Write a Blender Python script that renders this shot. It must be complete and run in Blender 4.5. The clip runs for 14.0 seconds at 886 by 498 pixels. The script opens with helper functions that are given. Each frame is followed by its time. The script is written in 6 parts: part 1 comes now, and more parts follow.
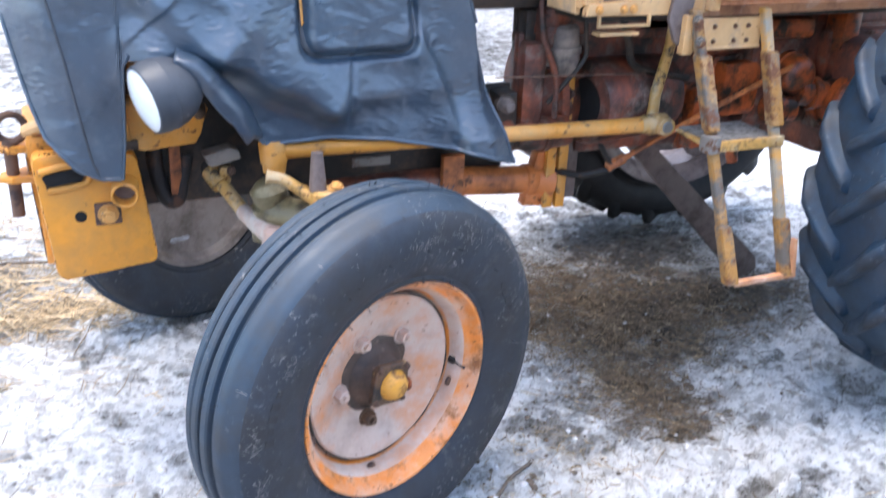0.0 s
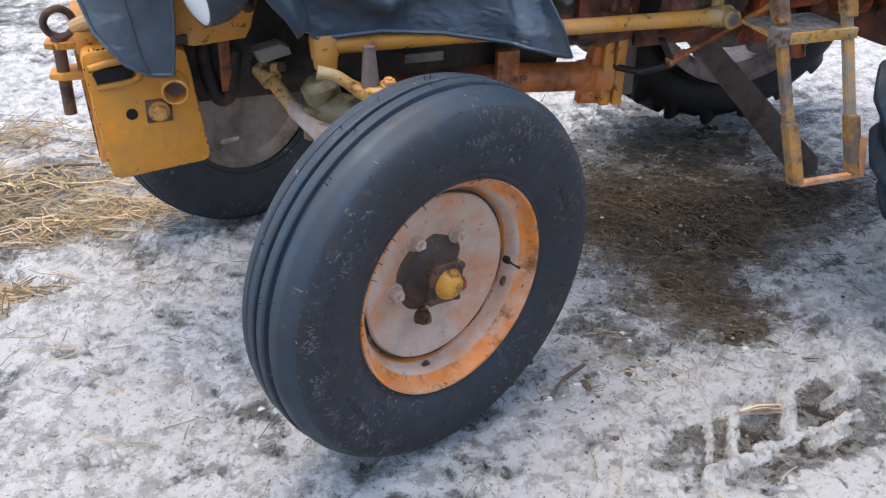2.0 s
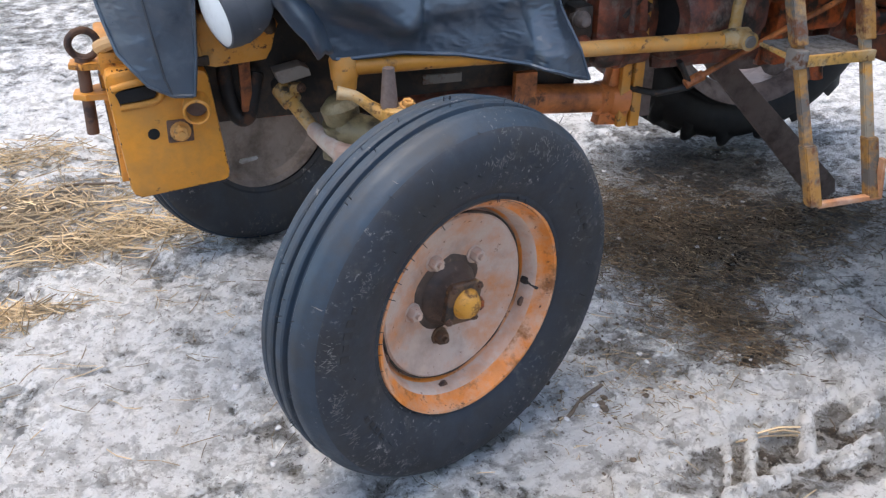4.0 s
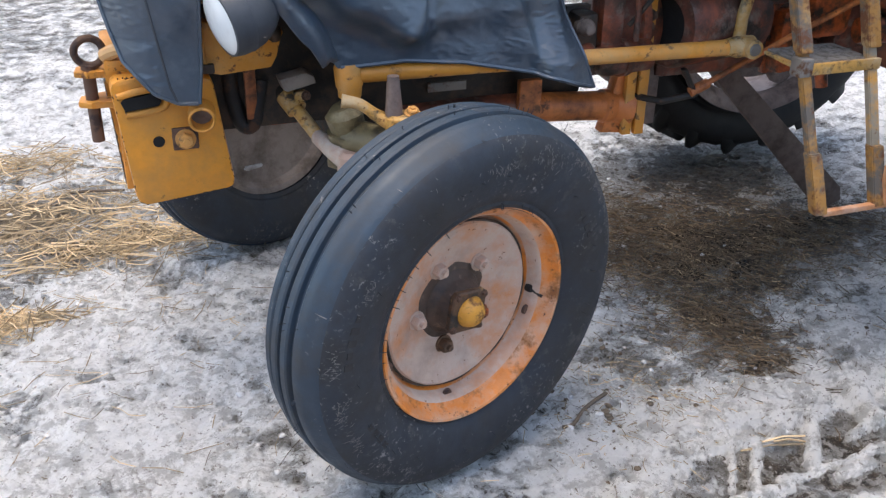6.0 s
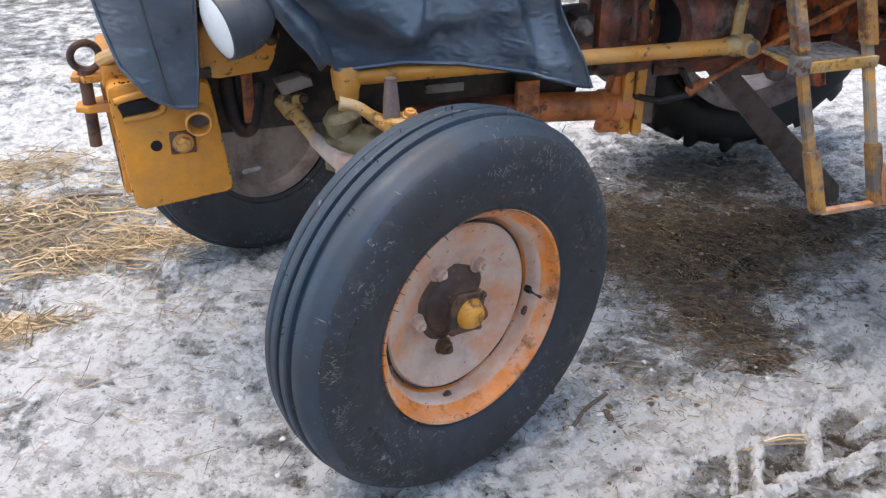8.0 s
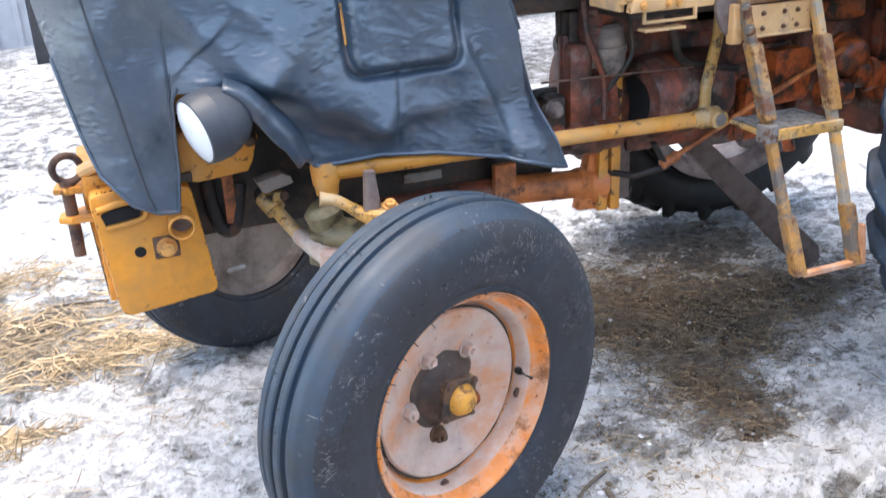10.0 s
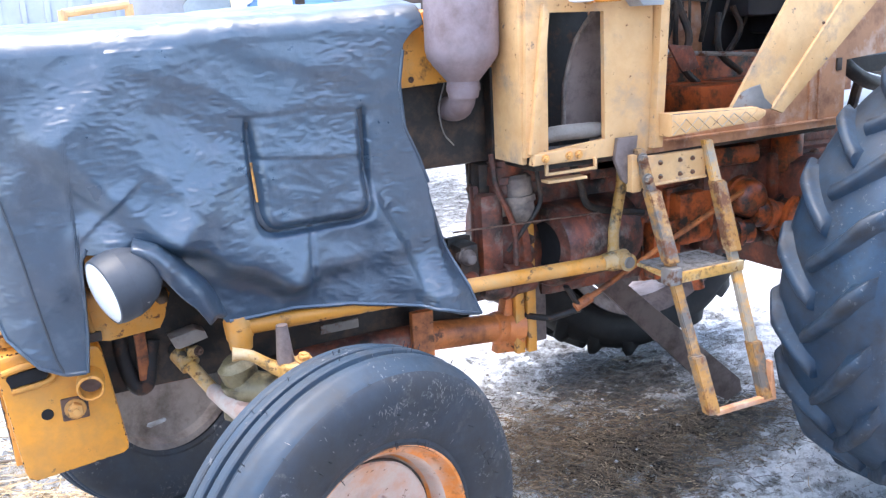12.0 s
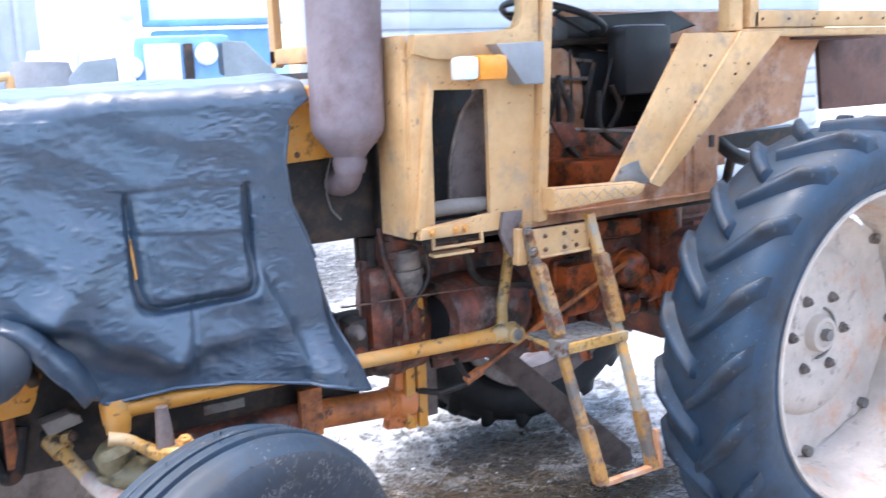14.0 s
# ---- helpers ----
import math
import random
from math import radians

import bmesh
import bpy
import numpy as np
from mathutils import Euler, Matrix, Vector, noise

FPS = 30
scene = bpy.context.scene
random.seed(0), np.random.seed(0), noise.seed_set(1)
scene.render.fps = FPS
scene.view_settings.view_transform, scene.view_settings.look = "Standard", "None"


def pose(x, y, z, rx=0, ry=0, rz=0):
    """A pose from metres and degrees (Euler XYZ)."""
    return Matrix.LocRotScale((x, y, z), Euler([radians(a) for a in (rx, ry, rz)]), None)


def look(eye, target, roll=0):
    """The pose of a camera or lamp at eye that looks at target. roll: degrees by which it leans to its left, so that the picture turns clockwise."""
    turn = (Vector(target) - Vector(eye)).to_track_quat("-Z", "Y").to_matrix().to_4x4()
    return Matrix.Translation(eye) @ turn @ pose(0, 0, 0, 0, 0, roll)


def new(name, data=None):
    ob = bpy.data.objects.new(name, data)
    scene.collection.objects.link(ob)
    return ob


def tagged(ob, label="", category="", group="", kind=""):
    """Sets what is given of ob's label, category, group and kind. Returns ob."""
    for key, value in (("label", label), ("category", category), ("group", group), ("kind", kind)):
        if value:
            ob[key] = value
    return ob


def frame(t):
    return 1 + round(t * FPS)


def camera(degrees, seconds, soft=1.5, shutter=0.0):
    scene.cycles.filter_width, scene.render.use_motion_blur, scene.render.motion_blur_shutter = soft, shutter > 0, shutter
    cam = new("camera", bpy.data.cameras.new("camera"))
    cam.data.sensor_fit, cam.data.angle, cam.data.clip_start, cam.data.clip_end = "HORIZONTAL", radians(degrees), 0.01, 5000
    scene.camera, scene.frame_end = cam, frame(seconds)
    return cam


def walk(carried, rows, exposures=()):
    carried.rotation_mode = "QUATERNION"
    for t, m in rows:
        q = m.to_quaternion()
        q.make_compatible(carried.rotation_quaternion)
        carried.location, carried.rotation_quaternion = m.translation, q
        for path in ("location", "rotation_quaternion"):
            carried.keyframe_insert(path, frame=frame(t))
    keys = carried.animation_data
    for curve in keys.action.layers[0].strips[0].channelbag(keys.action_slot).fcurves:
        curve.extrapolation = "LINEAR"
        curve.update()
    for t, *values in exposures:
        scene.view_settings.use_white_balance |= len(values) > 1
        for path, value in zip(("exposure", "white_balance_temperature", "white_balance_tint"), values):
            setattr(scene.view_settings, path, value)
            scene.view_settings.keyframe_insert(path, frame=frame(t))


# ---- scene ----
cam = camera(50.0, 14.0, soft=1.3, shutter=0.35)
ROWS = [
    (0.0, -0.720, -1.785, 1.601, 24.58, -23.13, 2.54),
    (0.5, -0.739, -1.774, 1.562, 23.43, -28.01, 2.12),
    (1.0, -0.733, -1.765, 1.562, 23.06, -28.57, 2.02),
    (1.5, -0.734, -1.751, 1.559, 21.97, -29.05, 1.86),
    (2.0, -0.729, -1.747, 1.560, 21.77, -28.78, 1.40),
    (2.5, -0.728, -1.745, 1.559, 21.43, -28.47, 1.45),
    (3.0, -0.734, -1.742, 1.560, 20.91, -28.26, 1.29),
    (3.5, -0.737, -1.747, 1.561, 20.94, -28.18, 1.11),
    (4.0, -0.742, -1.750, 1.564, 20.82, -27.60, 1.23),
    (6.5, -0.740, -1.748, 1.567, 20.43, -27.22, 1.11),
    (7.0, -0.739, -1.744, 1.567, 20.47, -27.27, 0.95),
    (9.3, -0.735, -1.753, 1.577, 20.80, -25.87, -0.79),
    (9.5, -0.734, -1.755, 1.580, 20.82, -24.90, -1.95),
    (10.0, -0.734, -1.755, 1.584, 21.41, -22.23, -2.64),
    (10.5, -0.723, -1.759, 1.602, 23.88, -17.03, -2.43),
    (11.0, -0.667, -1.795, 1.626, 25.09, -15.01, -2.59),
    (11.5, -0.660, -1.802, 1.631, 25.47, -14.47, -2.85),
    (12.0, -0.659, -1.803, 1.633, 25.24, -14.45, -3.10),
    (12.5, -0.656, -1.801, 1.631, 25.27, -14.34, -3.14),
    (13.0, -0.653, -1.799, 1.632, 26.02, -13.59, -2.26),
    (13.5, -0.647, -1.799, 1.633, 27.39, -12.48, -1.79),
    (14.0, -0.630, -1.807, 1.635, 31.74, -10.38, -2.40),
]


def aim(x, y, z, yaw, pitch, roll):
    """A camera's pose: yaw to the right of +y, pitch up, roll to its left, in degrees."""
    a, b = radians(yaw), radians(pitch)
    way = Vector((math.sin(a) * math.cos(b), math.cos(a) * math.cos(b), math.sin(b)))
    return look((x, y, z), Vector((x, y, z)) + way, roll)


EXPOSURES = [(0.0, 2.58, 6600, 10), (0.5, 2.25, 6900, 9), (1.0, 1.92, 7100, 9), (2.0, 1.72, 7200, 10), (4.0, 1.77, 7300, 10), (7.2, 1.77, 7400, 10), (9.5, 2.20, 7300, 10), (10.5, 2.71, 7000, 10), (12.5, 2.93, 6600, 11), (13.5, 2.93, 6600, 11), (14.0, 2.71, 6600, 11)]
walk(cam, [(r[0], aim(*r[1:])) for r in ROWS], EXPOSURES)

# ---- light: a hazy sun behind the tractor, open sky over the yard
SUN_WAY = Vector((-0.12, 0.10, 0.98)).normalized()
world = bpy.data.worlds.new("world")
scene.world = world
world.use_nodes = True
sky = world.node_tree.nodes.new("ShaderNodeTexSky")
sky.sky_type, sky.sun_disc = "NISHITA", False
sky.sun_elevation = math.asin(SUN_WAY.z)
sky.sun_rotation = math.atan2(SUN_WAY.x, SUN_WAY.y)
sky.air_density, sky.dust_density = 1.0, 2.0
world.node_tree.links.new(sky.outputs[0], world.node_tree.nodes["Background"].inputs[0])
world.node_tree.nodes["Background"].inputs[1].default_value = 0.15
sun = new("sun", bpy.data.lights.new("sun", "SUN"))
sun.data.energy, sun.data.angle, sun.data.color = 0.7, radians(50), (1.0, 0.93, 0.83)
sun.matrix_world = look(SUN_WAY * 20, (0, 0, 0))


# ---- materials
def material(name, base, rough=0.6, metal=0.0, patches=(), bump=(60, 0.15), vary=0.25, grain=45, bump_far=0.003, chips=None):
    """A procedural surface: a base colour that varies at two scales, patches of (colour, scale, amount 0 to 1, roughness, softness), and fine relief."""
    m = bpy.data.materials.new(name)
    m.use_nodes = True
    nodes, links = m.node_tree.nodes, m.node_tree.links
    bsdf = nodes["Principled BSDF"]
    coord = nodes.new("ShaderNodeTexCoord").outputs["Object"]

    def tex(scale, detail=6.0, rough_=0.6, offset=0.0):
        mapping = nodes.new("ShaderNodeMapping")
        mapping.inputs["Location"].default_value = (offset, offset * 1.7, -offset)
        links.new(coord, mapping.inputs[0])
        n = nodes.new("ShaderNodeTexNoise")
        n.inputs["Scale"].default_value, n.inputs["Detail"].default_value, n.inputs["Roughness"].default_value = scale, detail, rough_
        links.new(mapping.outputs[0], n.inputs["Vector"])
        return n.outputs["Fac"]

    def mix(a, b, fac):
        n = nodes.new("ShaderNodeMix")
        n.data_type = "RGBA"
        for socket, value in ((n.inputs[0], fac), (n.inputs[6], a), (n.inputs[7], b)):
            if hasattr(value, "is_linked"):
                links.new(value, socket)
            else:
                socket.default_value = value
        return n.outputs[2]

    def step(fac, lo, hi, t0=0.0, t1=1.0):
        n = nodes.new("ShaderNodeMapRange")
        n.inputs[1].default_value, n.inputs[2].default_value, n.inputs[3].default_value, n.inputs[4].default_value = lo, hi, t0, t1
        links.new(fac, n.inputs[0])
        return n.outputs[0]

    dark = tuple(c * (1 - vary) for c in base) + (1,)
    light = tuple(min(1, c * (1 + vary)) for c in base) + (1,)
    colour = mix(dark, light, step(tex(4.0), 0.3, 0.7))
    colour = mix(colour, dark, step(tex(grain, 4.0), 0.5, 0.8, 0.0, 0.6))
    value = step(tex(14.0, offset=3.0), 0.3, 0.7, max(0.02, rough - 0.1), min(1, rough + 0.1))
    for i, (tint, scale, amount, patch_rough, soft, *cluster) in enumerate(patches):
        edge = 0.72 - 0.44 * amount
        fac = step(tex(scale, 9.0, 0.68, 5.3 + 7.1 * i), edge - soft, edge + soft)
        if cluster:
            both = nodes.new("ShaderNodeMath")
            both.operation = "MULTIPLY"
            links.new(fac, both.inputs[0])
            links.new(step(tex(cluster[0], 3.0, 0.5, 2.2 + i), 0.48, 0.6), both.inputs[1])
            fac = both.outputs[0]
        colour = mix(colour, (*tint, 1), fac)
        blend = nodes.new("ShaderNodeMix")
        links.new(fac, blend.inputs[0])
        links.new(value, blend.inputs[2])
        blend.inputs[3].default_value = patch_rough
        value = blend.outputs[0]
    if chips:
        geo = nodes.new("ShaderNodeNewGeometry")
        total = nodes.new("ShaderNodeMath")
        total.operation = "MULTIPLY_ADD"
        links.new(tex(60, 8.0, 0.7, 11.0), total.inputs[0])
        total.inputs[1].default_value = 0.12
        links.new(geo.outputs["Pointiness"], total.inputs[2])
        colour = mix(colour, (*chips, 1), step(total.outputs[0], 0.64, 0.66))
    links.new(colour, bsdf.inputs["Base Color"])
    links.new(value, bsdf.inputs["Roughness"])
    bsdf.inputs["Metallic"].default_value = metal
    if bump:
        relief = nodes.new("ShaderNodeBump")
        relief.inputs["Strength"].default_value, relief.inputs["Distance"].default_value = bump[1], bump_far
        links.new(tex(bump[0], 8.0), relief.inputs["Height"])
        links.new(relief.outputs[0], bsdf.inputs["Normal"])
    return m


RUST = (0.14, 0.055, 0.022)
GREASE = (0.02, 0.015, 0.012)
YELLOW = material("ochre_paint", (0.64, 0.26, 0.036), 0.5, patches=((RUST, 26, 0.24, 0.85, 0.02), (GREASE, 9, 0.2, 0.6, 0.06), ((0.45, 0.3, 0.14), 5, 0.2, 0.9, 0.15)), bump=(90, 0.25))
WEIGHT_PAINT = material("weight_paint", (0.67, 0.255, 0.02), 0.42, patches=(((0.16, 0.08, 0.025), 30, 0.12, 0.8, 0.02), ((0.42, 0.2, 0.05), 6, 0.35, 0.7, 0.15)), bump=(40, 0.2), chips=(0.05, 0.028, 0.015))
PALE = material("faded_yellow_paint", (0.6, 0.365, 0.17), 0.55, patches=(((0.5, 0.26, 0.09), 4, 0.36, 0.7, 0.18), ((0.3, 0.22, 0.15), 9, 0.2, 0.8, 0.1), ((0.16, 0.12, 0.1), 26, 0.12, 0.8, 0.03), (RUST, 45, 0.13, 0.85, 0.02)), bump=(70, 0.2))
PINK = material("faded_orange_panel", (0.5, 0.23, 0.11), 0.6, patches=(((0.2, 0.08, 0.045), 7, 0.3, 0.8, 0.1), ((0.6, 0.42, 0.32), 10, 0.25, 0.8, 0.1)), bump=(50, 0.2))
ORANGE = material("oily_orange_paint", (0.44, 0.09, 0.02), 0.4, patches=((GREASE, 12, 0.48, 0.35, 0.08), (RUST, 18, 0.3, 0.7, 0.05)), bump=(45, 0.5))
REDBROWN = material("grimy_red_brown_casting", (0.15, 0.045, 0.028), 0.5, patches=(((0.36, 0.085, 0.03), 8, 0.33, 0.5, 0.1), (GREASE, 10, 0.45, 0.45, 0.1), ((0.2, 0.15, 0.12), 16, 0.26, 0.85, 0.08)), bump=(50, 0.6))
TUBE_PAINT = material("orange_tube_paint", (0.6, 0.18, 0.045), 0.42, patches=(((0.09, 0.03, 0.015), 6, 0.34, 0.5, 0.1), (RUST, 22, 0.25, 0.7, 0.03)), bump=(60, 0.3))
# near-black: the shade inside slots and holes is put into the colour
HOLE = material("painted_hollow_black", (0.006, 0.005, 0.005), 0.9, bump=None)
# oily iron; its base is also darkened for the shade under the tractor
DARK = material("oily_shade_darkened_iron", (0.013, 0.011, 0.009), 0.55, patches=(((0.07, 0.04, 0.025), 12, 0.4, 0.7, 0.08),), bump=(60, 0.5))
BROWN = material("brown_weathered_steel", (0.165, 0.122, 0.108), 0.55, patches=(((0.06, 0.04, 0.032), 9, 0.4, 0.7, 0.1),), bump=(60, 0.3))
RUST_BLACK = material("rust_flecked_black_iron", (0.012, 0.010, 0.009), 0.65, patches=(((0.08, 0.035, 0.018), 16, 0.3, 0.8, 0.06),), bump=(60, 0.4))
WORN_PALE = material("greasy_ochre_paint", (0.5, 0.27, 0.07), 0.5, patches=(((0.05, 0.035, 0.02), 20, 0.34, 0.6, 0.05), ((0.5, 0.4, 0.26), 8, 0.36, 0.8, 0.1), (RUST, 30, 0.22, 0.85, 0.03)), bump=(70, 0.5))
WORN = material("worn_grey_and_ochre", (0.3, 0.26, 0.2), 0.6, patches=(((0.6, 0.3, 0.07), 9, 0.42, 0.6, 0.06), (RUST, 20, 0.25, 0.85, 0.04)), bump=(80, 0.3))
STEEL = material("worn_grey_steel", (0.22, 0.2, 0.18), 0.5, 0.4, patches=((RUST, 20, 0.3, 0.85, 0.05),), bump=(80, 0.3))
RUSTY = material("rusted_iron", (0.13, 0.07, 0.045), 0.75, 0.1, patches=(((0.05, 0.03, 0.025), 25, 0.4, 0.8, 0.06),), bump=(90, 0.6))
MUFFLER = material("heat_stained_muffler", (0.23, 0.175, 0.18), 0.6, 0.15, patches=(((0.16, 0.1, 0.09), 6, 0.35, 0.8, 0.12),), bump=(60, 0.2))
RUBBER = material("weathered_rubber", (0.0165, 0.0235, 0.0345), 0.62, patches=(((0.022, 0.02, 0.019), 7, 0.34, 0.7, 0.15), ((0.09, 0.085, 0.08), 26, 0.18, 0.9, 0.08, 5.0), ((0.22, 0.21, 0.2), 75, 0.24, 0.9, 0.04, 6.0)), bump=(70, 0.25), vary=0.3)
# rear lugs: the blue of the reflected sky is put into the base
LUG_RUBBER = material("lug_rubber", (0.012, 0.034, 0.062), 0.5, patches=(((0.03, 0.038, 0.05), 9, 0.3, 0.7, 0.12), ((0.014, 0.014, 0.016), 5, 0.3, 0.6, 0.1), ((0.14, 0.145, 0.15), 60, 0.16, 0.9, 0.05, 5.0)), bump=(60, 0.25))
# far rear tyre: the shade under the tractor is put into its colour
SHADED_RUBBER = material("shade_darkened_rubber", (0.006, 0.0062, 0.007), 0.7, patches=(((0.014, 0.013, 0.012), 8, 0.3, 0.8, 0.12),), bump=(60, 0.25))
TYRE_MARK = material("scuffed_tyre_mark", (0.02, 0.02, 0.021), 0.7, bump=(90, 0.3))
RIM = material("chalky_orange_rim", (0.5, 0.37, 0.30), 0.6, patches=(((0.55, 0.19, 0.05), 5, 0.33, 0.6, 0.12), ((0.34, 0.25, 0.2), 13, 0.24, 0.8, 0.14), ((0.52, 0.42, 0.36), 9, 0.2, 0.8, 0.12), (RUST, 46, 0.14, 0.9, 0.02)), bump=(60, 0.3), vary=0.12)
RIM_EDGE = material("orange_rim_edge", (0.66, 0.2, 0.03), 0.45, patches=(((0.55, 0.38, 0.28), 8, 0.38, 0.7, 0.12), ((0.25, 0.1, 0.035), 16, 0.3, 0.85, 0.06), ((0.10, 0.05, 0.03), 34, 0.16, 0.9, 0.03)), bump=(60, 0.3))
WHITE_RIM = material("chalky_white_rim", (0.56, 0.465, 0.38), 0.65, patches=(((0.55, 0.25, 0.12), 5, 0.22, 0.7, 0.1), ((0.3, 0.24, 0.2), 14, 0.2, 0.8, 0.06)), bump=(50, 0.2))
CHALK = material("chalky_paint", (0.52, 0.43, 0.35), 0.7, vary=0.12, bump=(60, 0.3))
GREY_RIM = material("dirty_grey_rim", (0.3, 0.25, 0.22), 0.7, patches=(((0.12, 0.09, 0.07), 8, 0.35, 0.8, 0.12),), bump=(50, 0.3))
LAMP_SHELL = material("dark_grey_lamp_shell", (0.04, 0.046, 0.056), 0.55, bump=(60, 0.1))
LINING = material("grey_lining", (0.16, 0.14, 0.12), 0.9, bump=(60, 0.6), bump_far=0.006)
SEAT = material("black_vinyl_seat", (0.015, 0.015, 0.017), 0.5, bump=(70, 0.2))
BLUE = material("blue_vehicle_paint", (0.17, 0.36, 0.66), 0.35, patches=(((0.2, 0.35, 0.55), 5, 0.3, 0.5, 0.15),), bump=(30, 0.1))
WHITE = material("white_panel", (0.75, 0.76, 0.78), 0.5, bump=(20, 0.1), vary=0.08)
GREY_SHEET = material("grey_sheet", (0.45, 0.46, 0.48), 0.5, bump=(15, 0.2), vary=0.12)
STRAW = material("dry_straw", (0.50, 0.38, 0.235), 0.7, vary=0.4, bump=None)
CHAFF = material("dull_chaff", (0.38, 0.29, 0.18), 0.8, vary=0.4, bump=None)
WET_STRAW = material("wet_brown_straw", (0.13, 0.088, 0.05), 0.7, vary=0.5, bump=None)
AMBER = material("amber_plastic", (0.7, 0.25, 0.03), 0.25, bump=None)
LENS_WHITE = material("milky_lamp_lens", (0.7, 0.72, 0.72), 0.12, bump=(90, 0.3), vary=0.1)
CLOD = material("dirty_snow_clod", (0.5, 0.5, 0.51), 0.7, patches=(((0.2, 0.17, 0.14), 9, 0.3, 0.8, 0.1),), bump=(70, 0.5))
STONE = material("muddy_clod", (0.1, 0.075, 0.055), 0.8, bump=(60, 0.6))

DRIED_MUD = material("dried_pale_mud", (0.15, 0.142, 0.135), 0.9, vary=0.4, bump=None)
HUB_GREASE = material("old_brown_grease", (0.085, 0.052, 0.036), 0.6, patches=(((0.03, 0.02, 0.016), 14, 0.42, 0.5, 0.1), ((0.2, 0.13, 0.09), 22, 0.25, 0.8, 0.06)), bump=(70, 0.6))
HUB_RUST = material("rusty_ochre_flange", (0.12, 0.06, 0.03), 0.65, patches=(((0.42, 0.25, 0.10), 34, 0.2, 0.7, 0.03), (GREASE, 16, 0.42, 0.6, 0.06)), bump=(90, 0.7))
HUB_CAP = material("rusty_yellow_hub_cap", (0.66, 0.3, 0.04), 0.45, patches=(((0.16, 0.07, 0.025), 30, 0.4, 0.8, 0.05), (GREASE, 18, 0.28, 0.6, 0.08)), bump=(80, 0.5))
# bluer than the sidewall: the tread's sky sheen is painted into the base
TREAD_RUBBER = material("sky_tinted_tread", (0.014, 0.030, 0.050), 0.52, patches=(((0.03, 0.034, 0.04), 9, 0.3, 0.7, 0.12), ((0.2, 0.2, 0.2), 70, 0.2, 0.9, 0.03, 7.0)), bump=(70, 0.25))
DUSTY_GREY = material("dusty_grey_casting", (0.16, 0.125, 0.11), 0.7, patches=((GREASE, 9, 0.38, 0.5, 0.12), ((0.26, 0.2, 0.16), 14, 0.3, 0.85, 0.1)), bump=(60, 0.5))
CAKED = material("caked_grey_dirt", (0.17, 0.16, 0.15), 0.9, patches=(((0.08, 0.07, 0.06), 40, 0.4, 0.9, 0.06),), bump=(120, 0.9), bump_far=0.006)

# the quilted vinyl of the hood cover: blue-black, with crackled soft relief
VINYL = material("blue_black_vinyl", (0.030, 0.056, 0.086), 0.34, patches=(((0.034, 0.044, 0.062), 5, 0.34, 0.38, 0.2), ((0.07, 0.095, 0.125), 14, 0.2, 0.46, 0.1)), bump=(80, 0.2), vary=0.15, bump_far=0.003)
VINYL.node_tree.nodes["Principled BSDF"].inputs["Specular IOR Level"].default_value = 1.0
# for the added wall behind the camera, dark so the cover reflects it
UNSEEN_WALL_DARK = material("unseen_wall_dark", (0.05, 0.04, 0.034), 0.8, patches=(((0.11, 0.09, 0.07), 3, 0.35, 0.9, 0.1),))

nt = VINYL.node_tree
crease = nt.nodes.new("ShaderNodeTexNoise")
crease.noise_type = "RIDGED_MULTIFRACTAL"
crease.inputs["Scale"].default_value, crease.inputs["Detail"].default_value = 30.0, 6.0
squash = nt.nodes.new("ShaderNodeMapping")
squash.inputs["Scale"].default_value = (1.0, 1.0, 2.1)
nt.links.new(nt.nodes["Texture Coordinate"].outputs["Object"], squash.inputs[0])
nt.links.new(squash.outputs[0], crease.inputs["Vector"])
soft_relief = nt.nodes.new("ShaderNodeBump")
soft_relief.inputs["Strength"].default_value, soft_relief.inputs["Distance"].default_value = 0.5, 0.010
zone = nt.nodes.new("ShaderNodeTexNoise")
zone.inputs["Scale"].default_value, zone.inputs["Detail"].default_value = 5.0, 3.0
nt.links.new(nt.nodes["Texture Coordinate"].outputs["Object"], zone.inputs["Vector"])
zone_share = nt.nodes.new("ShaderNodeMapRange")
zone_share.inputs[1].default_value, zone_share.inputs[2].default_value, zone_share.inputs[3].default_value, zone_share.inputs[4].default_value = 0.44, 0.60, 0.12, 1.0
nt.links.new(zone.outputs["Fac"], zone_share.inputs[0])
crinkled = nt.nodes.new("ShaderNodeMath")
crinkled.operation = "MULTIPLY"
nt.links.new(crease.outputs["Fac"], crinkled.inputs[0])
nt.links.new(zone_share.outputs[0], crinkled.inputs[1])
nt.links.new(crinkled.outputs[0], soft_relief.inputs["Height"])
nt.links.new(soft_relief.outputs[0], nt.nodes["Bump"].inputs["Normal"])

GLASS = bpy.data.materials.new("window_glass")
GLASS.use_nodes = True
g = GLASS.node_tree.nodes["Principled BSDF"]
g.inputs["Base Color"].default_value = (0.85, 0.92, 0.95, 1)
g.inputs["Transmission Weight"].default_value, g.inputs["Roughness"].default_value, g.inputs["IOR"].default_value = 1.0, 0.05, 1.05

# snow, grey ice, mud: the share of each is kept on the ground's mesh
GROUND = bpy.data.materials.new("trodden_snow_and_mud")
GROUND.use_nodes = True


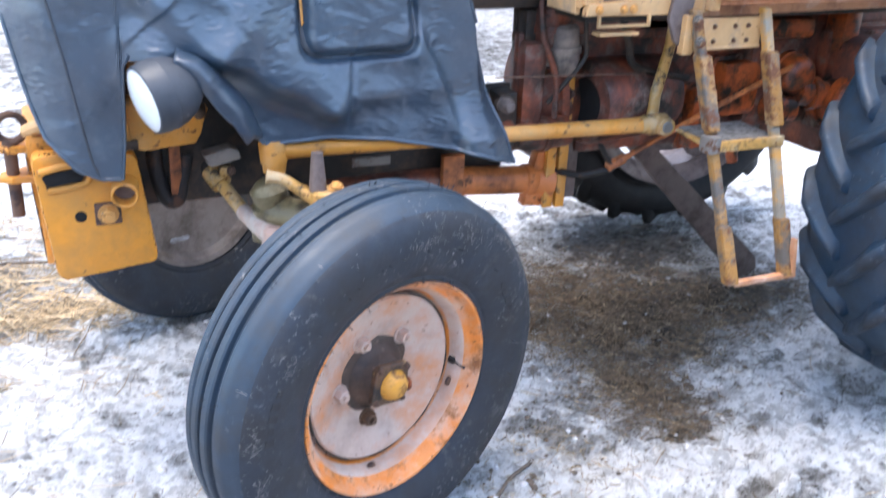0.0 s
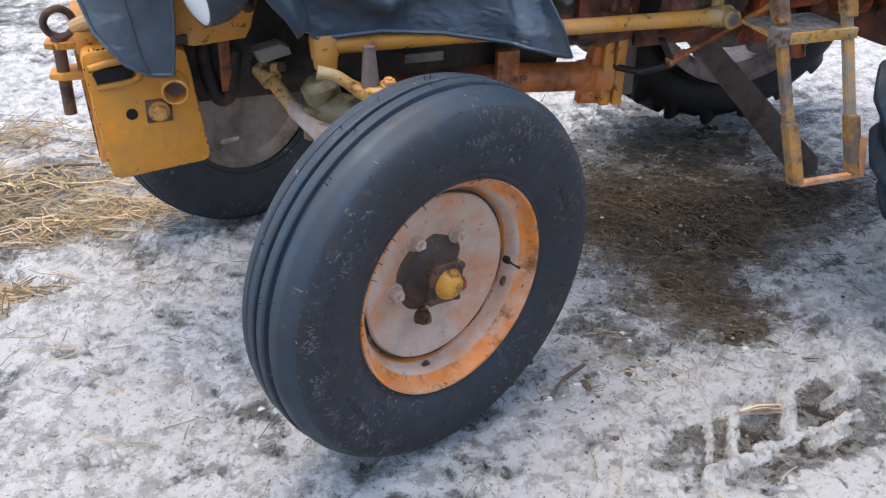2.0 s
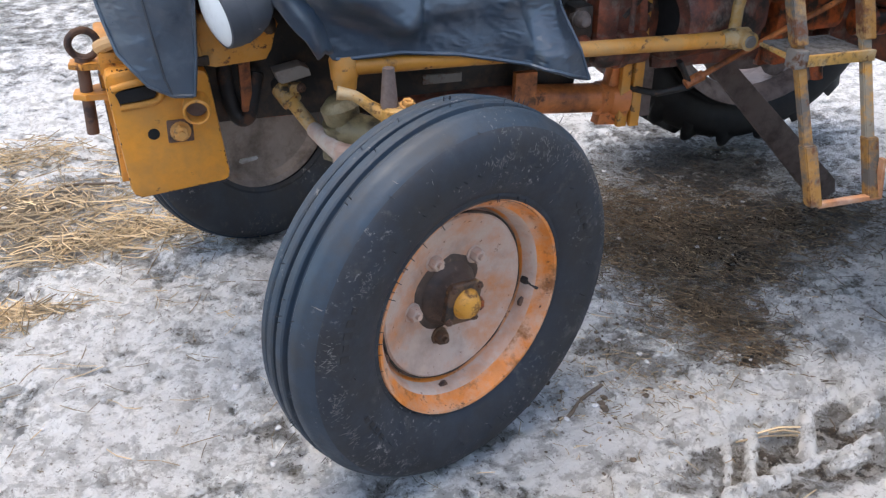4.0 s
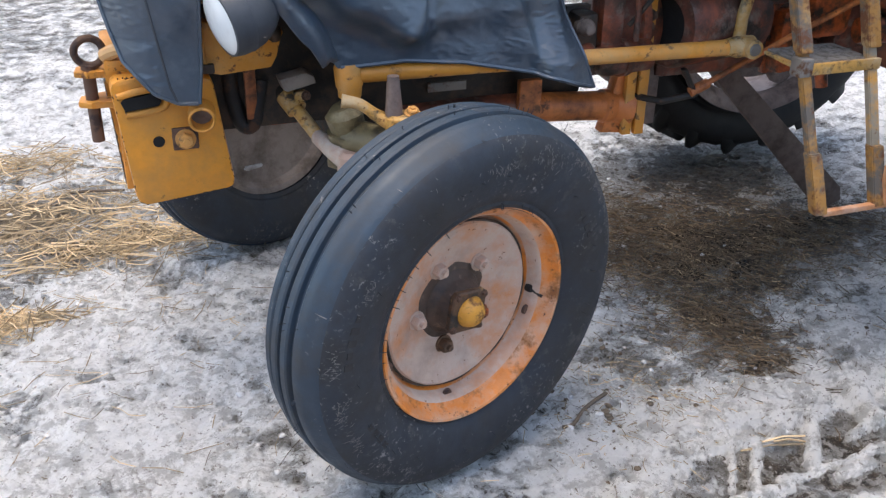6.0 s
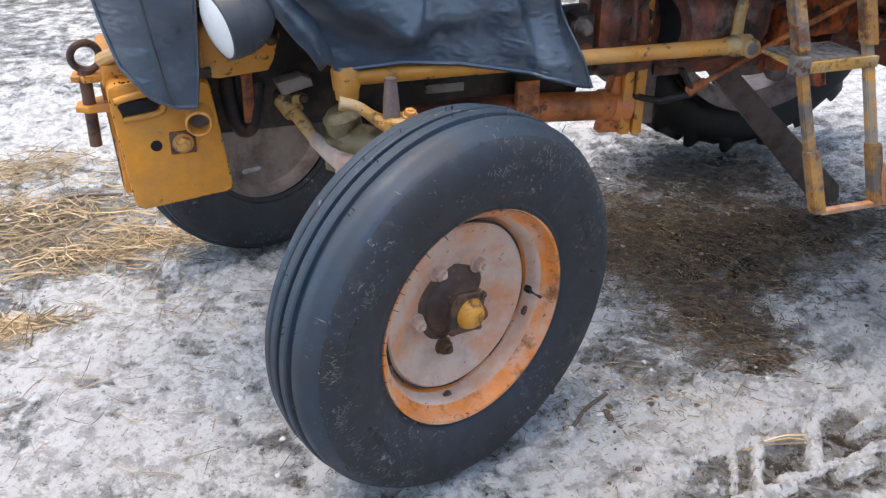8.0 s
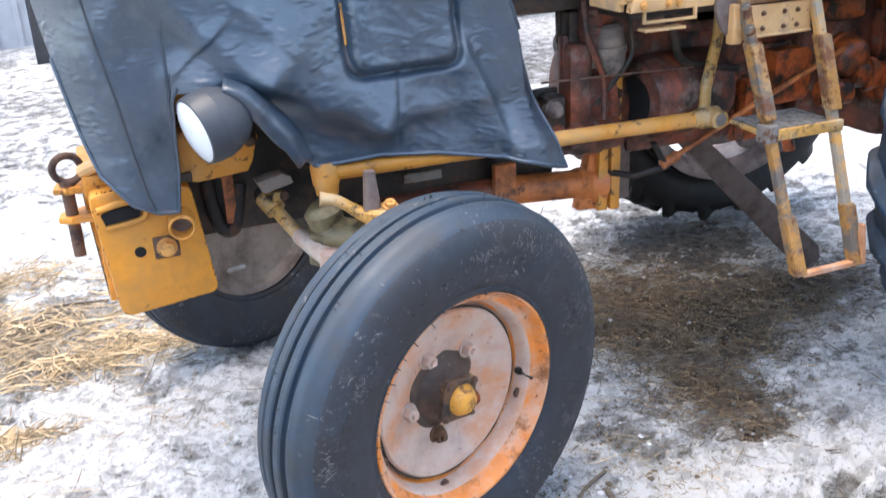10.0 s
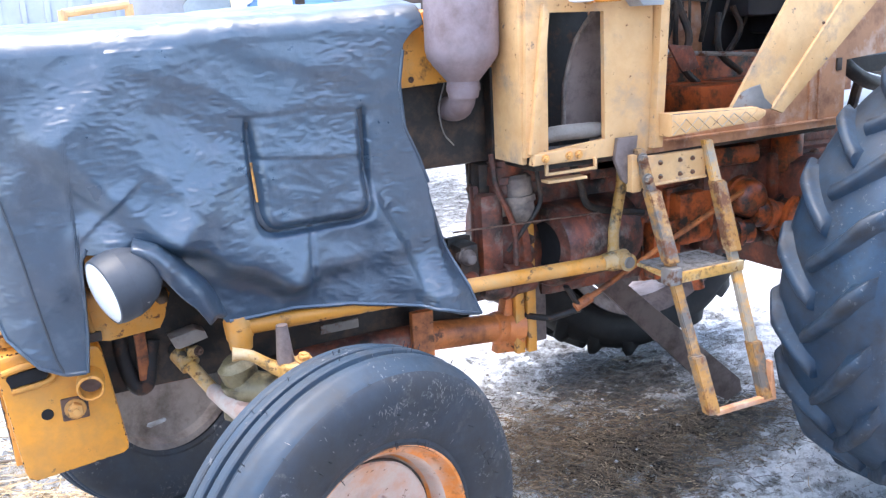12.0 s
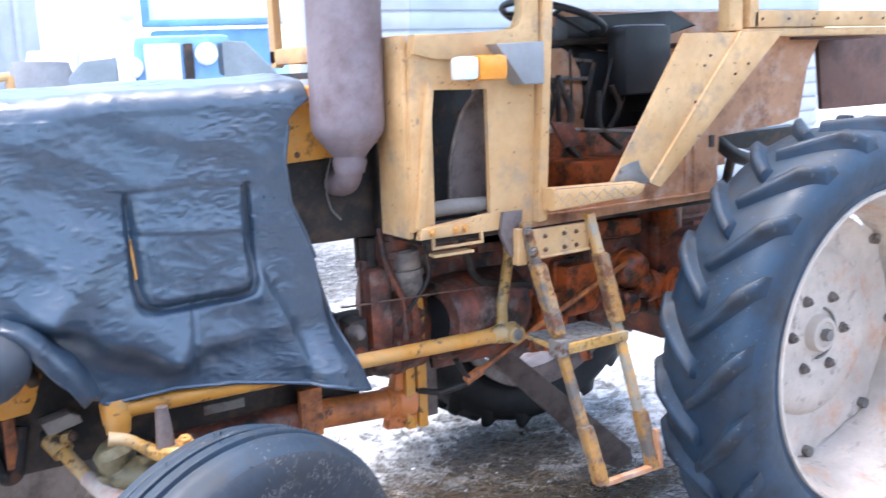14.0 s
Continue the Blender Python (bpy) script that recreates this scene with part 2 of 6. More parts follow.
def ground_material(m):
    nodes, links = m.node_tree.nodes, m.node_tree.links
    bsdf = nodes["Principled BSDF"]
    coord = nodes.new("ShaderNodeTexCoord").outputs["Object"]

    def tex(scale, detail=8.0, rough=0.65):
        n = nodes.new("ShaderNodeTexNoise")
        n.inputs["Scale"].default_value, n.inputs["Detail"].default_value, n.inputs["Roughness"].default_value = scale, detail, rough
        links.new(coord, n.inputs["Vector"])
        return n.outputs["Fac"]

    def attr(name):
        n = nodes.new("ShaderNodeAttribute")
        n.attribute_name = name
        return n.outputs["Fac"]

    def sums(a, b, k):
        n = nodes.new("ShaderNodeMath")
        n.operation = "MULTIPLY_ADD"
        links.new(a, n.inputs[0])
        n.inputs[1].default_value = k
        links.new(b, n.inputs[2])
        return n.outputs[0]

    def step(fac, lo, hi, t0=0.0, t1=1.0):
        n = nodes.new("ShaderNodeMapRange")
        n.inputs[1].default_value, n.inputs[2].default_value, n.inputs[3].default_value, n.inputs[4].default_value = lo, hi, t0, t1
        links.new(fac, n.inputs[0])
        return n.outputs[0]

    def mix(a, b, fac):
        n = nodes.new("ShaderNodeMix")
        n.data_type = "RGBA"
        links.new(fac, n.inputs[0])
        for socket, value in ((n.inputs[6], a), (n.inputs[7], b)):
            if hasattr(value, "is_linked"):
                links.new(value, socket)
            else:
                socket.default_value = (*value, 1)
        return n.outputs[2]

    mud = mix((0.012, 0.009, 0.006), (0.08, 0.06, 0.044), step(tex(30, 15, 0.75), 0.44, 0.56))
    mud = mix(mud, (0.19, 0.15, 0.105), step(tex(85, 8, 0.7), 0.56, 0.62, 0, 0.75))
    ice = mix((0.25, 0.23, 0.20), (0.50, 0.485, 0.46), step(tex(34, 12, 0.74), 0.43, 0.54))
    ice = mix(ice, (0.07, 0.052, 0.04), step(tex(62, 4, 0.6), 0.58, 0.63, 0, 0.9))
    snow = mix((0.50, 0.50, 0.49), (0.80, 0.80, 0.795), step(tex(17, 12, 0.74), 0.44, 0.51))
    snow = mix(snow, (0.17, 0.145, 0.12), step(tex(60, 8, 0.7), 0.59, 0.62, 0, 0.8))
    crack = nodes.new("ShaderNodeTexVoronoi")
    crack.feature = "DISTANCE_TO_EDGE"
    crack.inputs["Scale"].default_value = 11.0
    bend = nodes.new("ShaderNodeMix")
    bend.data_type = "VECTOR"
    bend.inputs[0].default_value = 0.09
    warp = nodes.new("ShaderNodeTexNoise")
    warp.inputs["Scale"].default_value, warp.inputs["Detail"].default_value = 14.0, 6.0
    links.new(coord, warp.inputs["Vector"])
    links.new(coord, bend.inputs[4])
    links.new(warp.outputs["Color"], bend.inputs[5])
    links.new(bend.outputs[1], crack.inputs["Vector"])
    gap = step(crack.outputs["Distance"], 0.015, 0.05, 1.0, 0.0)
    both = nodes.new("ShaderNodeMath")
    both.operation = "MULTIPLY"
    links.new(gap, both.inputs[0])
    links.new(step(tex(6, 5, 0.6), 0.52, 0.66, 0, 0.5), both.inputs[1])
    snow = mix(snow, (0.17, 0.15, 0.125), both.outputs[0])
    ice = mix(ice, (0.1, 0.08, 0.065), both.outputs[0])
    fine = step(tex(9, 15, 0.78), 0.36, 0.64, -0.43, 0.43)
    share = sums(fine, attr("snow"), 1.0)
    a = mix(mud, ice, step(share, 0.2, 0.25))
    colour = mix(a, snow, step(share, 0.48, 0.53))
    straw = step(sums(fine, attr("straw"), 0.9), 0.4, 0.75)
    colour = mix(colour, (0.2, 0.155, 0.10), straw)
    links.new(colour, bsdf.inputs["Base Color"])
    wet = step(share, 0.15, 0.6, 0.38, 0.62)
    links.new(sums(attr("wet"), wet, -0.3), bsdf.inputs["Roughness"])
    relief = nodes.new("ShaderNodeBump")
    relief.inputs["Strength"].default_value, relief.inputs["Distance"].default_value = 1.0, 0.027
    links.new(sums(tex(110, 6, 0.75), sums(tex(40, 8, 0.7), step(share, 0.3, 0.6), 1.5), 0.5), relief.inputs["Height"])
    links.new(relief.outputs[0], bsdf.inputs["Normal"])


ground_material(GROUND)


# ---- building
def fresh():
    return bmesh.new()


def mesh_of(name, bm, mat, smooth=None):
    bmesh.ops.recalc_face_normals(bm, faces=bm.faces)
    me = bpy.data.meshes.new(name)
    bm.to_mesh(me)
    bm.free()
    for m in mat if isinstance(mat, (list, tuple)) else [mat]:
        me.materials.append(m)
    if smooth:
        me.polygons.foreach_set("use_smooth", [True] * len(me.polygons))
        me.set_sharp_from_angle(angle=radians(smooth))
    return me


def thing(name, label, category, at=(0, 0, 0), group=""):
    ob = new(name)
    ob.location = at
    ob.empty_display_size = 0.1
    return tagged(ob, label, category, group)


def part(name, bm, mat, parent, label="", smooth=35, kind=""):
    """One mesh under a thing or a part; its geometry is given in the world's axes."""
    me = bm if isinstance(bm, bpy.types.Mesh) else mesh_of(name, bm, mat, smooth)
    ob = new(name, me)
    hang(ob, parent)
    return tagged(ob, label, kind=kind)


def hang(ob, parent):
    ob.parent = parent
    ob.matrix_parent_inverse = world_of(parent).inverted()


def world_of(ob):
    m = ob.matrix_basis.copy()
    if ob.parent:
        m = world_of(ob.parent) @ ob.matrix_parent_inverse @ m
    return m


def single(name, bm, mat, label, category, smooth=35, kind="", group=""):
    return tagged(new(name, mesh_of(name, bm, mat, smooth)), label, category, group, kind)


def box(bm, x0, x1, y0, y1, z0, z1, bevel=0.004, turn=None):
    made = bmesh.ops.create_cube(bm, size=1)["verts"]
    for v in made:
        v.co = Vector((x0 + (v.co.x + 0.5) * (x1 - x0), y0 + (v.co.y + 0.5) * (y1 - y0), z0 + (v.co.z + 0.5) * (z1 - z0)))
    if bevel:
        edges = {e for v in made for e in v.link_edges}
        made = bmesh.ops.bevel(bm, geom=list(edges), offset=bevel, segments=2, profile=0.6, affect="EDGES", clamp_overlap=True)["verts"]
    if turn is not None:
        for v in set(made):
            v.co = turn @ v.co
    return made


def prism(bm, outline, y0, y1, bevel=0.003, along="y"):
    """A plate: an outline of (x, z) pulled from y0 to y1 (along 'x': an outline of (y, z))."""
    put = (lambda a, b, d: (a, d, b)) if along == "y" else ((lambda a, b, d: (d, a, b)) if along == "x" else (lambda a, b, d: (a, b, d)))
    low = [bm.verts.new(put(a, b, y0)) for a, b in outline]
    high = [bm.verts.new(put(a, b, y1)) for a, b in outline]
    faces = [bm.faces.new(low), bm.faces.new(list(reversed(high)))]
    n = len(outline)
    for i in range(n):
        faces.append(bm.faces.new((low[i], high[i], high[(i + 1) % n], low[(i + 1) % n])))
    if bevel:
        edges = {e for f in faces[:2] for e in f.edges}
        bmesh.ops.bevel(bm, geom=list(edges), offset=bevel, segments=2, profile=0.6, affect="EDGES", clamp_overlap=True)


def tube(bm, points, radius, sides=14, caps=True, flat=1.0):
    """A round bar through the points; radius may be a list."""
    points = [Vector(p) for p in points]
    radii = radius if isinstance(radius, (list, tuple)) else [radius] * len(points)
    rings, side = [], None
    for i, p in enumerate(points):
        way = (points[min(i + 1, len(points) - 1)] - points[max(i - 1, 0)]).normalized()
        if side is None:
            side = way.cross(Vector((0.03, 0.02, 1))).normalized()
            if side.length < 0.5:
                side = Vector((1, 0, 0))
        side = (side - way * side.dot(way)).normalized()
        up = way.cross(side)
        rings.append([bm.verts.new(p + radii[i] * (math.cos(a) * side + flat * math.sin(a) * up)) for a in [2 * math.pi * k / sides for k in range(sides)]])
    for a, b in zip(rings, rings[1:]):
        for k in range(sides):
            bm.faces.new((a[k], a[(k + 1) % sides], b[(k + 1) % sides], b[k]))
    if caps:
        bm.faces.new(list(reversed(rings[0])))
        bm.faces.new(rings[-1])


def bow(points, steps=8):
    """A smooth curve through the points."""
    p = [Vector(q) for q in points]
    p = [2 * p[0] - p[1]] + p + [2 * p[-1] - p[-2]]
    out = []
    for i in range(1, len(p) - 2):
        for k in range(steps):
            t = k / steps
            a, b, c, d = p[i - 1:i + 3]
            out.append(0.5 * (2 * b + (c - a) * t + (2 * a - 5 * b + 4 * c - d) * t * t + (3 * b - a - 3 * c + d) * t ** 3))
    return out + [p[-2]]


def lathe(bm, profile, m, sides=64, closed=False, mats=None):
    """Turns a profile of (radius, place along the local y axis) about that axis, then sets it at m."""
    rings = []
    for r, h in profile:
        if r < 1e-5:
            rings.append([bm.verts.new(m @ Vector((0, h, 0)))])
        else:
            rings.append([bm.verts.new(m @ Vector((r * math.cos(a), h, r * math.sin(a)))) for a in [2 * math.pi * k / sides for k in range(sides)]])
    pairs = list(zip(rings, rings[1:]))
    if closed:
        pairs.append((rings[-1], rings[0]))
    for i, (a, b) in enumerate(pairs):
        for k in range(sides):
            j = (k + 1) % sides
            if len(a) == 1:
                f = bm.faces.new((a[0], b[k], b[j]))
            elif len(b) == 1:
                f = bm.faces.new((a[k], a[j], b[0]))
            else:
                f = bm.faces.new((a[k], a[j], b[j], b[k]))
            if mats:
                f.material_index = mats[i]


def axle(place, way):
    """A pose whose local y axis points along way."""
    return Matrix.Translation(place) @ Vector(way).to_track_quat("Y", "Z").to_matrix().to_4x4()


def bolt_mesh(name, mat, radius=0.012, height=0.012):
    """A hexagon head with a washer and a stud's end, its axis along local -y."""
    bm = fresh()
    lathe(bm, [(0, 0.002), (radius * 1.45, 0.002), (radius * 1.45, -0.003), (0, -0.003)], Matrix(), 16)
    lathe(bm, [(0, -0.003), (radius * 1.1, -0.003), (radius * 1.1, -0.003 - height * 0.8), (radius * 0.95, -0.003 - height), (0, -0.003 - height)], Matrix(), 6)
    lathe(bm, [(0, -height), (radius * 0.5, -height), (radius * 0.45, -height * 1.6), (0, -height * 1.6)], Matrix(), 10)
    return mesh_of(name, bm, mat, 30)


def bolt_at(me, place, way, parent, turn=0.0):
    """A bolt's head at a place, looking along way."""
    ob = new("bolt", me)
    hang(ob, parent)
    ob.matrix_basis = axle(place, -Vector(way)) @ Matrix.Rotation(turn, 4, "Y")
    return ob


RUSTY_BOLT = bolt_mesh("bolt_mesh_rusty", RUSTY)
STEEL_BOLT = bolt_mesh("bolt_mesh_steel", STEEL)
PAINT_BOLT = bolt_mesh("bolt_mesh_painted", YELLOW)
BIG_BOLT = bolt_mesh("bolt_mesh_big", DUSTY_GREY, 0.017, 0.02)
WHEEL_NUT = bolt_mesh("bolt_mesh_wheel", RIM, 0.0165, 0.02)
RUSTY_NUT = bolt_mesh("bolt_mesh_wheel_rusty", HUB_RUST, 0.0165, 0.02)
ORANGE_BOLT = bolt_mesh("bolt_mesh_orange", ORANGE, 0.014, 0.014)


def wobble(p, scale, seed=0.0):
    return noise.noise(Vector((p[0] * scale + seed, p[1] * scale + seed * 0.7, p[2] * scale - seed)))


def along(table, x):
    """Straight-line reading of a table of (x, value)."""
    if x <= table[0][0]:
        return table[0][1]
    for (a, u), (b, v) in zip(table, table[1:]):
        if x <= b:
            return u + (v - u) * (x - a) / (b - a)
    return table[-1][1]


# ================= the tractor =================
TRACTOR = thing("tractor", "old weathered ochre and orange farm tractor standing on trodden snow", "tractor", (1.0, 0.85, 0.0))


# ---- wheels
SIDEWALL = [(0.266, 0.004), (0.279, -0.004), (0.287, -0.003), (0.294, -0.009), (0.315, -0.018), (0.345, -0.026), (0.375, -0.030), (0.405, -0.028), (0.43, -0.021), (0.445, -0.011), (0.455, 0.002), (0.462, 0.016)]


def front_wheel(m, mt, shell, edge, label):
    """A ribbed front wheel; m sets the rim and mt the tyre; local y points inward from the outer rim's edge."""
    bm = fresh()
    face = [(0.267, 0.006), (0.277, 0.0), (0.275, -0.006), (0.268, -0.005), (0.262, 0.006), (0.258, 0.018), (0.252, 0.026), (0.243, 0.030), (0.237, 0.036), (0.233, 0.052), (0.229, 0.068), (0.223, 0.078),
            (0.217, 0.082), (0.2145, 0.076), (0.213, 0.066), (0.208, 0.062), (0.200, 0.064), (0.175, 0.073), (0.14, 0.083), (0.115, 0.087), (0.075, 0.090), (0.0, 0.090)]
    mats = [1] * 7 + [0, 0, 0, 1] + [0] * (len(face) - 12)
    lathe(bm, face, m, 96, mats=mats)
    lathe(bm, [(0.0, 0.112), (0.2, 0.112), (0.235, 0.12), (0.25, 0.15), (0.27, 0.158), (0.262, 0.15)], m, 64)
    wheel = part("front_wheel", bm, [shell, edge], TRACTOR, label)
    bm = fresh()
    grooves = []
    for a, b, r in ((0.030, 0.053, 0.471), (0.070, 0.093, 0.476), (0.110, 0.131, 0.474), (0.146, 0.166, 0.466)):
        grooves += [(r - 0.013, a - 0.0045), (r - 0.003, a - 0.0015), (r, a + 0.003), (r, b - 0.003), (r - 0.003, b + 0.0015), (r - 0.013, b + 0.0045)]
    tread = SIDEWALL + [(0.467, 0.022)] + grooves[2:] + [(r, 0.178 - y) for r, y in reversed(SIDEWALL)]
    lathe(bm, tread, mt, 128, mats=[0] * 9 + [1] * (len(grooves) + 1) + [0] * 12)
    tyre = part("tyre", bm, [RUBBER, TREAD_RUBBER], wheel, "dusty ribbed black rubber tyre", smooth=28)
    bm = fresh()
    for k in range(150):
        a = 2 * math.pi * k / 150 + random.uniform(-0.05, 0.05)
        r = random.choice((0.474, 0.474, 0.448, 0.36, 0.284, 0.284))
        h = {0.474: random.choice((0.04, 0.082, 0.12)), 0.448: -0.01, 0.36: -0.027, 0.284: -0.003}[r]
        out = Vector((math.cos(a), 0, math.sin(a)))
        way = out if r > 0.45 else (-0.9 * out - Vector((0, 0.4, 0)) if r < 0.29 else Vector((0.2 * math.cos(a), -1, 0.2 * math.sin(a))))
        p = out * r + Vector((0, h, 0))
        tube(bm, [mt @ p, mt @ (p + way * random.uniform(0.008, 0.022))], [0.0013, 0.0009], 4)
    part("whisker_fuzz", bm, RUBBER, wheel, "fine moulding whiskers on the tyre", kind="stuff")
    # dried mud brushed on the sidewall: (angle, its spread, radius, its spread, count)
    rnd = random.Random(31)
    verts, faces = [], []
    for angle, wide, r0, deep, count in ((62, 5, 0.405, 0.014, 60), (47, 4, 0.43, 0.010, 60), (30, 5, 0.432, 0.010, 70), (14, 7, 0.432, 0.010, 90), (88, 4, 0.375, 0.008, 40), (174, 3, 0.42, 0.008, 45), (190, 3, 0.41, 0.008, 45), (206, 3, 0.405, 0.008, 40), (226, 4, 0.41, 0.01, 30), (240, 3, 0.40, 0.008, 25), (262, 3, 0.425, 0.010, 40), (150, 3, 0.385, 0.008, 25), (310, 25, 0.425, 0.014, 40), (0, 180, 0.37, 0.05, 50)):
        for k in range(count):
            t, r = radians(rnd.gauss(angle, wide)), max(0.31, min(0.452, rnd.gauss(r0, deep)))
            lean_ = rnd.gauss(0.0, 0.6)
            n, w, turn = rnd.uniform(0.0015, 0.007) * (1.7 if rnd.random() < 0.15 else 1), rnd.uniform(0.0004, 0.0011), rnd.uniform(-1, 1)
            base = len(verts)
            for e in (-1, 0, 1):
                for q in (-1, 1):
                    u = n * e * math.sin(lean_) + q * w * (1.2 - abs(e)) * math.cos(lean_)
                    v = n * e * math.cos(lean_) - q * w * (1.2 - abs(e)) * math.sin(lean_) + 0.3 * n * turn * e * e
                    rr, tt = r + v, t + u / r
                    verts.append(mt @ Vector((rr * math.cos(tt), along(SIDEWALL, rr) - 0.0009, rr * math.sin(tt))))
            faces += [(base, base + 1, base + 3, base + 2), (base + 2, base + 3, base + 5, base + 4)]
    me = bpy.data.meshes.new("dried_mud")
    me.from_pydata([tuple(v) for v in verts], [], faces)
    me.materials.append(DRIED_MUD)
    part("dried_mud", me, DRIED_MUD, wheel, "pale dried mud brushed onto the sidewall", kind="stuff")
    for start, count, r in ((158, 5, 0.385), (205, 4, 0.36), (20, 4, 0.36)):
        for k in range(count):
            t = radians(start + 4.2 * k)
            bm = fresh()
            tall = 0.011 if k % 3 else 0.007
            y = along(SIDEWALL, r)
            around, out = Vector((-math.sin(t), 0, math.cos(t))), Vector((math.cos(t), 0, math.sin(t)))
            vs = [bm.verts.new(mt @ (out * (r + b * tall) + around * 0.008 * a + Vector((0, y + c, 0)))) for c in (0.004, -0.0008) for a, b in ((-1, -1), (1, -1), (1, 1), (-1, 1))]
            for f in ((4, 5, 6, 7), (0, 1, 5, 4), (1, 2, 6, 5), (2, 3, 7, 6), (3, 0, 4, 7)):
                bm.faces.new([vs[i] for i in f])
            part("sidewall_mark", bm, TYRE_MARK, tyre, smooth=0)
    bm = fresh()
    tube(bm, [m @ Vector((0.2145 * math.cos(a), 0.069 + 0.002 * math.sin(9 * a), 0.2145 * math.sin(a))) for a in [2 * math.pi * k / 96 for k in range(97)]], 0.004, 6)
    part("weld_bead", bm, DARK, wheel, "dark weld round the disc")
    bm = fresh()
    lathe(bm, [(0.0, 0.084), (0.06, 0.0845), (0.094, 0.0862), (0.100, 0.0885)], m @ Matrix.Translation((-0.008, 0, 0.004)), 40)
    for v in bm.verts:
        v.co += (m.to_3x3() @ Vector((wobble(v.co, 16, 2), 0, wobble(v.co, 16, 5)))) * 0.014
    part("grease_film", bm, HUB_GREASE, wheel, "film of old grease round the hub")
    bm = fresh()
    lathe(bm, [(0.0, 0.090), (0.084, 0.086), (0.078, 0.078), (0.070, 0.072), (0.066, 0.062), (0.060, 0.046), (0.056, 0.038), (0.0, 0.036)], m, 40)
    hub = part("hub", bm, HUB_GREASE, wheel, "greasy dark brown hub")
    bm = fresh()
    cap = m @ Matrix.Translation((-0.006, 0, 0.002)) @ Matrix.Rotation(radians(9), 4, "Y")
    half, cut = 0.052, 0.011
    outline = [(half, -half + cut), (half, half - cut), (half - cut, half), (-half + cut, half), (-half, half - cut), (-half, -half + cut), (-half + cut, -half), (half - cut, -half)]
    rows = [[bm.verts.new(cap @ Vector((x * k, y, z * k))) for x, z in outline] for k, y in ((1.0, 0.038), (1.0, 0.026), (0.94, 0.023))]
    bm.faces.new(rows[0]), bm.faces.new(rows[-1])
    for low, high in zip(rows, rows[1:]):
        for i in range(8):
            bm.faces.new((low[i], low[(i + 1) % 8], high[(i + 1) % 8], high[i]))
    part("cap_flange", bm, HUB_RUST, wheel, "rusty square hub flange")
    bm = fresh()
    lathe(bm, [(0.040, 0.025), (0.038, 0.018), (0.034, 0.010), (0.029, 0.002), (0.02, -0.004), (0.0, -0.007)], m, 32)
    part("hub_cap", bm, HUB_CAP, wheel, "domed yellow hub cap")
    for k in range(4):
        a = radians(45 - 9 + 90 * k)
        bolt_at(RUSTY_BOLT, cap @ Vector((0.058 * math.cos(radians(45 + 90 * k)), 0.023, 0.058 * math.sin(radians(45 + 90 * k)))), m.to_3x3() @ Vector((0, -1, 0)), wheel, a).scale = (0.55, 0.5, 0.55)
    for k in range(5):
        a = radians(46 + 70 * k)
        bolt_at(ORANGE_BOLT if k == 4 else (WHEEL_NUT if k < 3 else RUSTY_NUT), m @ Vector((0.113 * math.cos(a), 0.087, 0.113 * math.sin(a))), m.to_3x3() @ Vector((0, -1, 0)), wheel, a)
    for a in (radians(-22), radians(-100), radians(200), radians(95)):
        bm = fresh()
        p = Vector((0.235 * math.cos(a), 0.05, 0.235 * math.sin(a)))
        lathe(bm, [(0.0, -0.004), (0.012, -0.003), (0.014, 0.004)], m @ Matrix.Translation(p), 12)
        part("rivet", bm, RUSTY, wheel)
    bm = fresh()
    a = radians(-8)
    p = Vector((0.236 * math.cos(a), 0.055, 0.236 * math.sin(a)))
    lathe(bm, [(0.0, -0.008), (0.010, -0.007), (0.012, 0.0), (0.012, 0.01)], m @ Matrix.Translation(p), 14)
    tube(bm, [m @ p, m @ (p + Vector((0.004, -0.018, -0.008))), m @ (p + Vector((0.012, -0.03, -0.016)))], [0.006, 0.005, 0.004], 10)
    part("valve", bm, DARK, wheel, "tyre valve stem")
    return wheel


def wheel_pose(x, y, z, steer, camber=0.0):
    return Matrix.Translation((x, y, z)) @ Matrix.Rotation(radians(steer), 4, "Z") @ Matrix.Rotation(radians(camber), 4, "X")


front_wheel(wheel_pose(0.0007, 0.0, 0.418, 20.26, 0.4), wheel_pose(0.0, 0.0, 0.418, 20.26, 2.0), RIM, RIM_EDGE, "chalky pale front wheel disc with a rusty orange rim")
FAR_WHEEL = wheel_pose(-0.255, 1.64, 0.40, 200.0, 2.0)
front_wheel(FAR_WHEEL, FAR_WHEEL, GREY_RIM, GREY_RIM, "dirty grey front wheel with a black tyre")


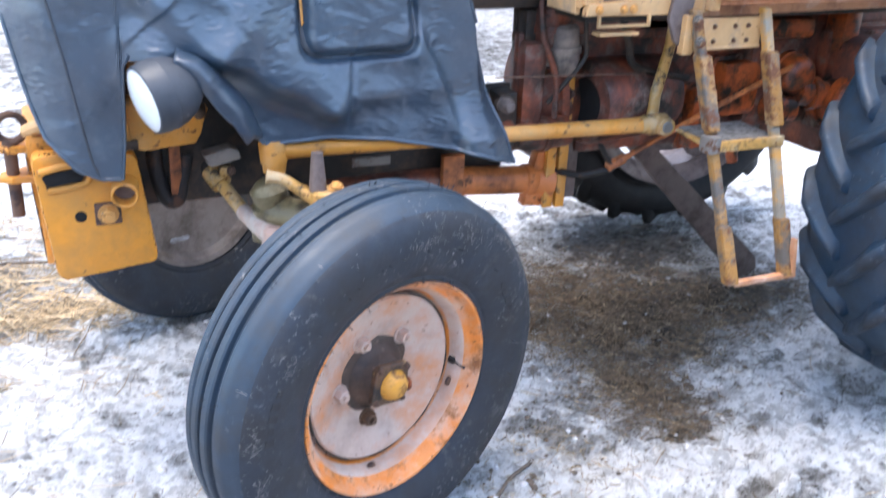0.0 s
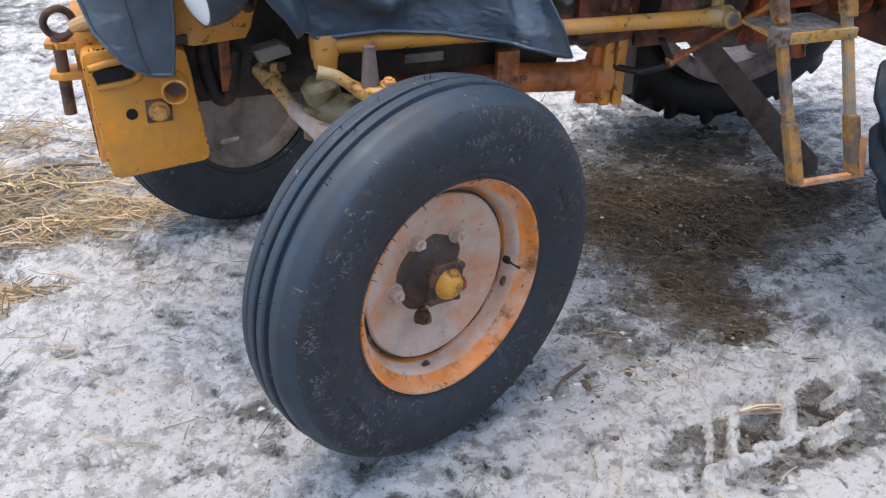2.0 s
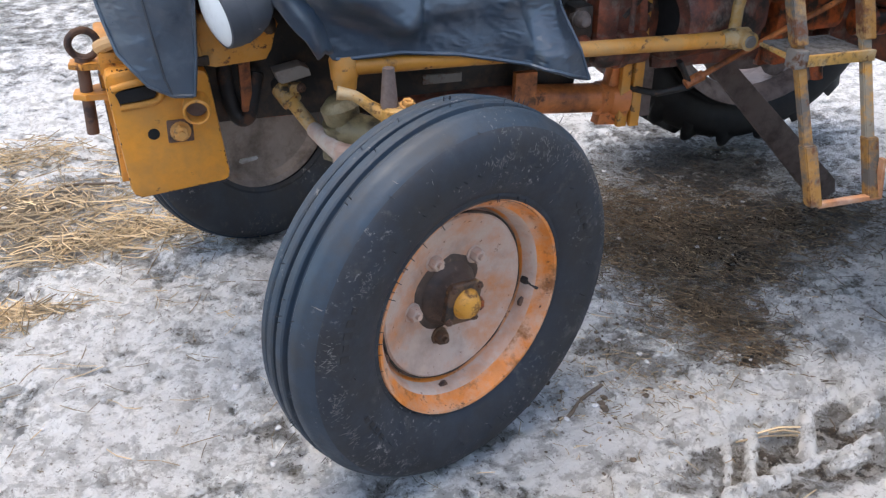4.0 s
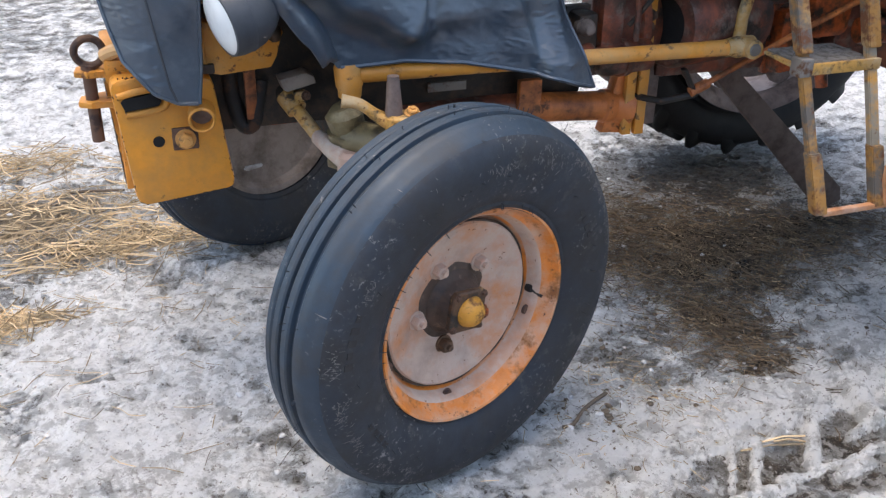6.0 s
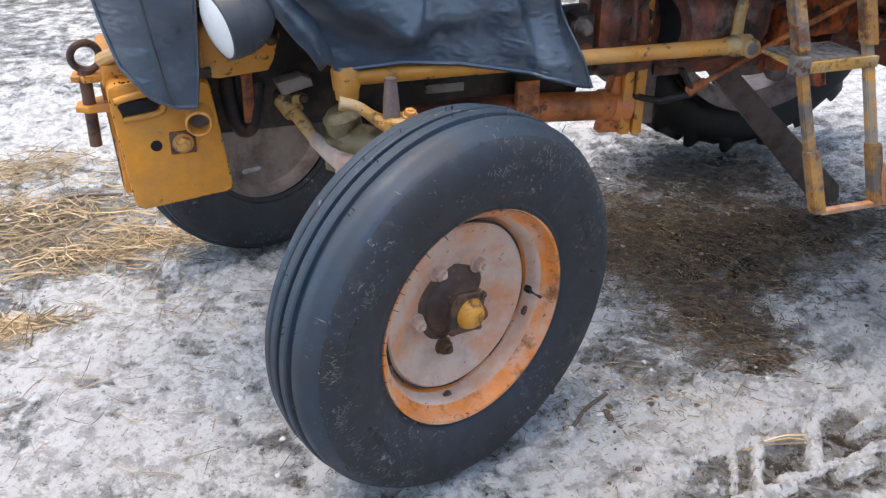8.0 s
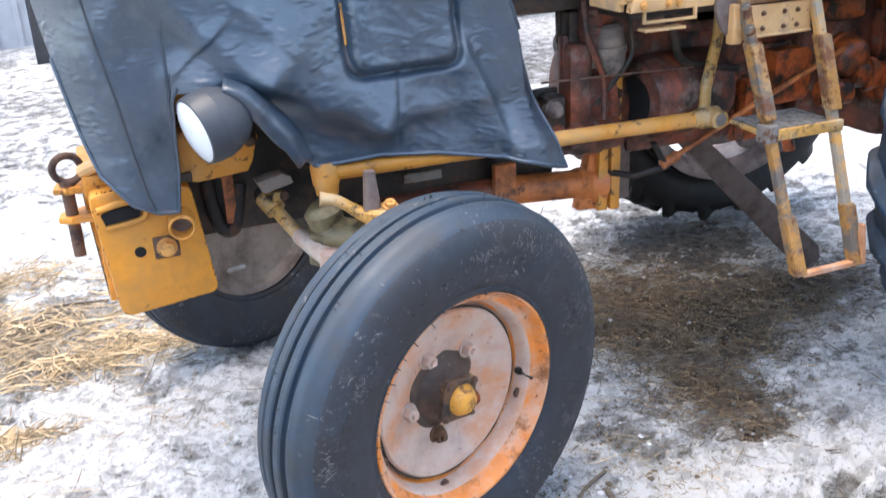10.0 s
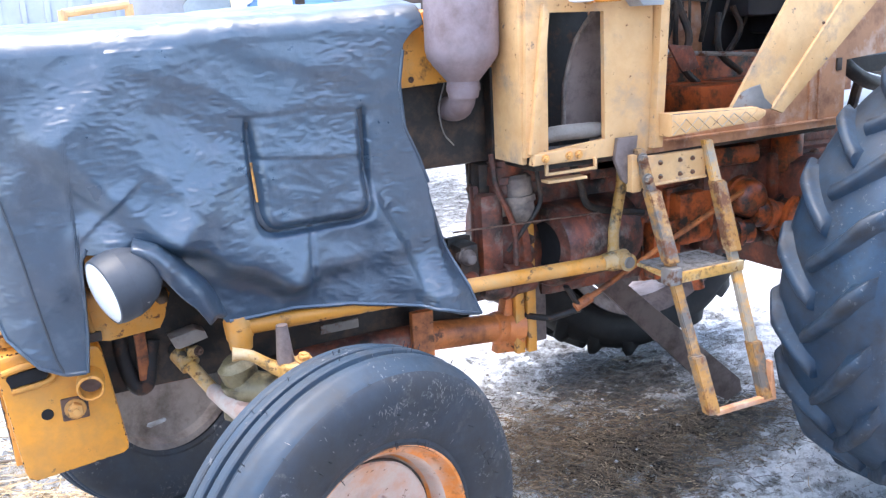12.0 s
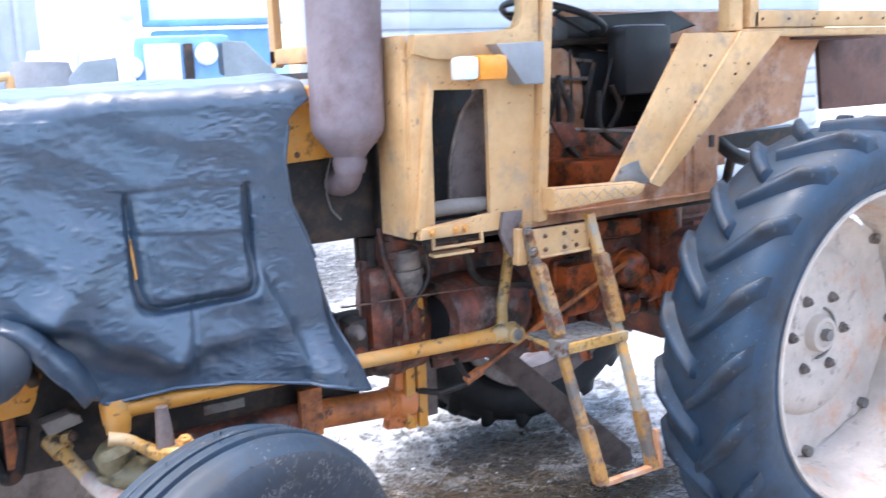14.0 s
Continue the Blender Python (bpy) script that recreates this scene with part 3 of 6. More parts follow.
def rear_wheel(m, shell, rubber, label, flip, phase=0.0, gap=0.06):
    """A tall driving wheel with chevron lugs; local y points inward from the outer rim's edge. Its disc is bolted to the rim at eight lobes, with gaps between them."""
    bm = fresh()
    face = [(0.492, 0.02), (0.506, 0.004), (0.503, -0.006), (0.492, -0.005), (0.485, 0.012), (0.478, 0.05), (0.470, 0.10), (0.452, 0.135), (0.440, 0.17), (0.436, 0.22), (0.436, 0.285),
            (0.452, 0.295), (0.47, 0.33), (0.505, 0.35), (0.492, 0.335)]
    lathe(bm, face, m, 96)
    wheel = part("rear_wheel", bm, shell, TRACTOR, label)
    bm = fresh()
    lathe(bm, [(0.0, 0.250), (0.10, 0.250), (0.16, 0.249), (0.20, 0.247), (0.262, 0.252), (0.276, 0.262), (0.288, 0.272), (0.36, 0.271), (0.40, 0.270), (0.435, 0.268), (0.435, 0.280), (0.40, 0.282), (0.275, 0.284), (0.0, 0.284)], m, 128)
    for v in bm.verts:
        q = m.inverted() @ v.co
        r = math.hypot(q.x, q.z)
        if r > 0.3:
            lobe = max(0.0, math.cos(8 * (math.atan2(q.z, q.x) - phase))) ** 0.5
            k = 1 - (1 - lobe) * gap * (r - 0.3) / 0.135
            v.co = m @ Vector((q.x * k, q.y, q.z * k))
    disc = part("disc", bm, shell, wheel)
    bm = fresh()
    side = [(0.490, 0.015), (0.512, -0.003), (0.525, -0.002), (0.54, -0.012), (0.58, -0.022), (0.62, -0.022), (0.645, -0.012), (0.665, 0.006), (0.68, 0.03), (0.687, 0.07), (0.691, 0.12)]
    lathe(bm, side + [(0.692, 0.150)] + [(r, 0.30 - y) for r, y in reversed(side)], m, 112)
    part("tyre", bm, rubber, wheel, "tall black tractor tyre")
    lugs = []
    for hand in (1, -1):
        bm = fresh()
        rows = []
        steps = 9
        for i in range(steps):
            t = i / (steps - 1)
            y = 0.150 - hand * (-0.012 + 0.176 * t)
            a = hand * 0 + flip * (0.02 + 0.26 * t ** 1.25)
            base = 0.685 if t < 0.8 else 0.685 - 0.075 * (t - 0.8) / 0.2
            top = 0.722 if t < 0.75 else 0.722 - 0.04 * (t - 0.75) / 0.25
            half = 0.030 + 0.012 * t
            row = []
            mid = 0.5 * (base + top)
            for da, r in ((-half * 2.6, base - 0.012), (-half * 1.7, base + 0.004), (-half * 1.2, mid), (-half * 0.9, top - 0.008), (-half * 0.55, top - 0.001), (half * 0.3, top), (half * 0.62, top - 0.004), (half * 0.86, mid + 0.004), (half * 1.12, base + 0.006), (half * 1.6, base - 0.012)):
                row.append(bm.verts.new((r * math.cos(a + da), y, r * math.sin(a + da))))
            rows.append(row)
        for a, b in zip(rows, rows[1:]):
            for k in range(9):
                bm.faces.new((a[k], a[k + 1], b[k + 1], b[k]))
        bm.faces.new(rows[0]), bm.faces.new(rows[-1])
        lugs.append(mesh_of("lug_mesh", bm, rubber, 75))
    count = 21
    for k in range(count):
        for h in (0, 1):
            ob = new("lug", lugs[h])
            hang(ob, wheel)
            ob.matrix_basis = m @ Matrix.Rotation(2 * math.pi * (k + 0.5 * h) / count + 0.03, 4, "Y")
    bm = fresh()
    lathe(bm, [(0.064, 0.25), (0.062, 0.228), (0.056, 0.218), (0.044, 0.216), (0.04, 0.222), (0.03, 0.224), (0.0, 0.224)], m, 36)
    part("hub", bm, CHALK if shell is WHITE_RIM else shell, wheel)
    bm = fresh()
    tube(bm, [m @ Vector((0.085 * math.cos(a), 0.244, 0.085 * math.sin(a))) for a in [radians(-95 + 8 * k) for k in range(22)]], 0.005, 8)
    part("hub_ring", bm, STEEL, wheel)
    bm = fresh()
    lathe(bm, [(0.0, 0.198), (0.02, 0.198), (0.022, 0.222)], m, 6)
    part("axle_nut", bm, STEEL, wheel)
    for k in range(6):
        a = radians(-2 + 60 * k)
        bolt_at(BIG_BOLT, m @ Vector((0.131 * math.cos(a), 0.249, 0.131 * math.sin(a))), m.to_3x3() @ Vector((0, -1, 0)), wheel, a).scale = (0.8, 0.8, 0.8)
    for k in range(8):
        a = phase + math.pi / 4 * k
        bm = fresh()
        p = Vector((0.415 * math.cos(a), 0.246, 0.415 * math.sin(a)))
        tube(bm, [m @ (p + Vector((0, 0.03, 0))), m @ p], 0.018, 10)
        part("rim_lug", bm, STEEL, wheel)
    return wheel


rear_wheel(wheel_pose(2.03, -0.106, 0.738, 0), WHITE_RIM, LUG_RUBBER, "chalky white rear wheel with orange rust and a lugged tyre", -1, radians(-48))
# far wheel: disc and rubber darker than the near one's, painting in shade
rear_wheel(wheel_pose(1.91, 1.83, 0.738, 180), BROWN, SHADED_RUBBER, "dirty far rear wheel with a lugged tyre, coloured dark for shade", 1, radians(22), 0.16)

# ---- front end: weight, tow pin, headlight, axle
bm = fresh()
prism(bm, [(-0.676, 0.531), (-0.466, 0.553), (-0.452, 0.562), (-0.450, 0.58), (-0.482, 0.836), (-0.490, 0.852), (-0.506, 0.858), (-0.625, 0.868), (-0.712, 0.866), (-0.724, 0.859), (-0.729, 0.842), (-0.702, 0.56), (-0.694, 0.538)], 0.60, 0.70, 0.012)
prism(bm, [(-0.722, 0.55), (-0.50, 0.58), (-0.50, 0.84), (-0.728, 0.862), (-0.74, 0.83)], 0.712, 0.76, 0.008)
WEIGHT = part("front_weight", bm, WEIGHT_PAINT, TRACTOR, "bright ochre cast front weight with chipped edges")
# a black plate paints the shade inside the grip slot
bm = fresh()
prism(bm, [(-0.700, 0.789), (-0.620, 0.798), (-0.612, 0.808), (-0.615, 0.826), (-0.626, 0.832), (-0.700, 0.822), (-0.708, 0.812)], 0.588, 0.612, 0.004)
part("weight_slot", bm, HOLE, WEIGHT, "grip slot, its inner darkness painted black")
bm = fresh()
tube(bm, bow([(-0.716, 0.597, 0.826), (-0.66, 0.592, 0.839), (-0.608, 0.594, 0.838), (-0.602, 0.597, 0.80), (-0.63, 0.597, 0.786), (-0.70, 0.597, 0.779)]), 0.009, 10)
part("slot_lip", bm, WEIGHT_PAINT, WEIGHT)
bm = fresh()
lathe(bm, [(0.027, 0.012), (0.027, -0.052), (0.030, -0.054), (0.034, -0.05), (0.034, 0.0), (0.034, 0.012)], axle((-0.519, 0.60, 0.770), (0.12, 1, 0.12)), 32)
part("weight_pipe", bm, YELLOW, WEIGHT, "open pipe stub")
bm = fresh()
lathe(bm, [(0.0, -0.004), (0.029, -0.004), (0.029, 0.01)], axle((-0.519, 0.59, 0.770), (0.12, 1, 0.12)), 24)
part("pipe_bore", bm, BROWN, WEIGHT)
bm = fresh()
lathe(bm, [(0.0, -0.002), (0.013, -0.002), (0.0145, 0.0), (0.0145, 0.02)], axle((-0.630, 0.5995, 0.702), (0, 1, 0)), 24)
part("weight_hole", bm, HOLE, WEIGHT)
bm = fresh()
box(bm, -0.597, -0.533, 0.594, 0.603, 0.675, 0.735, 0.006)
part("bolt_plate", bm, RUSTY, WEIGHT, "rusty square washer")
bolt_at(PAINT_BOLT, (-0.565, 0.594, 0.705), (0, -1, 0), WEIGHT, 0.4).scale = (1.5, 1.5, 1.5)
rnd = random.Random(5)
bm = fresh()
for (ax, az), (bx, bz), count in (((-0.676, 0.531), (-0.466, 0.553), 26), ((-0.729, 0.842), (-0.702, 0.56), 40), ((-0.702, 0.56), (-0.676, 0.531), 10), ((-0.450, 0.58), (-0.482, 0.836), 22), ((-0.712, 0.866), (-0.60, 0.867), 12)):
    for k in range(count):
        t, long, thick = rnd.random(), rnd.uniform(0.003, 0.014), rnd.uniform(0.0015, 0.004)
        n = Vector((bx - ax, 0, bz - az)).normalized()
        side = Vector((-n.z, 0, n.x))
        p = Vector((ax + t * (bx - ax), 0.6025, az + t * (bz - az))) + side * rnd.uniform(0.003, 0.006)
        ring_ = [bm.verts.new(p + n * long * math.cos(a) * rnd.uniform(0.6, 1.0) * 0.5 + side * thick * math.sin(a) * rnd.uniform(0.6, 1.0) + Vector((0, 0.5 * thick * (1 - math.sin(a)) * 0.4 - 0.0006, 0))) for a in [math.pi * q / 3 for q in range(6)]]
        bm.faces.new(ring_)
part("paint_chips", bm, RUST_BLACK, WEIGHT, "dark bare chips along the edges", kind="stuff", smooth=0)

bm = fresh()
for z in (0.865, 0.788):
    prism(bm, [(-0.806, 0.685), (-0.776, 0.665), (-0.74, 0.672), (-0.66, 0.64), (-0.60, 0.62), (-0.60, 0.80), (-0.70, 0.78), (-0.80, 0.73)], z - 0.008, z + 0.008, 0.004, along="z")
part("tow_bracket", bm, YELLOW, TRACTOR, "two ochre tow jaw plates")
bm = fresh()
tube(bm, [(-0.772, 0.70, 0.868), (-0.772, 0.70, 0.685)], 0.0155, 18)
ring = [(-0.765 + 0.034 * math.cos(a), 0.70 + 0.004 * math.sin(2 * a), 0.915 + 0.034 * math.sin(a)) for a in [2 * math.pi * k / 28 for k in range(29)]]
tube(bm, ring, 0.0095, 10)
tube(bm, [(-0.770, 0.70, 0.865), (-0.768, 0.70, 0.884)], 0.02, 14)
part("tow_pin", bm, RUSTY, TRACTOR, "rusty iron tow pin with a ring")
bm = fresh()
box(bm, -0.735, -0.66, 0.66, 0.98, 0.84, 0.90, 0.01)
box(bm, -0.72, -0.70, 0.655, 0.68, 0.56, 0.84, 0.004)
part("front_cross_beam", bm, YELLOW, TRACTOR, "ochre front cross beam")
bm = fresh()
tube(bm, bow([(-0.73, 0.69, 0.905), (-0.70, 0.66, 0.925), (-0.66, 0.64, 0.93), (-0.63, 0.65, 0.915)]), [0.018] * 25, 10)
part("pale_hose", bm, PALE, TRACTOR)

bm = fresh()
prism(bm, [(-0.528, 1.0), (-0.515, 0.870), (-0.46, 0.858), (-0.335, 0.868), (-0.322, 0.895), (-0.312, 0.93), (-0.300, 0.955), (-0.305, 0.965), (-0.36, 0.975), (-0.44, 0.99)], 0.60, 0.64, 0.008)
SIDE_PLATE = part("headlight_plate", bm, YELLOW, TRACTOR, "curved ochre plate under the headlight")
bm = fresh()
box(bm, -0.525, -0.478, 0.586, 0.604, 0.868, 0.892, 0.004)
part("clamp_bolt", bm, DARK, SIDE_PLATE)
bm = fresh()
tube(bm, [(-0.497, 0.597, 0.88), (-0.508, 0.597, 0.98), (-0.512, 0.597, 1.06)], 0.006, 8)
part("plate_seam", bm, YELLOW, SIDE_PLATE)

LAMP_AT, LAMP_WAY = Vector((-0.468, 0.45, 1.027)), Vector((-0.93, -0.27, -0.24))
m = axle(LAMP_AT, -LAMP_WAY)
bm = fresh()
lathe(bm, [(0.076, -0.006), (0.081, -0.004), (0.083, 0.003), (0.086, 0.02), (0.086, 0.042), (0.087, 0.044), (0.086, 0.047), (0.081, 0.072), (0.068, 0.10), (0.048, 0.122), (0.024, 0.133), (0.0, 0.136)], m, 56)
HEADLIGHT = part("headlight", bm, LAMP_SHELL, TRACTOR, "round dark grey headlight with a milky lens")
bm = fresh()
lathe(bm, [(0.077, -0.004), (0.062, -0.011), (0.035, -0.016), (0.0, -0.018)], m, 48)
part("lens", bm, LENS_WHITE, HEADLIGHT, "milky ribbed glass lens")
bm = fresh()
tube(bm, [(-0.36, 0.53, 1.0), (-0.33, 0.57, 0.97), (-0.32, 0.62, 0.94)], 0.018, 12)
part("lamp_arm", bm, DARK, HEADLIGHT)
bm = fresh()
mark = [LAMP_AT + Vector((0.085, -0.050, -0.017)) + Vector((0.006 * math.cos(a) + 0.003, 0.0, 0.011 * math.sin(a))) for a in [0.6 + 0.45 * k for k in range(11)]]
tube(bm, mark, 0.0009, 6)
part("lamp_mark", bm, STEEL, HEADLIGHT)

# pale plate added in place of bright ground seen through the slot
bm = fresh()
prism(bm, [(-0.312, 0.252), (-0.300, 0.246), (-0.250, 0.256), (-0.243, 0.262), (-0.248, 0.269), (-0.306, 0.262)], 1.445, 1.455, 0.002)
part("slot_plate", bm, CLOD, TRACTOR, "pale plate for the bright ground behind the far disc's slot")
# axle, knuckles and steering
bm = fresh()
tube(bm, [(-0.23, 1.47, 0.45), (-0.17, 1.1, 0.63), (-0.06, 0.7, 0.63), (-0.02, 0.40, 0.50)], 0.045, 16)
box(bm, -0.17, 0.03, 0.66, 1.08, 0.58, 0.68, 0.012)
part("front_axle", bm, RUST_BLACK, TRACTOR, "oily dark front axle beam")
bm = fresh()
tube(bm, [(0.0, 0.20, 0.40), (-0.005, 0.27, 0.43), (-0.01, 0.32, 0.45)], [0.05, 0.06, 0.055], 18)
tube(bm, [(-0.03, 0.38, 0.42), (-0.035, 0.40, 0.60), (-0.04, 0.405, 0.70), (-0.04, 0.41, 0.745)], [0.06, 0.052, 0.05, 0.046], 18)
tube(bm, [(-0.035, 0.40, 0.60), (-0.02, 0.33, 0.45)], 0.05, 16)
part("left_knuckle", bm, PALE, TRACTOR, "greasy pale yellow steering knuckle")
bm = fresh()
tube(bm, [(-0.062, 0.44, 0.76), (-0.064, 0.44, 0.87)], [0.024, 0.015], 14)
part("kingpin", bm, BROWN, TRACTOR, "worn steel kingpin")
bm = fresh()
tube(bm, bow([(-0.188, 0.475, 0.806), (-0.145, 0.465, 0.797), (-0.10, 0.455, 0.764), (-0.06, 0.44, 0.742)], 4), [0.024, 0.022, 0.02, 0.019, 0.019, 0.019, 0.019, 0.02, 0.022, 0.024, 0.026, 0.026, 0.026], 14, flat=0.75)
STEER_ARM = part("steering_arm", bm, WORN_PALE, TRACTOR, "bent greasy ochre steering arm")
bm = fresh()
lathe(bm, [(0.0, -0.03), (0.034, -0.03), (0.038, -0.02), (0.038, 0.012), (0.03, 0.02), (0.0, 0.02)], axle((-0.052, 0.435, 0.752), (0, 0, 1)), 10)
box(bm, -0.035, 0.005, 0.41, 0.455, 0.735, 0.775, 0.008)
for v in bm.verts:
    v.co += 0.006 * Vector((wobble(v.co, 30, 1), wobble(v.co, 30, 4), wobble(v.co, 30, 8)))
part("arm_head", bm, WORN_PALE, STEER_ARM, "greasy clamped end of the arm")
bolt_at(PAINT_BOLT, (-0.02, 0.42, 0.775), (0, -0.3, 1), STEER_ARM).scale = (1.2, 1.0, 1.2)
LINK_A, LINK_B = Vector((-0.147, 0.57, 0.842)), Vector((1.05, 0.535, 0.836))
bm = fresh()
tube(bm, [LINK_A + Vector((0.03, 0, 0)), LINK_A.lerp(LINK_B, 0.3), LINK_A.lerp(LINK_B, 0.7), LINK_B - Vector((0.04, 0, 0))], [0.024, 0.022, 0.022, 0.024], 20)
DRAG_LINK = part("drag_link", bm, YELLOW, TRACTOR, "long ochre steering rod with chipped paint")
bm = fresh()
tube(bm, [LINK_A + Vector((0.005, 0, -0.058)), LINK_A + Vector((0.005, 0, -0.028))], [0.03, 0.033], 20)
tube(bm, [LINK_A + Vector((0.005, 0, -0.028)), LINK_A + Vector((0, 0, 0.022)), LINK_A + Vector((0, 0, 0.032))], [0.036, 0.036, 0.03], 20)
part("front_rod_socket", bm, YELLOW, DRAG_LINK)
bm = fresh()
tube(bm, [LINK_B + Vector((-0.07, 0, 0.0)), LINK_B + Vector((-0.035, 0, 0.0)), LINK_B + Vector((0.02, 0, 0)), LINK_B + Vector((0.03, 0, 0))], [0.025, 0.032, 0.031, 0.02], 20)
tube(bm, [LINK_B + Vector((0.0, -0.045, 0)), LINK_B + Vector((0.0, 0.05, 0))], [0.028, 0.03], 20)
part("rear_rod_socket", bm, WORN_PALE, DRAG_LINK, "greasy pale ball socket")
bm = fresh()
lathe(bm, [(0.0, -0.006), (0.016, -0.006), (0.019, 0.0)], axle(LINK_B + Vector((0, -0.046, 0)), (0, 1, 0)), 20)
part("socket_plug", bm, STEEL, DRAG_LINK, "bare steel socket plug")
bm = fresh()
tube(bm, [LINK_B + Vector((-0.01, 0.03, 0.0)), LINK_B + Vector((-0.005, 0.03, 0.08)), LINK_B + Vector((0.025, 0.03, 0.22)), LINK_B + Vector((0.04, 0.03, 0.36))], [0.022, 0.018, 0.017, 0.02], 14)
part("pitman_arm", bm, WORN_PALE, TRACTOR, "pale ochre steering drop arm")
bm = fresh()
tube(bm, [(-0.262, 0.71, 0.724), (-0.215, 0.62, 0.657)], 0.0185, 16)
TIE_ROD = part("tie_rod", bm, WORN_PALE, TRACTOR, "ochre tie rod with a clamp")
bm = fresh()
tube(bm, [(-0.385, 0.955, 0.905), (-0.27, 0.725, 0.735)], 0.025, 16)
part("rod_tube", bm, RUST_BLACK, TIE_ROD, "dark greasy outer tube")
bm = fresh()
tube(bm, [(-0.278, 0.74, 0.747), (-0.256, 0.70, 0.716)], 0.029, 16)
box(bm, -0.264, -0.228, 0.69, 0.715, 0.742, 0.768, 0.005)
part("rod_clamp", bm, WORN_PALE, TIE_ROD)
bolt_at(RUSTY_BOLT, (-0.233, 0.69, 0.757), (0.5, -1, 0), TIE_ROD).scale = (0.8, 0.8, 0.8)
bm = fresh()
tube(bm, [(-0.219, 0.625, 0.661), (-0.198, 0.56, 0.650), (-0.170, 0.51, 0.632)], [0.021, 0.026, 0.030], 16)
tube(bm, [(-0.162, 0.50, 0.60), (-0.160, 0.50, 0.648), (-0.160, 0.50, 0.660)], [0.036, 0.036, 0.024], 16)
part("rod_end", bm, material("dusty_pink_primer", (0.42, 0.28, 0.22), 0.7, patches=(((0.5, 0.45, 0.38), 12, 0.35, 0.8, 0.1),)), TIE_ROD, "dusty pinkish ball joint")
bm = fresh()
tube(bm, [(-0.148, 0.56, 0.60), (-0.148, 0.56, 0.66), (-0.15, 0.56, 0.668), (-0.155, 0.555, 0.70), (-0.155, 0.555, 0.706), (-0.165, 0.55, 0.745), (-0.17, 0.55, 0.765)], [0.062, 0.060, 0.050, 0.054, 0.046, 0.05, 0.034], 18)
tube(bm, [(-0.15, 0.55, 0.68), (-0.04, 0.43, 0.68)], [0.05, 0.045], 16)
for v in bm.verts:
    v.co += 0.008 * Vector((wobble(v.co, 22, 1), wobble(v.co, 22, 4), wobble(v.co, 22, 8)))
part("grease_boot", bm, material("olive_grease", (0.16, 0.125, 0.06), 0.5, patches=((GREASE, 12, 0.36, 0.5, 0.1), ((0.26, 0.21, 0.12), 18, 0.3, 0.6, 0.08))), TRACTOR, "greasy olive dust boot")
bm = fresh()
box(bm, -0.392, -0.362, 0.70, 0.715, 0.70, 0.90, 0.004)
part("radiator_stay", bm, TUBE_PAINT, TRACTOR, "orange steel stay")
bm = fresh()
box(bm, -0.346, -0.20, 0.76, 0.79, 0.657, 0.690, 0.004)
part("cross_piece", bm, ORANGE, TRACTOR, "orange cross piece of the axle frame")
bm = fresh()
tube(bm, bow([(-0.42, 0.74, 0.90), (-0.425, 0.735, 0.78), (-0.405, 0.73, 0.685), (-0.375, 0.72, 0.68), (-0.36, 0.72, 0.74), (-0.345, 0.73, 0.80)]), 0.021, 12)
part("radiator_hose", bm, RUST_BLACK, TRACTOR, "dark hanging rubber hose")
bm = fresh()
prism(bm, [(-0.306, 0.812), (-0.294, 0.781), (-0.284, 0.776), (-0.206, 0.794), (-0.212, 0.815), (-0.235, 0.826)], 0.67, 0.73, 0.008)
part("mounting_block", bm, material("dusty_grey_block", (0.3, 0.25, 0.21), 0.8, patches=(((0.15, 0.1, 0.08), 14, 0.35, 0.8, 0.1),)), TRACTOR, "dusty grey mounting block")

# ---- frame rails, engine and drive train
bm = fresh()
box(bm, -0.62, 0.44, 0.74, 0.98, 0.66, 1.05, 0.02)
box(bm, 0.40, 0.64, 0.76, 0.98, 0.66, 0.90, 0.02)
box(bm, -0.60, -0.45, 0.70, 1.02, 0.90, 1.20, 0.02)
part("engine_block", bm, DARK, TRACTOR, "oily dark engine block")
bm = fresh()
box(bm, -0.66, 0.36, 0.62, 1.12, 1.02, 1.58, 0.06)
part("hood", bm, YELLOW, TRACTOR, "ochre hood under a cover")
bm = fresh()
box(bm, 0.30, 0.62, 0.625, 1.10, 1.425, 1.62, 0.03)
prism(bm, [(0.372, 1.415), (0.52, 1.422), (0.60, 1.45), (0.68, 1.455), (0.68, 1.60), (0.47, 1.60), (0.40, 1.585), (0.375, 1.56)], 0.60, 0.625, 0.005)
COWL = part("hood_rear_panel", bm, YELLOW, TRACTOR, "ochre rear hood panel")
bolt_at(RUSTY_BOLT, (0.405, 0.60, 1.437), (0, -1, 0), COWL).scale = (0.5, 0.5, 0.5)
bm = fresh()
tube(bm, [(-0.05, 0.76, 0.635), (0.30, 0.745, 0.642), (0.44, 0.742, 0.642)], [0.052, 0.05, 0.046], 24)
part("frame_rail", bm, REDBROWN, TRACTOR, "grimy red-brown frame tube")
bm = fresh()
tube(bm, [(0.43, 0.74, 0.642), (0.70, 0.74, 0.622), (0.705, 0.74, 0.62), (0.73, 0.74, 0.62), (0.74, 0.74, 0.62), (0.79, 0.74, 0.612)], [0.045, 0.045, 0.052, 0.052, 0.047, 0.066], 26)
part("rail_tube", bm, TUBE_PAINT, TRACTOR, "orange frame tube with dark oil stains")
bm = fresh()
box(bm, 0.395, 0.465, 0.675, 0.70, 0.598, 0.745, 0.004)
part("rail_bracket", bm, TUBE_PAINT, TRACTOR, "flat brown-orange bracket")
bm = fresh()
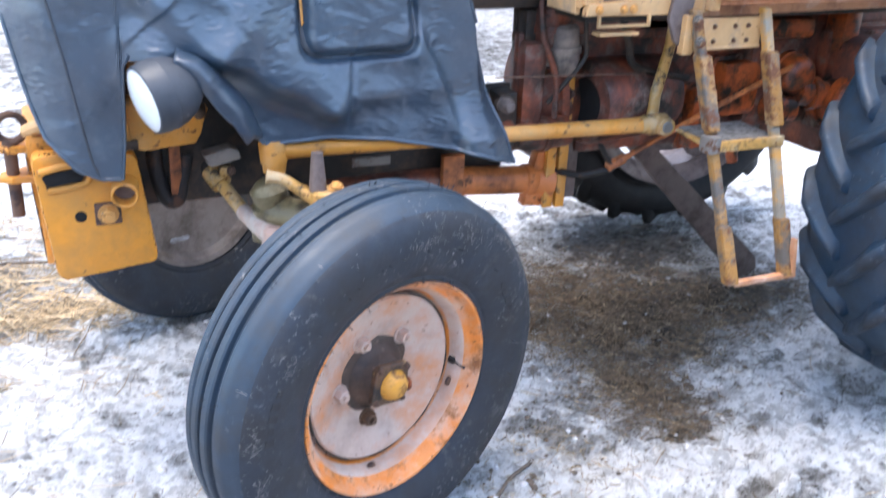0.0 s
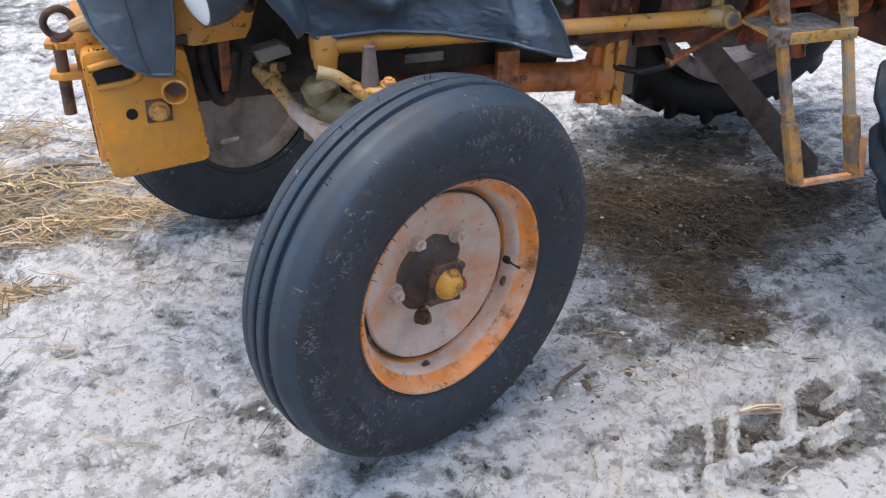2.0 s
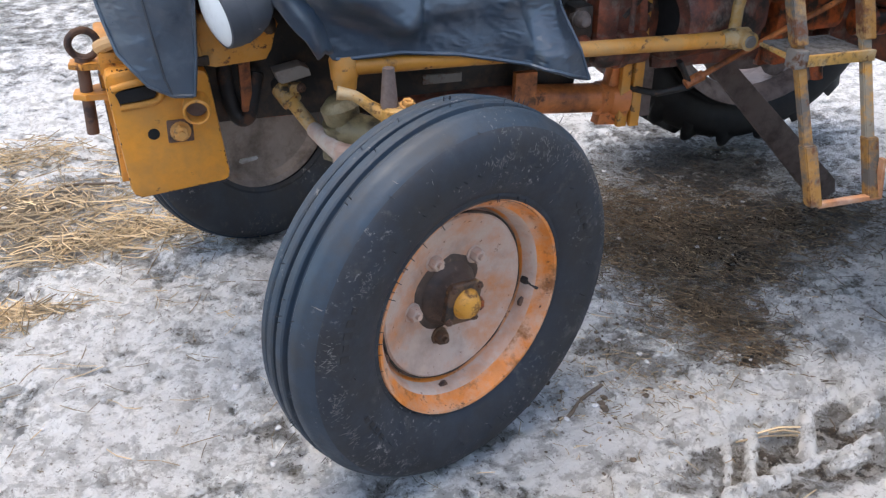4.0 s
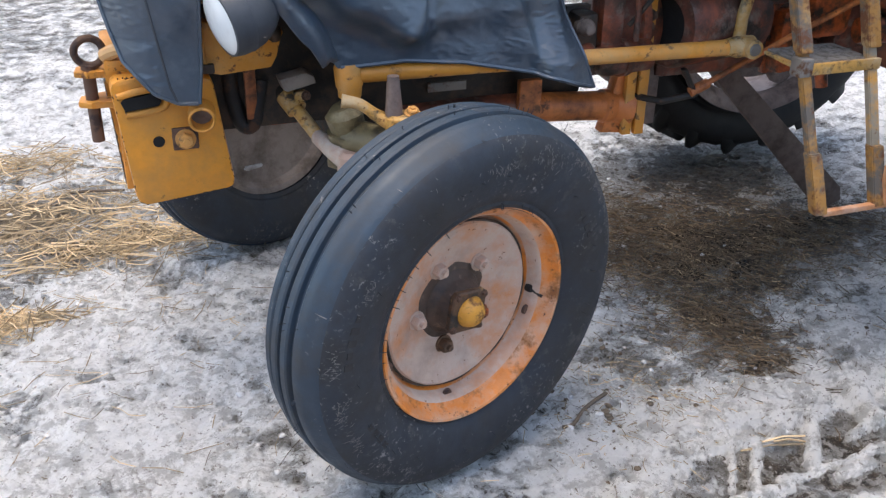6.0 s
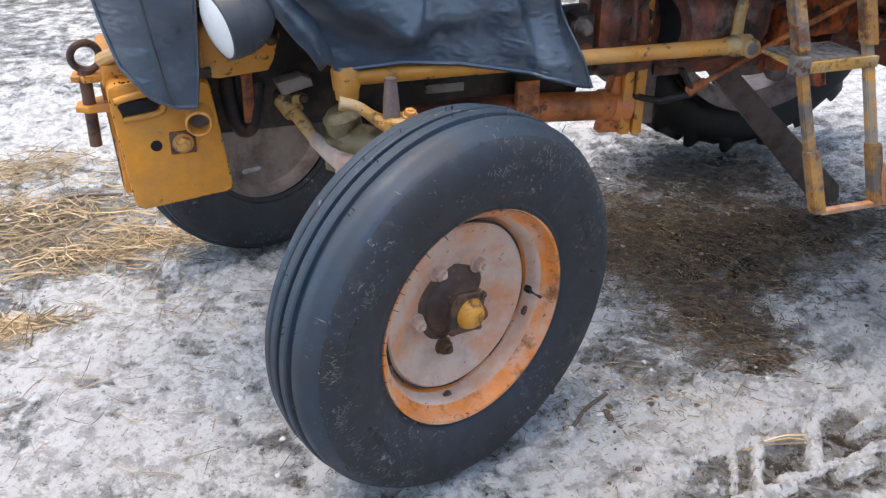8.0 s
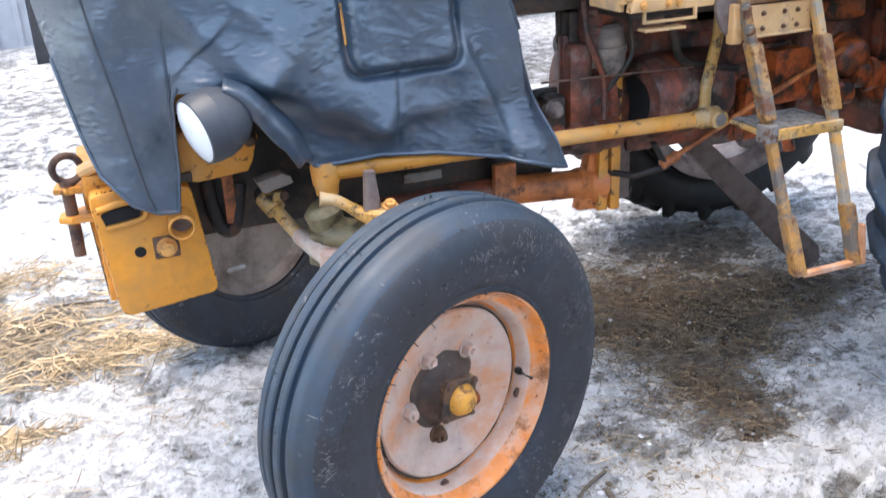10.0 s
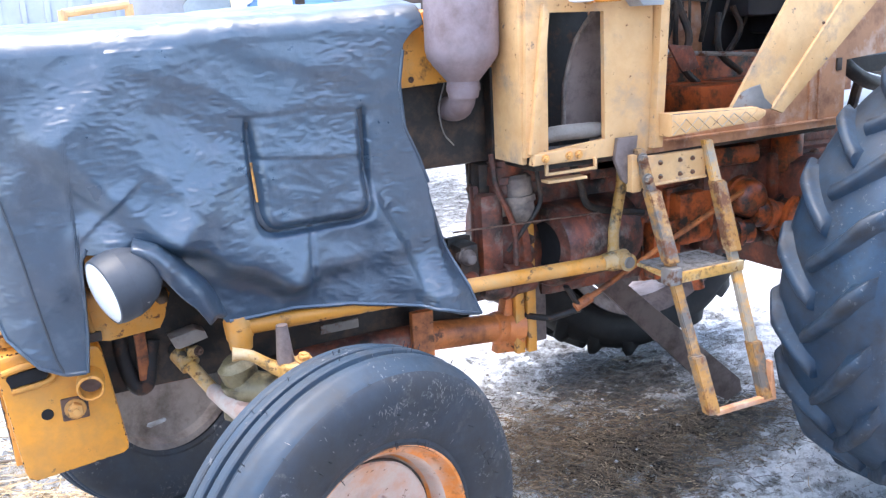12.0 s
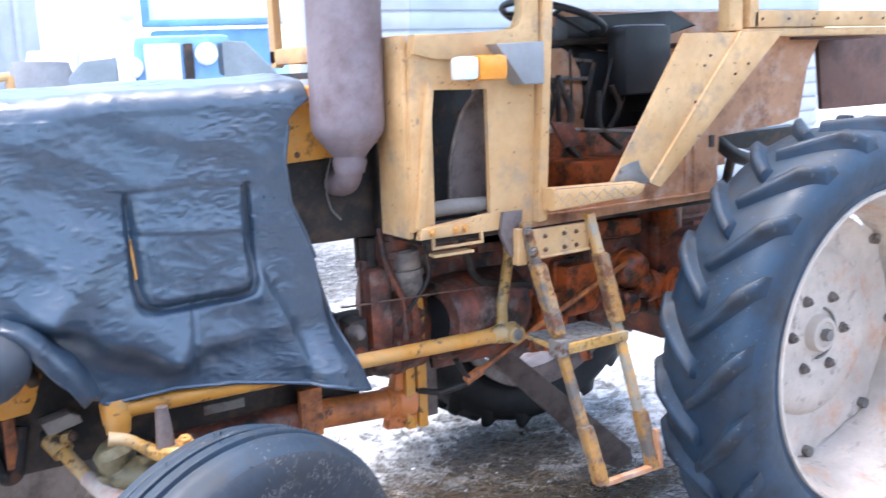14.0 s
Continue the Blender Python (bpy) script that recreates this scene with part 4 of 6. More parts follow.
prism(bm, [(0.70, 0.54), (0.80, 0.53), (0.83, 0.56), (0.83, 0.72), (0.74, 0.72)], 0.715, 0.76, 0.006)
part("rail_flange", bm, TUBE_PAINT, TRACTOR)
for x, y, z1 in ((0.775, 0.69, 0.83), (0.815, 0.684, 0.955)):
    bm = fresh()
    box(bm, x - 0.016, x + 0.016, y, y + 0.02, 0.535, z1, 0.003)
    part("strap_bracket", bm, YELLOW, TRACTOR, "upright ochre strap with worn paint")
bm = fresh()
box(bm, 0.85, 0.89, 0.72, 0.75, 0.55, 0.95, 0.005)
part("side_stay", bm, BROWN, TRACTOR)
bm = fresh()
box(bm, 0.116, 0.232, 0.69, 0.70, 0.732, 0.759, 0.002)
part("maker_plate", bm, STEEL, TRACTOR, "small worn metal plate")
bm = fresh()
lathe(bm, [(0.0, 0.0), (0.18, 0.0), (0.20, 0.01), (0.20, 0.035), (0.18, 0.04), (0.17, 0.10), (0.165, 0.2), (0.15, 0.4), (0.0, 0.4)], axle((0.77, 0.86, 0.86), (1, 0, 0)), 48)
CLUTCH = part("clutch_housing", bm, REDBROWN, TRACTOR, "oily red-brown clutch housing")
for k in range(12):
    a = radians(15 + 30 * k)
    bolt_at(RUSTY_BOLT, (0.81, 0.86 + 0.188 * math.cos(a), 0.86 + 0.188 * math.sin(a)), (1, 0, 0), CLUTCH)
bm = fresh()
box(bm, 0.86, 1.62, 0.70, 1.05, 0.70, 1.10, 0.035)
part("gearbox", bm, REDBROWN, TRACTOR, "grimy red-brown gearbox casing")
bm = fresh()
box(bm, 1.45, 2.25, 0.62, 1.18, 0.76, 1.12, 0.05)
box(bm, 1.9, 2.25, 0.70, 1.1, 0.60, 0.8, 0.05)
tube(bm, [(2.03, 0.17, 0.738), (2.03, 0.35, 0.738), (2.03, 0.64, 0.78)], [0.08, 0.09, 0.13], 24)
tube(bm, [(2.03, 1.55, 0.738), (2.03, 1.18, 0.738)], [0.10, 0.17], 24)
part("rear_axle_housing", bm, REDBROWN, TRACTOR, "dark red-brown rear axle housing")
bm = fresh()
lathe(bm, [(0.072, 0.03), (0.080, 0.0), (0.122, 0.0), (0.132, 0.015), (0.132, 0.32), (0.115, 0.335), (0.0, 0.34)], axle((0.845, 0.66, 0.885), (1, 0.22, 0)), 40)
part("air_duct", bm, REDBROWN, TRACTOR, "dark brown open-ended cylinder")
bm = fresh()
lathe(bm, [(0.0, 0.02), (0.078, 0.02)], axle((0.845, 0.66, 0.885), (1, 0.22, 0)), 32)
part("duct_mouth", bm, HOLE, TRACTOR)


def lump(name, at, size, mat, label="", bolts=0, seed=1.0):
    """A cast cover: a rounded block with a flange, and bolts round its edge."""
    bm_ = fresh()
    x, y, z = at
    a, b, c = size
    box(bm_, x - a, x + a, y - b, y + b, z - c, z + c, min(size) * 0.6)
    box(bm_, x - a * 1.12, x + a * 1.12, y + b * 0.3, y + b, z - c * 1.12, z + c * 1.12, min(a, b, c) * 0.25)
    for v in bm_.verts:
        v.co += 0.006 * Vector((wobble(v.co, 18, seed), wobble(v.co, 18, seed + 3), wobble(v.co, 18, seed + 7)))
    ob = part(name, bm_, mat, TRACTOR, label)
    for k in range(bolts):
        t = 2 * math.pi * k / bolts + 0.4
        bolt_at(RUSTY_BOLT, (x + a * 1.0 * math.cos(t), y + b * 0.3, z + c * 1.0 * math.sin(t)), (0, -1, 0), ob)
    return ob


def pot(name, a, b, r, mat, label="", rings=2):
    """A round casting from a to b with raised rings and a domed end."""
    bm_ = fresh()
    a, b = Vector(a), Vector(b)
    n = (b - a).length
    prof = [(0.0, -0.02), (r * 0.55, -0.015), (r * 0.9, 0.004), (r, 0.02)]
    for k in range(rings):
        h = n * (k + 0.7) / (rings + 0.6)
        prof += [(r, h - 0.012), (r * 1.14, h - 0.01), (r * 1.14, h + 0.01), (r, h + 0.012)]
    prof += [(r, n - 0.01), (r * 0.8, n), (0.0, n)]
    lathe(bm_, prof, axle(a, b - a), 28)
    return part(name, bm_, mat, TRACTOR, label)


lump("pump_body", (0.565, 0.66, 0.86), (0.035, 0.05, 0.085), DARK, "greasy black injection pump", 3, 12)
pot("pump_head", (0.56, 0.60, 0.905), (0.56, 0.66, 0.91), 0.026, DUSTY_GREY, "", 1)
pot("pump_head", (0.565, 0.60, 0.835), (0.565, 0.66, 0.835), 0.03, REDBROWN, "", 1)
lump("red_column", (0.655, 0.66, 0.92), (0.038, 0.035, 0.16), REDBROWN, "reddish upright casting", 4, 14)
pot("starter_motor", (0.62, 0.63, 0.80), (0.80, 0.66, 0.80), 0.048, REDBROWN, "oily starter motor", 1)
pot("filter_bowl", (0.75, 0.62, 1.0), (0.74, 0.63, 1.13), 0.044, DUSTY_GREY, "dusty grey filter bowl", 1)
pot("oil_filter", (0.715, 0.66, 1.06), (0.715, 0.67, 1.18), 0.05, REDBROWN, "greasy red-brown oil filter", 1)
lump("valve_block", (0.66, 0.70, 1.11), (0.03, 0.04, 0.06), DARK, "oily black valve block", 2, 4)
lump("pump_flange", (0.73, 0.70, 0.86), (0.05, 0.03, 0.11), REDBROWN, "rusty flange", 5, 1)
lump("side_cover", (1.43, 0.66, 0.90), (0.08, 0.04, 0.09), ORANGE, "orange gearbox side cover", 6, 5)
pot("round_cover", (1.60, 0.54, 0.95), (1.60, 0.68, 0.95), 0.065, ORANGE, "orange round gearbox cover", 1)
pot("brake_drum", (1.78, 0.46, 0.86), (1.78, 0.62, 0.86), 0.085, ORANGE, "orange brake drum", 2)
lump("lower_cover", (1.32, 0.68, 0.80), (0.06, 0.04, 0.10), ORANGE, "orange oily cover", 4, 7)
lump("brake_housing", (1.88, 0.55, 0.92), (0.14, 0.09, 0.15), REDBROWN, "dark brake housing", 6, 8)
lump("upper_casting", (1.50, 0.62, 1.10), (0.15, 0.05, 0.035), ORANGE, "orange cross casting", 3, 9)
lump("upper_casting", (1.78, 0.58, 1.09), (0.04, 0.04, 0.08), ORANGE, "orange cross casting", 0, 10)
for a, b, r in (((1.60, 0.56, 0.90), (1.72, 0.55, 0.88), 0.045), ((1.50, 0.58, 0.84), (1.60, 0.56, 0.84), 0.04), ((1.40, 0.62, 0.78), (1.42, 0.60, 0.66), 0.02), ((1.34, 0.63, 0.80), (1.33, 0.62, 0.70), 0.014)):
    bm = fresh()
    tube(bm, [a, b], r, 18)
    tube(bm, [Vector(a).lerp(Vector(b), 0.4), Vector(a).lerp(Vector(b), 0.6)], r * 1.25, 18)
    part("shaft_boss", bm, ORANGE, TRACTOR, "orange cast boss")
bm = fresh()
tube(bm, bow([(0.66, 0.63, 1.2), (0.665, 0.61, 1.1), (0.71, 0.60, 0.98), (0.715, 0.60, 0.86)]), 0.009, 10)
part("fuel_pipe", bm, REDBROWN, TRACTOR)
bm = fresh()
tube(bm, bow([(0.80, 0.62, 1.2), (0.80, 0.60, 1.10), (0.79, 0.58, 1.04), (0.74, 0.60, 0.96), (0.70, 0.62, 0.90)]), 0.007, 10)
part("hydraulic_hose", bm, DARK, TRACTOR, "black hydraulic hose")
bm = fresh()
tube(bm, bow([(0.92, 0.62, 1.18), (0.95, 0.60, 1.08), (0.99, 0.60, 1.0), (1.2, 0.62, 0.95)]), 0.012, 10)
part("hydraulic_hose", bm, DARK, TRACTOR, "black hydraulic hose")
bm = fresh()
tube(bm, bow([(0.505, 0.60, 1.42), (0.49, 0.61, 1.35), (0.505, 0.62, 1.28), (0.54, 0.63, 1.24)]), 0.0022, 8)
part("thin_wire", bm, STEEL, TRACTOR, "thin hanging wire")
bm = fresh()
tube(bm, [(0.484, 0.55, 1.005), (0.75, 0.55, 0.998), (0.985, 0.55, 0.992)], 0.003, 8)
part("throttle_wire", bm, RUSTY, TRACTOR, "thin rusty control wire")
bm = fresh()
tube(bm, [(0.93, 0.56, 0.715), (1.25, 0.555, 0.858), (1.60, 0.55, 1.00)], 0.009, 10)
tube(bm, [(0.90, 0.565, 0.70), (0.955, 0.56, 0.725)], 0.016, 10)
part("brake_rod", bm, TUBE_PAINT, TRACTOR, "thin rusty orange brake rod")
bm = fresh()
tube(bm, [(0.865, 0.56, 0.775), (0.92, 0.565, 0.69)], 0.014, 8, flat=0.5)
tube(bm, [(0.92, 0.57, 0.69), (0.84, 0.62, 0.66), (0.8, 0.7, 0.655)], 0.011, 8)
part("brake_lever", bm, RUST_BLACK, TRACTOR, "greasy grey brake lever")
bm = fresh()
prism(bm, [(1.10, 0.74), (1.20, 0.74), (1.95, 0.09), (1.97, 0.03), (1.90, 0.0), (1.82, 0.05)], 0.88, 0.905, 0.006)
for v in bm.verts:
    v.co.y += (0.74 - v.co.z) * 0.12
part("hanging_bar", bm, BROWN, TRACTOR, "broad flat brown bar hanging to the ground")
bm = fresh()
box(bm, 1.0, 1.35, 0.62, 0.9, 1.08, 1.15, 0.01)
box(bm, 0.66, 2.3, 0.62, 0.70, 1.10, 1.16, 0.01)
part("cab_mount", bm, REDBROWN, TRACTOR)

# dark mass added to close the bright gap between hood and cab
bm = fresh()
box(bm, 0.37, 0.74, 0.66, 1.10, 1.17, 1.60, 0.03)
part("gap_block", bm, DARK, TRACTOR, "dark block added to fill the gap behind the hood")
# ---- muffler
bm = fresh()
lathe(bm, [(0.0, 0.0), (0.040, 0.0), (0.044, 0.02), (0.044, 0.045), (0.055, 0.058), (0.078, 0.085), (0.095, 0.108), (0.1, 0.13), (0.1, 0.72), (0.09, 0.76), (0.045, 0.78), (0.04, 1.2), (0.03, 1.2)], axle((0.512, 0.50, 1.385), (0.018, 0, 1)), 40)
MUFF = part("muffler", bm, MUFFLER, TRACTOR, "tall heat-stained grey-mauve muffler")
bm = fresh()
tube(bm, bow([(0.512, 0.50, 1.42), (0.517, 0.52, 1.375), (0.53, 0.58, 1.35), (0.55, 0.70, 1.34)]), 0.036, 18)
part("exhaust_elbow", bm, MUFFLER, MUFF)
bm = fresh()
lathe(bm, [(0.04, -0.008), (0.046, -0.008), (0.046, 0.008), (0.04, 0.008)], axle((0.513, 0.50, 1.412), (0, 0, 1)), 24)
part("exhaust_clamp", bm, MUFFLER, MUFF)

# ---- cab
SIDE = 0.35
bm = fresh()
prism(bm, [(0.615, 1.225), (0.685, 1.235), (0.690, 1.597), (0.868, 1.592), (0.868, 1.25), (0.685, 1.235), (0.68, 1.2), (1.03, 1.2), (1.03, 1.70), (0.63, 1.70)], SIDE + 0.004, SIDE + 0.02, 0)
PANEL = part("cab_side_panel", bm, PALE, TRACTOR, "faded yellow cab panel with an open hatch")
bm = fresh()
prism(bm, [(0.622, 1.235), (0.645, 1.235), (0.690, 1.60), (0.672, 1.62)], SIDE - 0.012, SIDE + 0.006, 0.003)
part("hatch_flange", bm, PALE, PANEL, "bright bent sheet edge")
bm = fresh()
box(bm, 0.612, 0.628, SIDE + 0.02, 0.52, 1.205, 1.70, 0.003)
part("cab_front_panel", bm, PALE, TRACTOR, "faded yellow cab front panel")
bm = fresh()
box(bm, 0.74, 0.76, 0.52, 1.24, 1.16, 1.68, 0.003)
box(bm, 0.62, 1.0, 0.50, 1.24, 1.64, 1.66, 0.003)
part("bulkhead", bm, DARK, TRACTOR, "dark cab bulkhead")
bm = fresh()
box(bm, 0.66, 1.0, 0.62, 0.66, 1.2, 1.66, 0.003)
part("hatch_lining", bm, RUST_BLACK, PANEL, "near-black lining inside the hatch")
bm = fresh()
prism(bm, [(0.905, 1.60), (0.84, 1.52), (0.80, 1.40), (0.79, 1.25), (0.95, 1.25), (0.95, 1.60)], 0.45, 0.46, 0.003)
part("inner_sheet", bm, BROWN, PANEL, "dusty brown inner sheet")
bm = fresh()
tube(bm, bow([(0.79, 0.44, 1.25), (0.798, 0.44, 1.40), (0.838, 0.44, 1.52), (0.905, 0.44, 1.60)]), 0.006, 10)
part("sheet_edge", bm, DUSTY_GREY, PANEL, "grey rolled edge of the inner sheet")
bm = fresh()
tube(bm, bow([(0.66, SIDE + 0.045, 1.268), (0.75, SIDE + 0.048, 1.274), (0.875, SIDE + 0.045, 1.272)]), 0.022, 12)
part("hatch_roll", bm, LINING, PANEL, "grey padded roll")
bm = fresh()
prism(bm, [(0.625, 1.205), (0.78, 1.207), (0.79, 1.232), (0.74, 1.240), (0.63, 1.235)], SIDE - 0.02, SIDE + 0.01, 0.004)
box(bm, 0.67, 0.83, SIDE - 0.01, SIDE + 0.0, 1.172, 1.180, 0.002)
box(bm, 0.675, 0.80, SIDE - 0.01, SIDE + 0.03, 1.150, 1.158, 0.002)
box(bm, 0.668, 0.676, SIDE - 0.01, SIDE + 0.0, 1.172, 1.205, 0.002)
box(bm, 0.824, 0.832, SIDE - 0.01, SIDE + 0.0, 1.172, 1.205, 0.002)
LEDGE = part("hatch_ledge", bm, PALE, PANEL)
for x in (0.66, 0.735, 0.765):
    bolt_at(PAINT_BOLT, (x, SIDE - 0.02, 1.222), (0, -1, 0), LEDGE).scale = (0.7, 0.7, 0.7)
bm = fresh()
prism(bm, [(0.90, 1.25), (0.89, 1.19), (0.915, 1.13), (0.94, 1.11), (0.96, 1.2), (0.97, 1.25)], SIDE - 0.012, SIDE + 0.004, 0.006)
part("torn_mudflap", bm, BROWN, TRACTOR, "torn grey rubber flap")
bm = fresh()
prism(bm, [(1.015, 1.21), (1.045, 1.21), (1.09, 1.95), (1.058, 1.95)], SIDE - 0.025, SIDE + 0.03, 0.006)
part("door_post", bm, PALE, TRACTOR, "faded yellow door post")
bm = fresh()
prism(bm, [(0.635, 1.702), (0.64, 1.74), (0.94, 1.742), (0.975, 1.755), (0.992, 1.79), (1.0, 2.1), (1.05, 2.1), (1.04, 1.69), (1.0, 1.66), (0.70, 1.675), (0.635, 1.69)], SIDE - 0.01, SIDE + 0.03, 0.006)
part("side_window_frame", bm, PALE, TRACTOR, "faded yellow window frame with a rounded corner")
bm = fresh()
prism(bm, [(0.64, 1.735), (0.96, 1.745), (1.0, 1.8), (1.0, 2.1), (0.66, 2.1)], SIDE + 0.012, SIDE + 0.018, 0)
pane = part("window_pane", bm, GLASS, TRACTOR, "dusty side window glass", smooth=0)
pane.visible_shadow = False
bm = fresh()
box(bm, 0.61, 0.64, 1.20, 1.25, 1.68, 2.12, 0.006)
box(bm, 0.61, 0.64, SIDE + 0.03, 1.25, 1.69, 1.74, 0.006)
box(bm, 0.61, 1.9, 1.22, 1.25, 1.69, 1.74, 0.006)
part("windscreen_frame", bm, PALE, TRACTOR, "faded yellow windscreen frame")
bm = fresh()
prism(bm, [(0.86, 1.71), (1.02, 1.715), (1.02, 1.60), (0.95, 1.60)], SIDE - 0.06, SIDE + 0.004, 0.006)
part("lamp_bracket", bm, material("blue_grey_paint", (0.27, 0.27, 0.27), 0.6), TRACTOR, "blue-grey lamp bracket")
bm = fresh()
box(bm, 0.785, 0.876, SIDE - 0.09, SIDE - 0.03, 1.616, 1.682, 0.014)
LAMP = part("side_lamp", bm, AMBER, TRACTOR, "amber and white side lamp")
bm = fresh()
box(bm, 0.727, 0.785, SIDE - 0.088, SIDE - 0.032, 1.618, 1.680, 0.014)
part("white_lens", bm, LENS_WHITE, LAMP)
bolt_at(PAINT_BOLT, (0.815, SIDE - 0.002, 1.632), (0, -1, 0), PANEL).scale = (1.2, 1.2, 1.2)

# door sill, ladder and diagonal pillar
bm = fresh()
prism(bm, [(1.03, 1.245), (1.345, 1.257), (1.372, 1.27), (1.378, 1.287), (1.35, 1.298), (1.03, 1.308)], 0.27, 0.335, 0.012)
SILL = part("door_sill", bm, PALE, TRACTOR, "worn yellow tread-plate door sill")
bm = fresh()
for k in range(7):
    x = 1.035 + 0.043 * k
    tube(bm, [(x, 0.2695, 1.250 + 0.0015 * k), (x + 0.045, 0.2695, 1.292)], 0.0012, 5)
    tube(bm, [(x + 0.045, 0.2695, 1.252 + 0.0015 * k), (x, 0.2695, 1.292)], 0.0012, 5)
part("tread_ribs", bm, WORN, SILL, "worn diamond ribs")
bm = fresh()
prism(bm, [(1.04, 0.274), (1.36, 0.274), (1.365, 0.33), (1.04, 0.33)], 1.3015, 1.3035, 0, along="z")
for v in bm.verts:
    v.co.z -= 0.012 * max(0.0, (v.co.x - 1.04) / 0.33) - 0.004
part("worn_top", bm, CAKED, SILL, "bare grey worn top")
bm = fresh()
prism(bm, [(1.284, 1.30), (1.432, 1.283), (1.83, 1.73), (1.587, 1.73)], 0.315, 0.33, 0.004)
PILLAR = part("diagonal_pillar", bm, PALE, TRACTOR, "broad slanting yellow sheet pillar")
bm = fresh()
prism(bm, [(1.432, 1.283), (1.475, 1.266), (2.035, 1.73), (1.83, 1.73)], 0.308, 0.325, 0.004)
part("pillar_wing", bm, PALE, PILLAR)
bm = fresh()
tube(bm, [(1.432, 0.312, 1.283), (1.83, 0.312, 1.73)], 0.006, 8)
part("pillar_fold", bm, PALE, PILLAR)
for x, z in ((1.685, 1.66), (1.66, 1.63), (1.86, 1.63), (1.80, 1.60), (1.62, 1.52)):
    bolt_at(RUSTY_BOLT, (x, 0.305, z), (0, -1, 0), PILLAR).scale = (0.28, 0.28, 0.28)
bm = fresh()
prism(bm, [(1.284, 1.299), (1.432, 1.283), (1.436, 1.292), (1.40, 1.318), (1.385, 1.358), (1.35, 1.352), (1.315, 1.34)], 0.309, 0.316, 0.002)
part("bare_metal_patch", bm, STEEL, PILLAR, "bare grey metal patch")
bm = fresh()
prism(bm, [(1.03, 1.175), (1.85, 1.185), (1.862, 1.195), (1.862, 1.395), (2.18, 1.415), (2.28, 1.43), (2.315, 1.607), (2.41, 1.75), (1.86, 1.75), (1.45, 1.265), (1.03, 1.245)], 0.43, 0.45, 0.003)
FENDER = part("fender_panel", bm, PINK, TRACTOR, "faded pinkish orange fender panel")
bm = fresh()
box(bm, 1.818, 1.84, 0.424, 0.431, 1.36, 1.40, 0.002)
part("panel_slot", bm, DARK, FENDER)
bm = fresh()
box(bm, 1.70, 1.715, 0.422, 0.432, 1.21, 1.40, 0.002)
box(bm, 1.74, 1.75, 0.422, 0.432, 1.21, 1.40, 0.002)
box(bm, 1.03, 1.85, 0.42, 0.432, 1.205, 1.213, 0.003)
part("panel_rib", bm, PINK, FENDER)
bm = fresh()
box(bm, 0.70, 1.86, 0.455, 1.2, 1.165, 1.18, 0.004)
part("cab_floor", bm, DARK, TRACTOR, "dirty steel cab floor")
bm = fresh()
prism(bm, [(2.64, 1.44), (3.1, 1.44), (3.1, 1.73), (2.60, 1.73)], 0.60, 0.62, 0.003)
box(bm, 2.22, 2.7, 0.42, 1.2, 1.705, 1.722, 0.004)
part("rear_fender", bm, material("dark_brown_fender", (0.14, 0.06, 0.04), 0.6, patches=(((0.07, 0.035, 0.025), 6, 0.4, 0.7, 0.1),)), TRACTOR, "dark brown rear fender sheet")
bm = fresh()
box(bm, 1.80, 1.86, SIDE - 0.02, SIDE + 0.03, 1.735, 2.12, 0.006)
box(bm, 1.92, 2.75, SIDE - 0.015, SIDE + 0.02, 1.745, 1.80, 0.006)
box(bm, 1.90, 1.945, SIDE - 0.015, SIDE + 0.02, 1.745, 2.12, 0.006)
box(bm, 1.84, 2.75, SIDE - 0.01, SIDE + 0.05, 1.715, 1.742, 0.005)
REAR_FRAME = part("rear_window_frame", bm, PALE, TRACTOR, "faded yellow rear side window frame")
for k in range(6):
    bolt_at(RUSTY_BOLT, (1.96 + 0.13 * k, SIDE - 0.015, 1.772), (0, -1, 0), REAR_FRAME).scale = (0.3, 0.3, 0.3)
bm = fresh()
box(bm, 1.945, 2.75, SIDE, SIDE + 0.006, 1.80, 2.12, 0)
pane = part("rear_window_pane", bm, GLASS, TRACTOR, "bluish rear side glass", smooth=0)
pane.visible_shadow = False
bm = fresh()
box(bm, 0.60, 2.8, 0.30, 1.30, 2.12, 2.17, 0.02)
part("cab_roof", bm, PALE, TRACTOR, "faded yellow cab roof")
bm = fresh()
tube(bm, bow([(1.88, 0.5, 1.42), (1.93, 0.48, 1.36), (2.02, 0.48, 1.31), (2.15, 0.5, 1.28)]), 0.025, 12)
part("fender_hose", bm, DARK, TRACTOR, "black hose in the wheel arch")
bm = fresh()
prism(bm, [(2.26, 1.36), (2.75, 1.37), (2.76, 1.30), (2.55, 1.265), (2.44, 1.31), (2.28, 1.30)], 0.78, 0.86, 0.012)
tube(bm, [(2.40, 0.82, 1.33), (2.42, 0.9, 1.1), (2.30, 0.95, 0.98), (2.18, 0.95, 0.95)], 0.02, 10)
part("lift_arm", bm, DARK, TRACTOR, "black hitch lift arm behind the wheel arch")

# things inside the cab
bm = fresh()
box(bm, 1.20, 1.98, 0.92, 0.95, 1.18, 1.41, 0.006)
box(bm, 1.50, 1.9, 0.70, 1.1, 1.18, 1.32, 0.01)
part("seat_box", bm, ORANGE, TRACTOR, "oily orange box under the seat")
bm = fresh()
prism(bm, [(1.10, 1.18), (2.75, 1.18), (2.75, 1.86), (1.68, 1.86), (1.62, 1.745), (1.10, 1.74)], 1.18, 1.21, 0.01)
part("far_cab_wall", bm, PINK, TRACTOR, "faded red-brown inner cab wall")
bm = fresh()
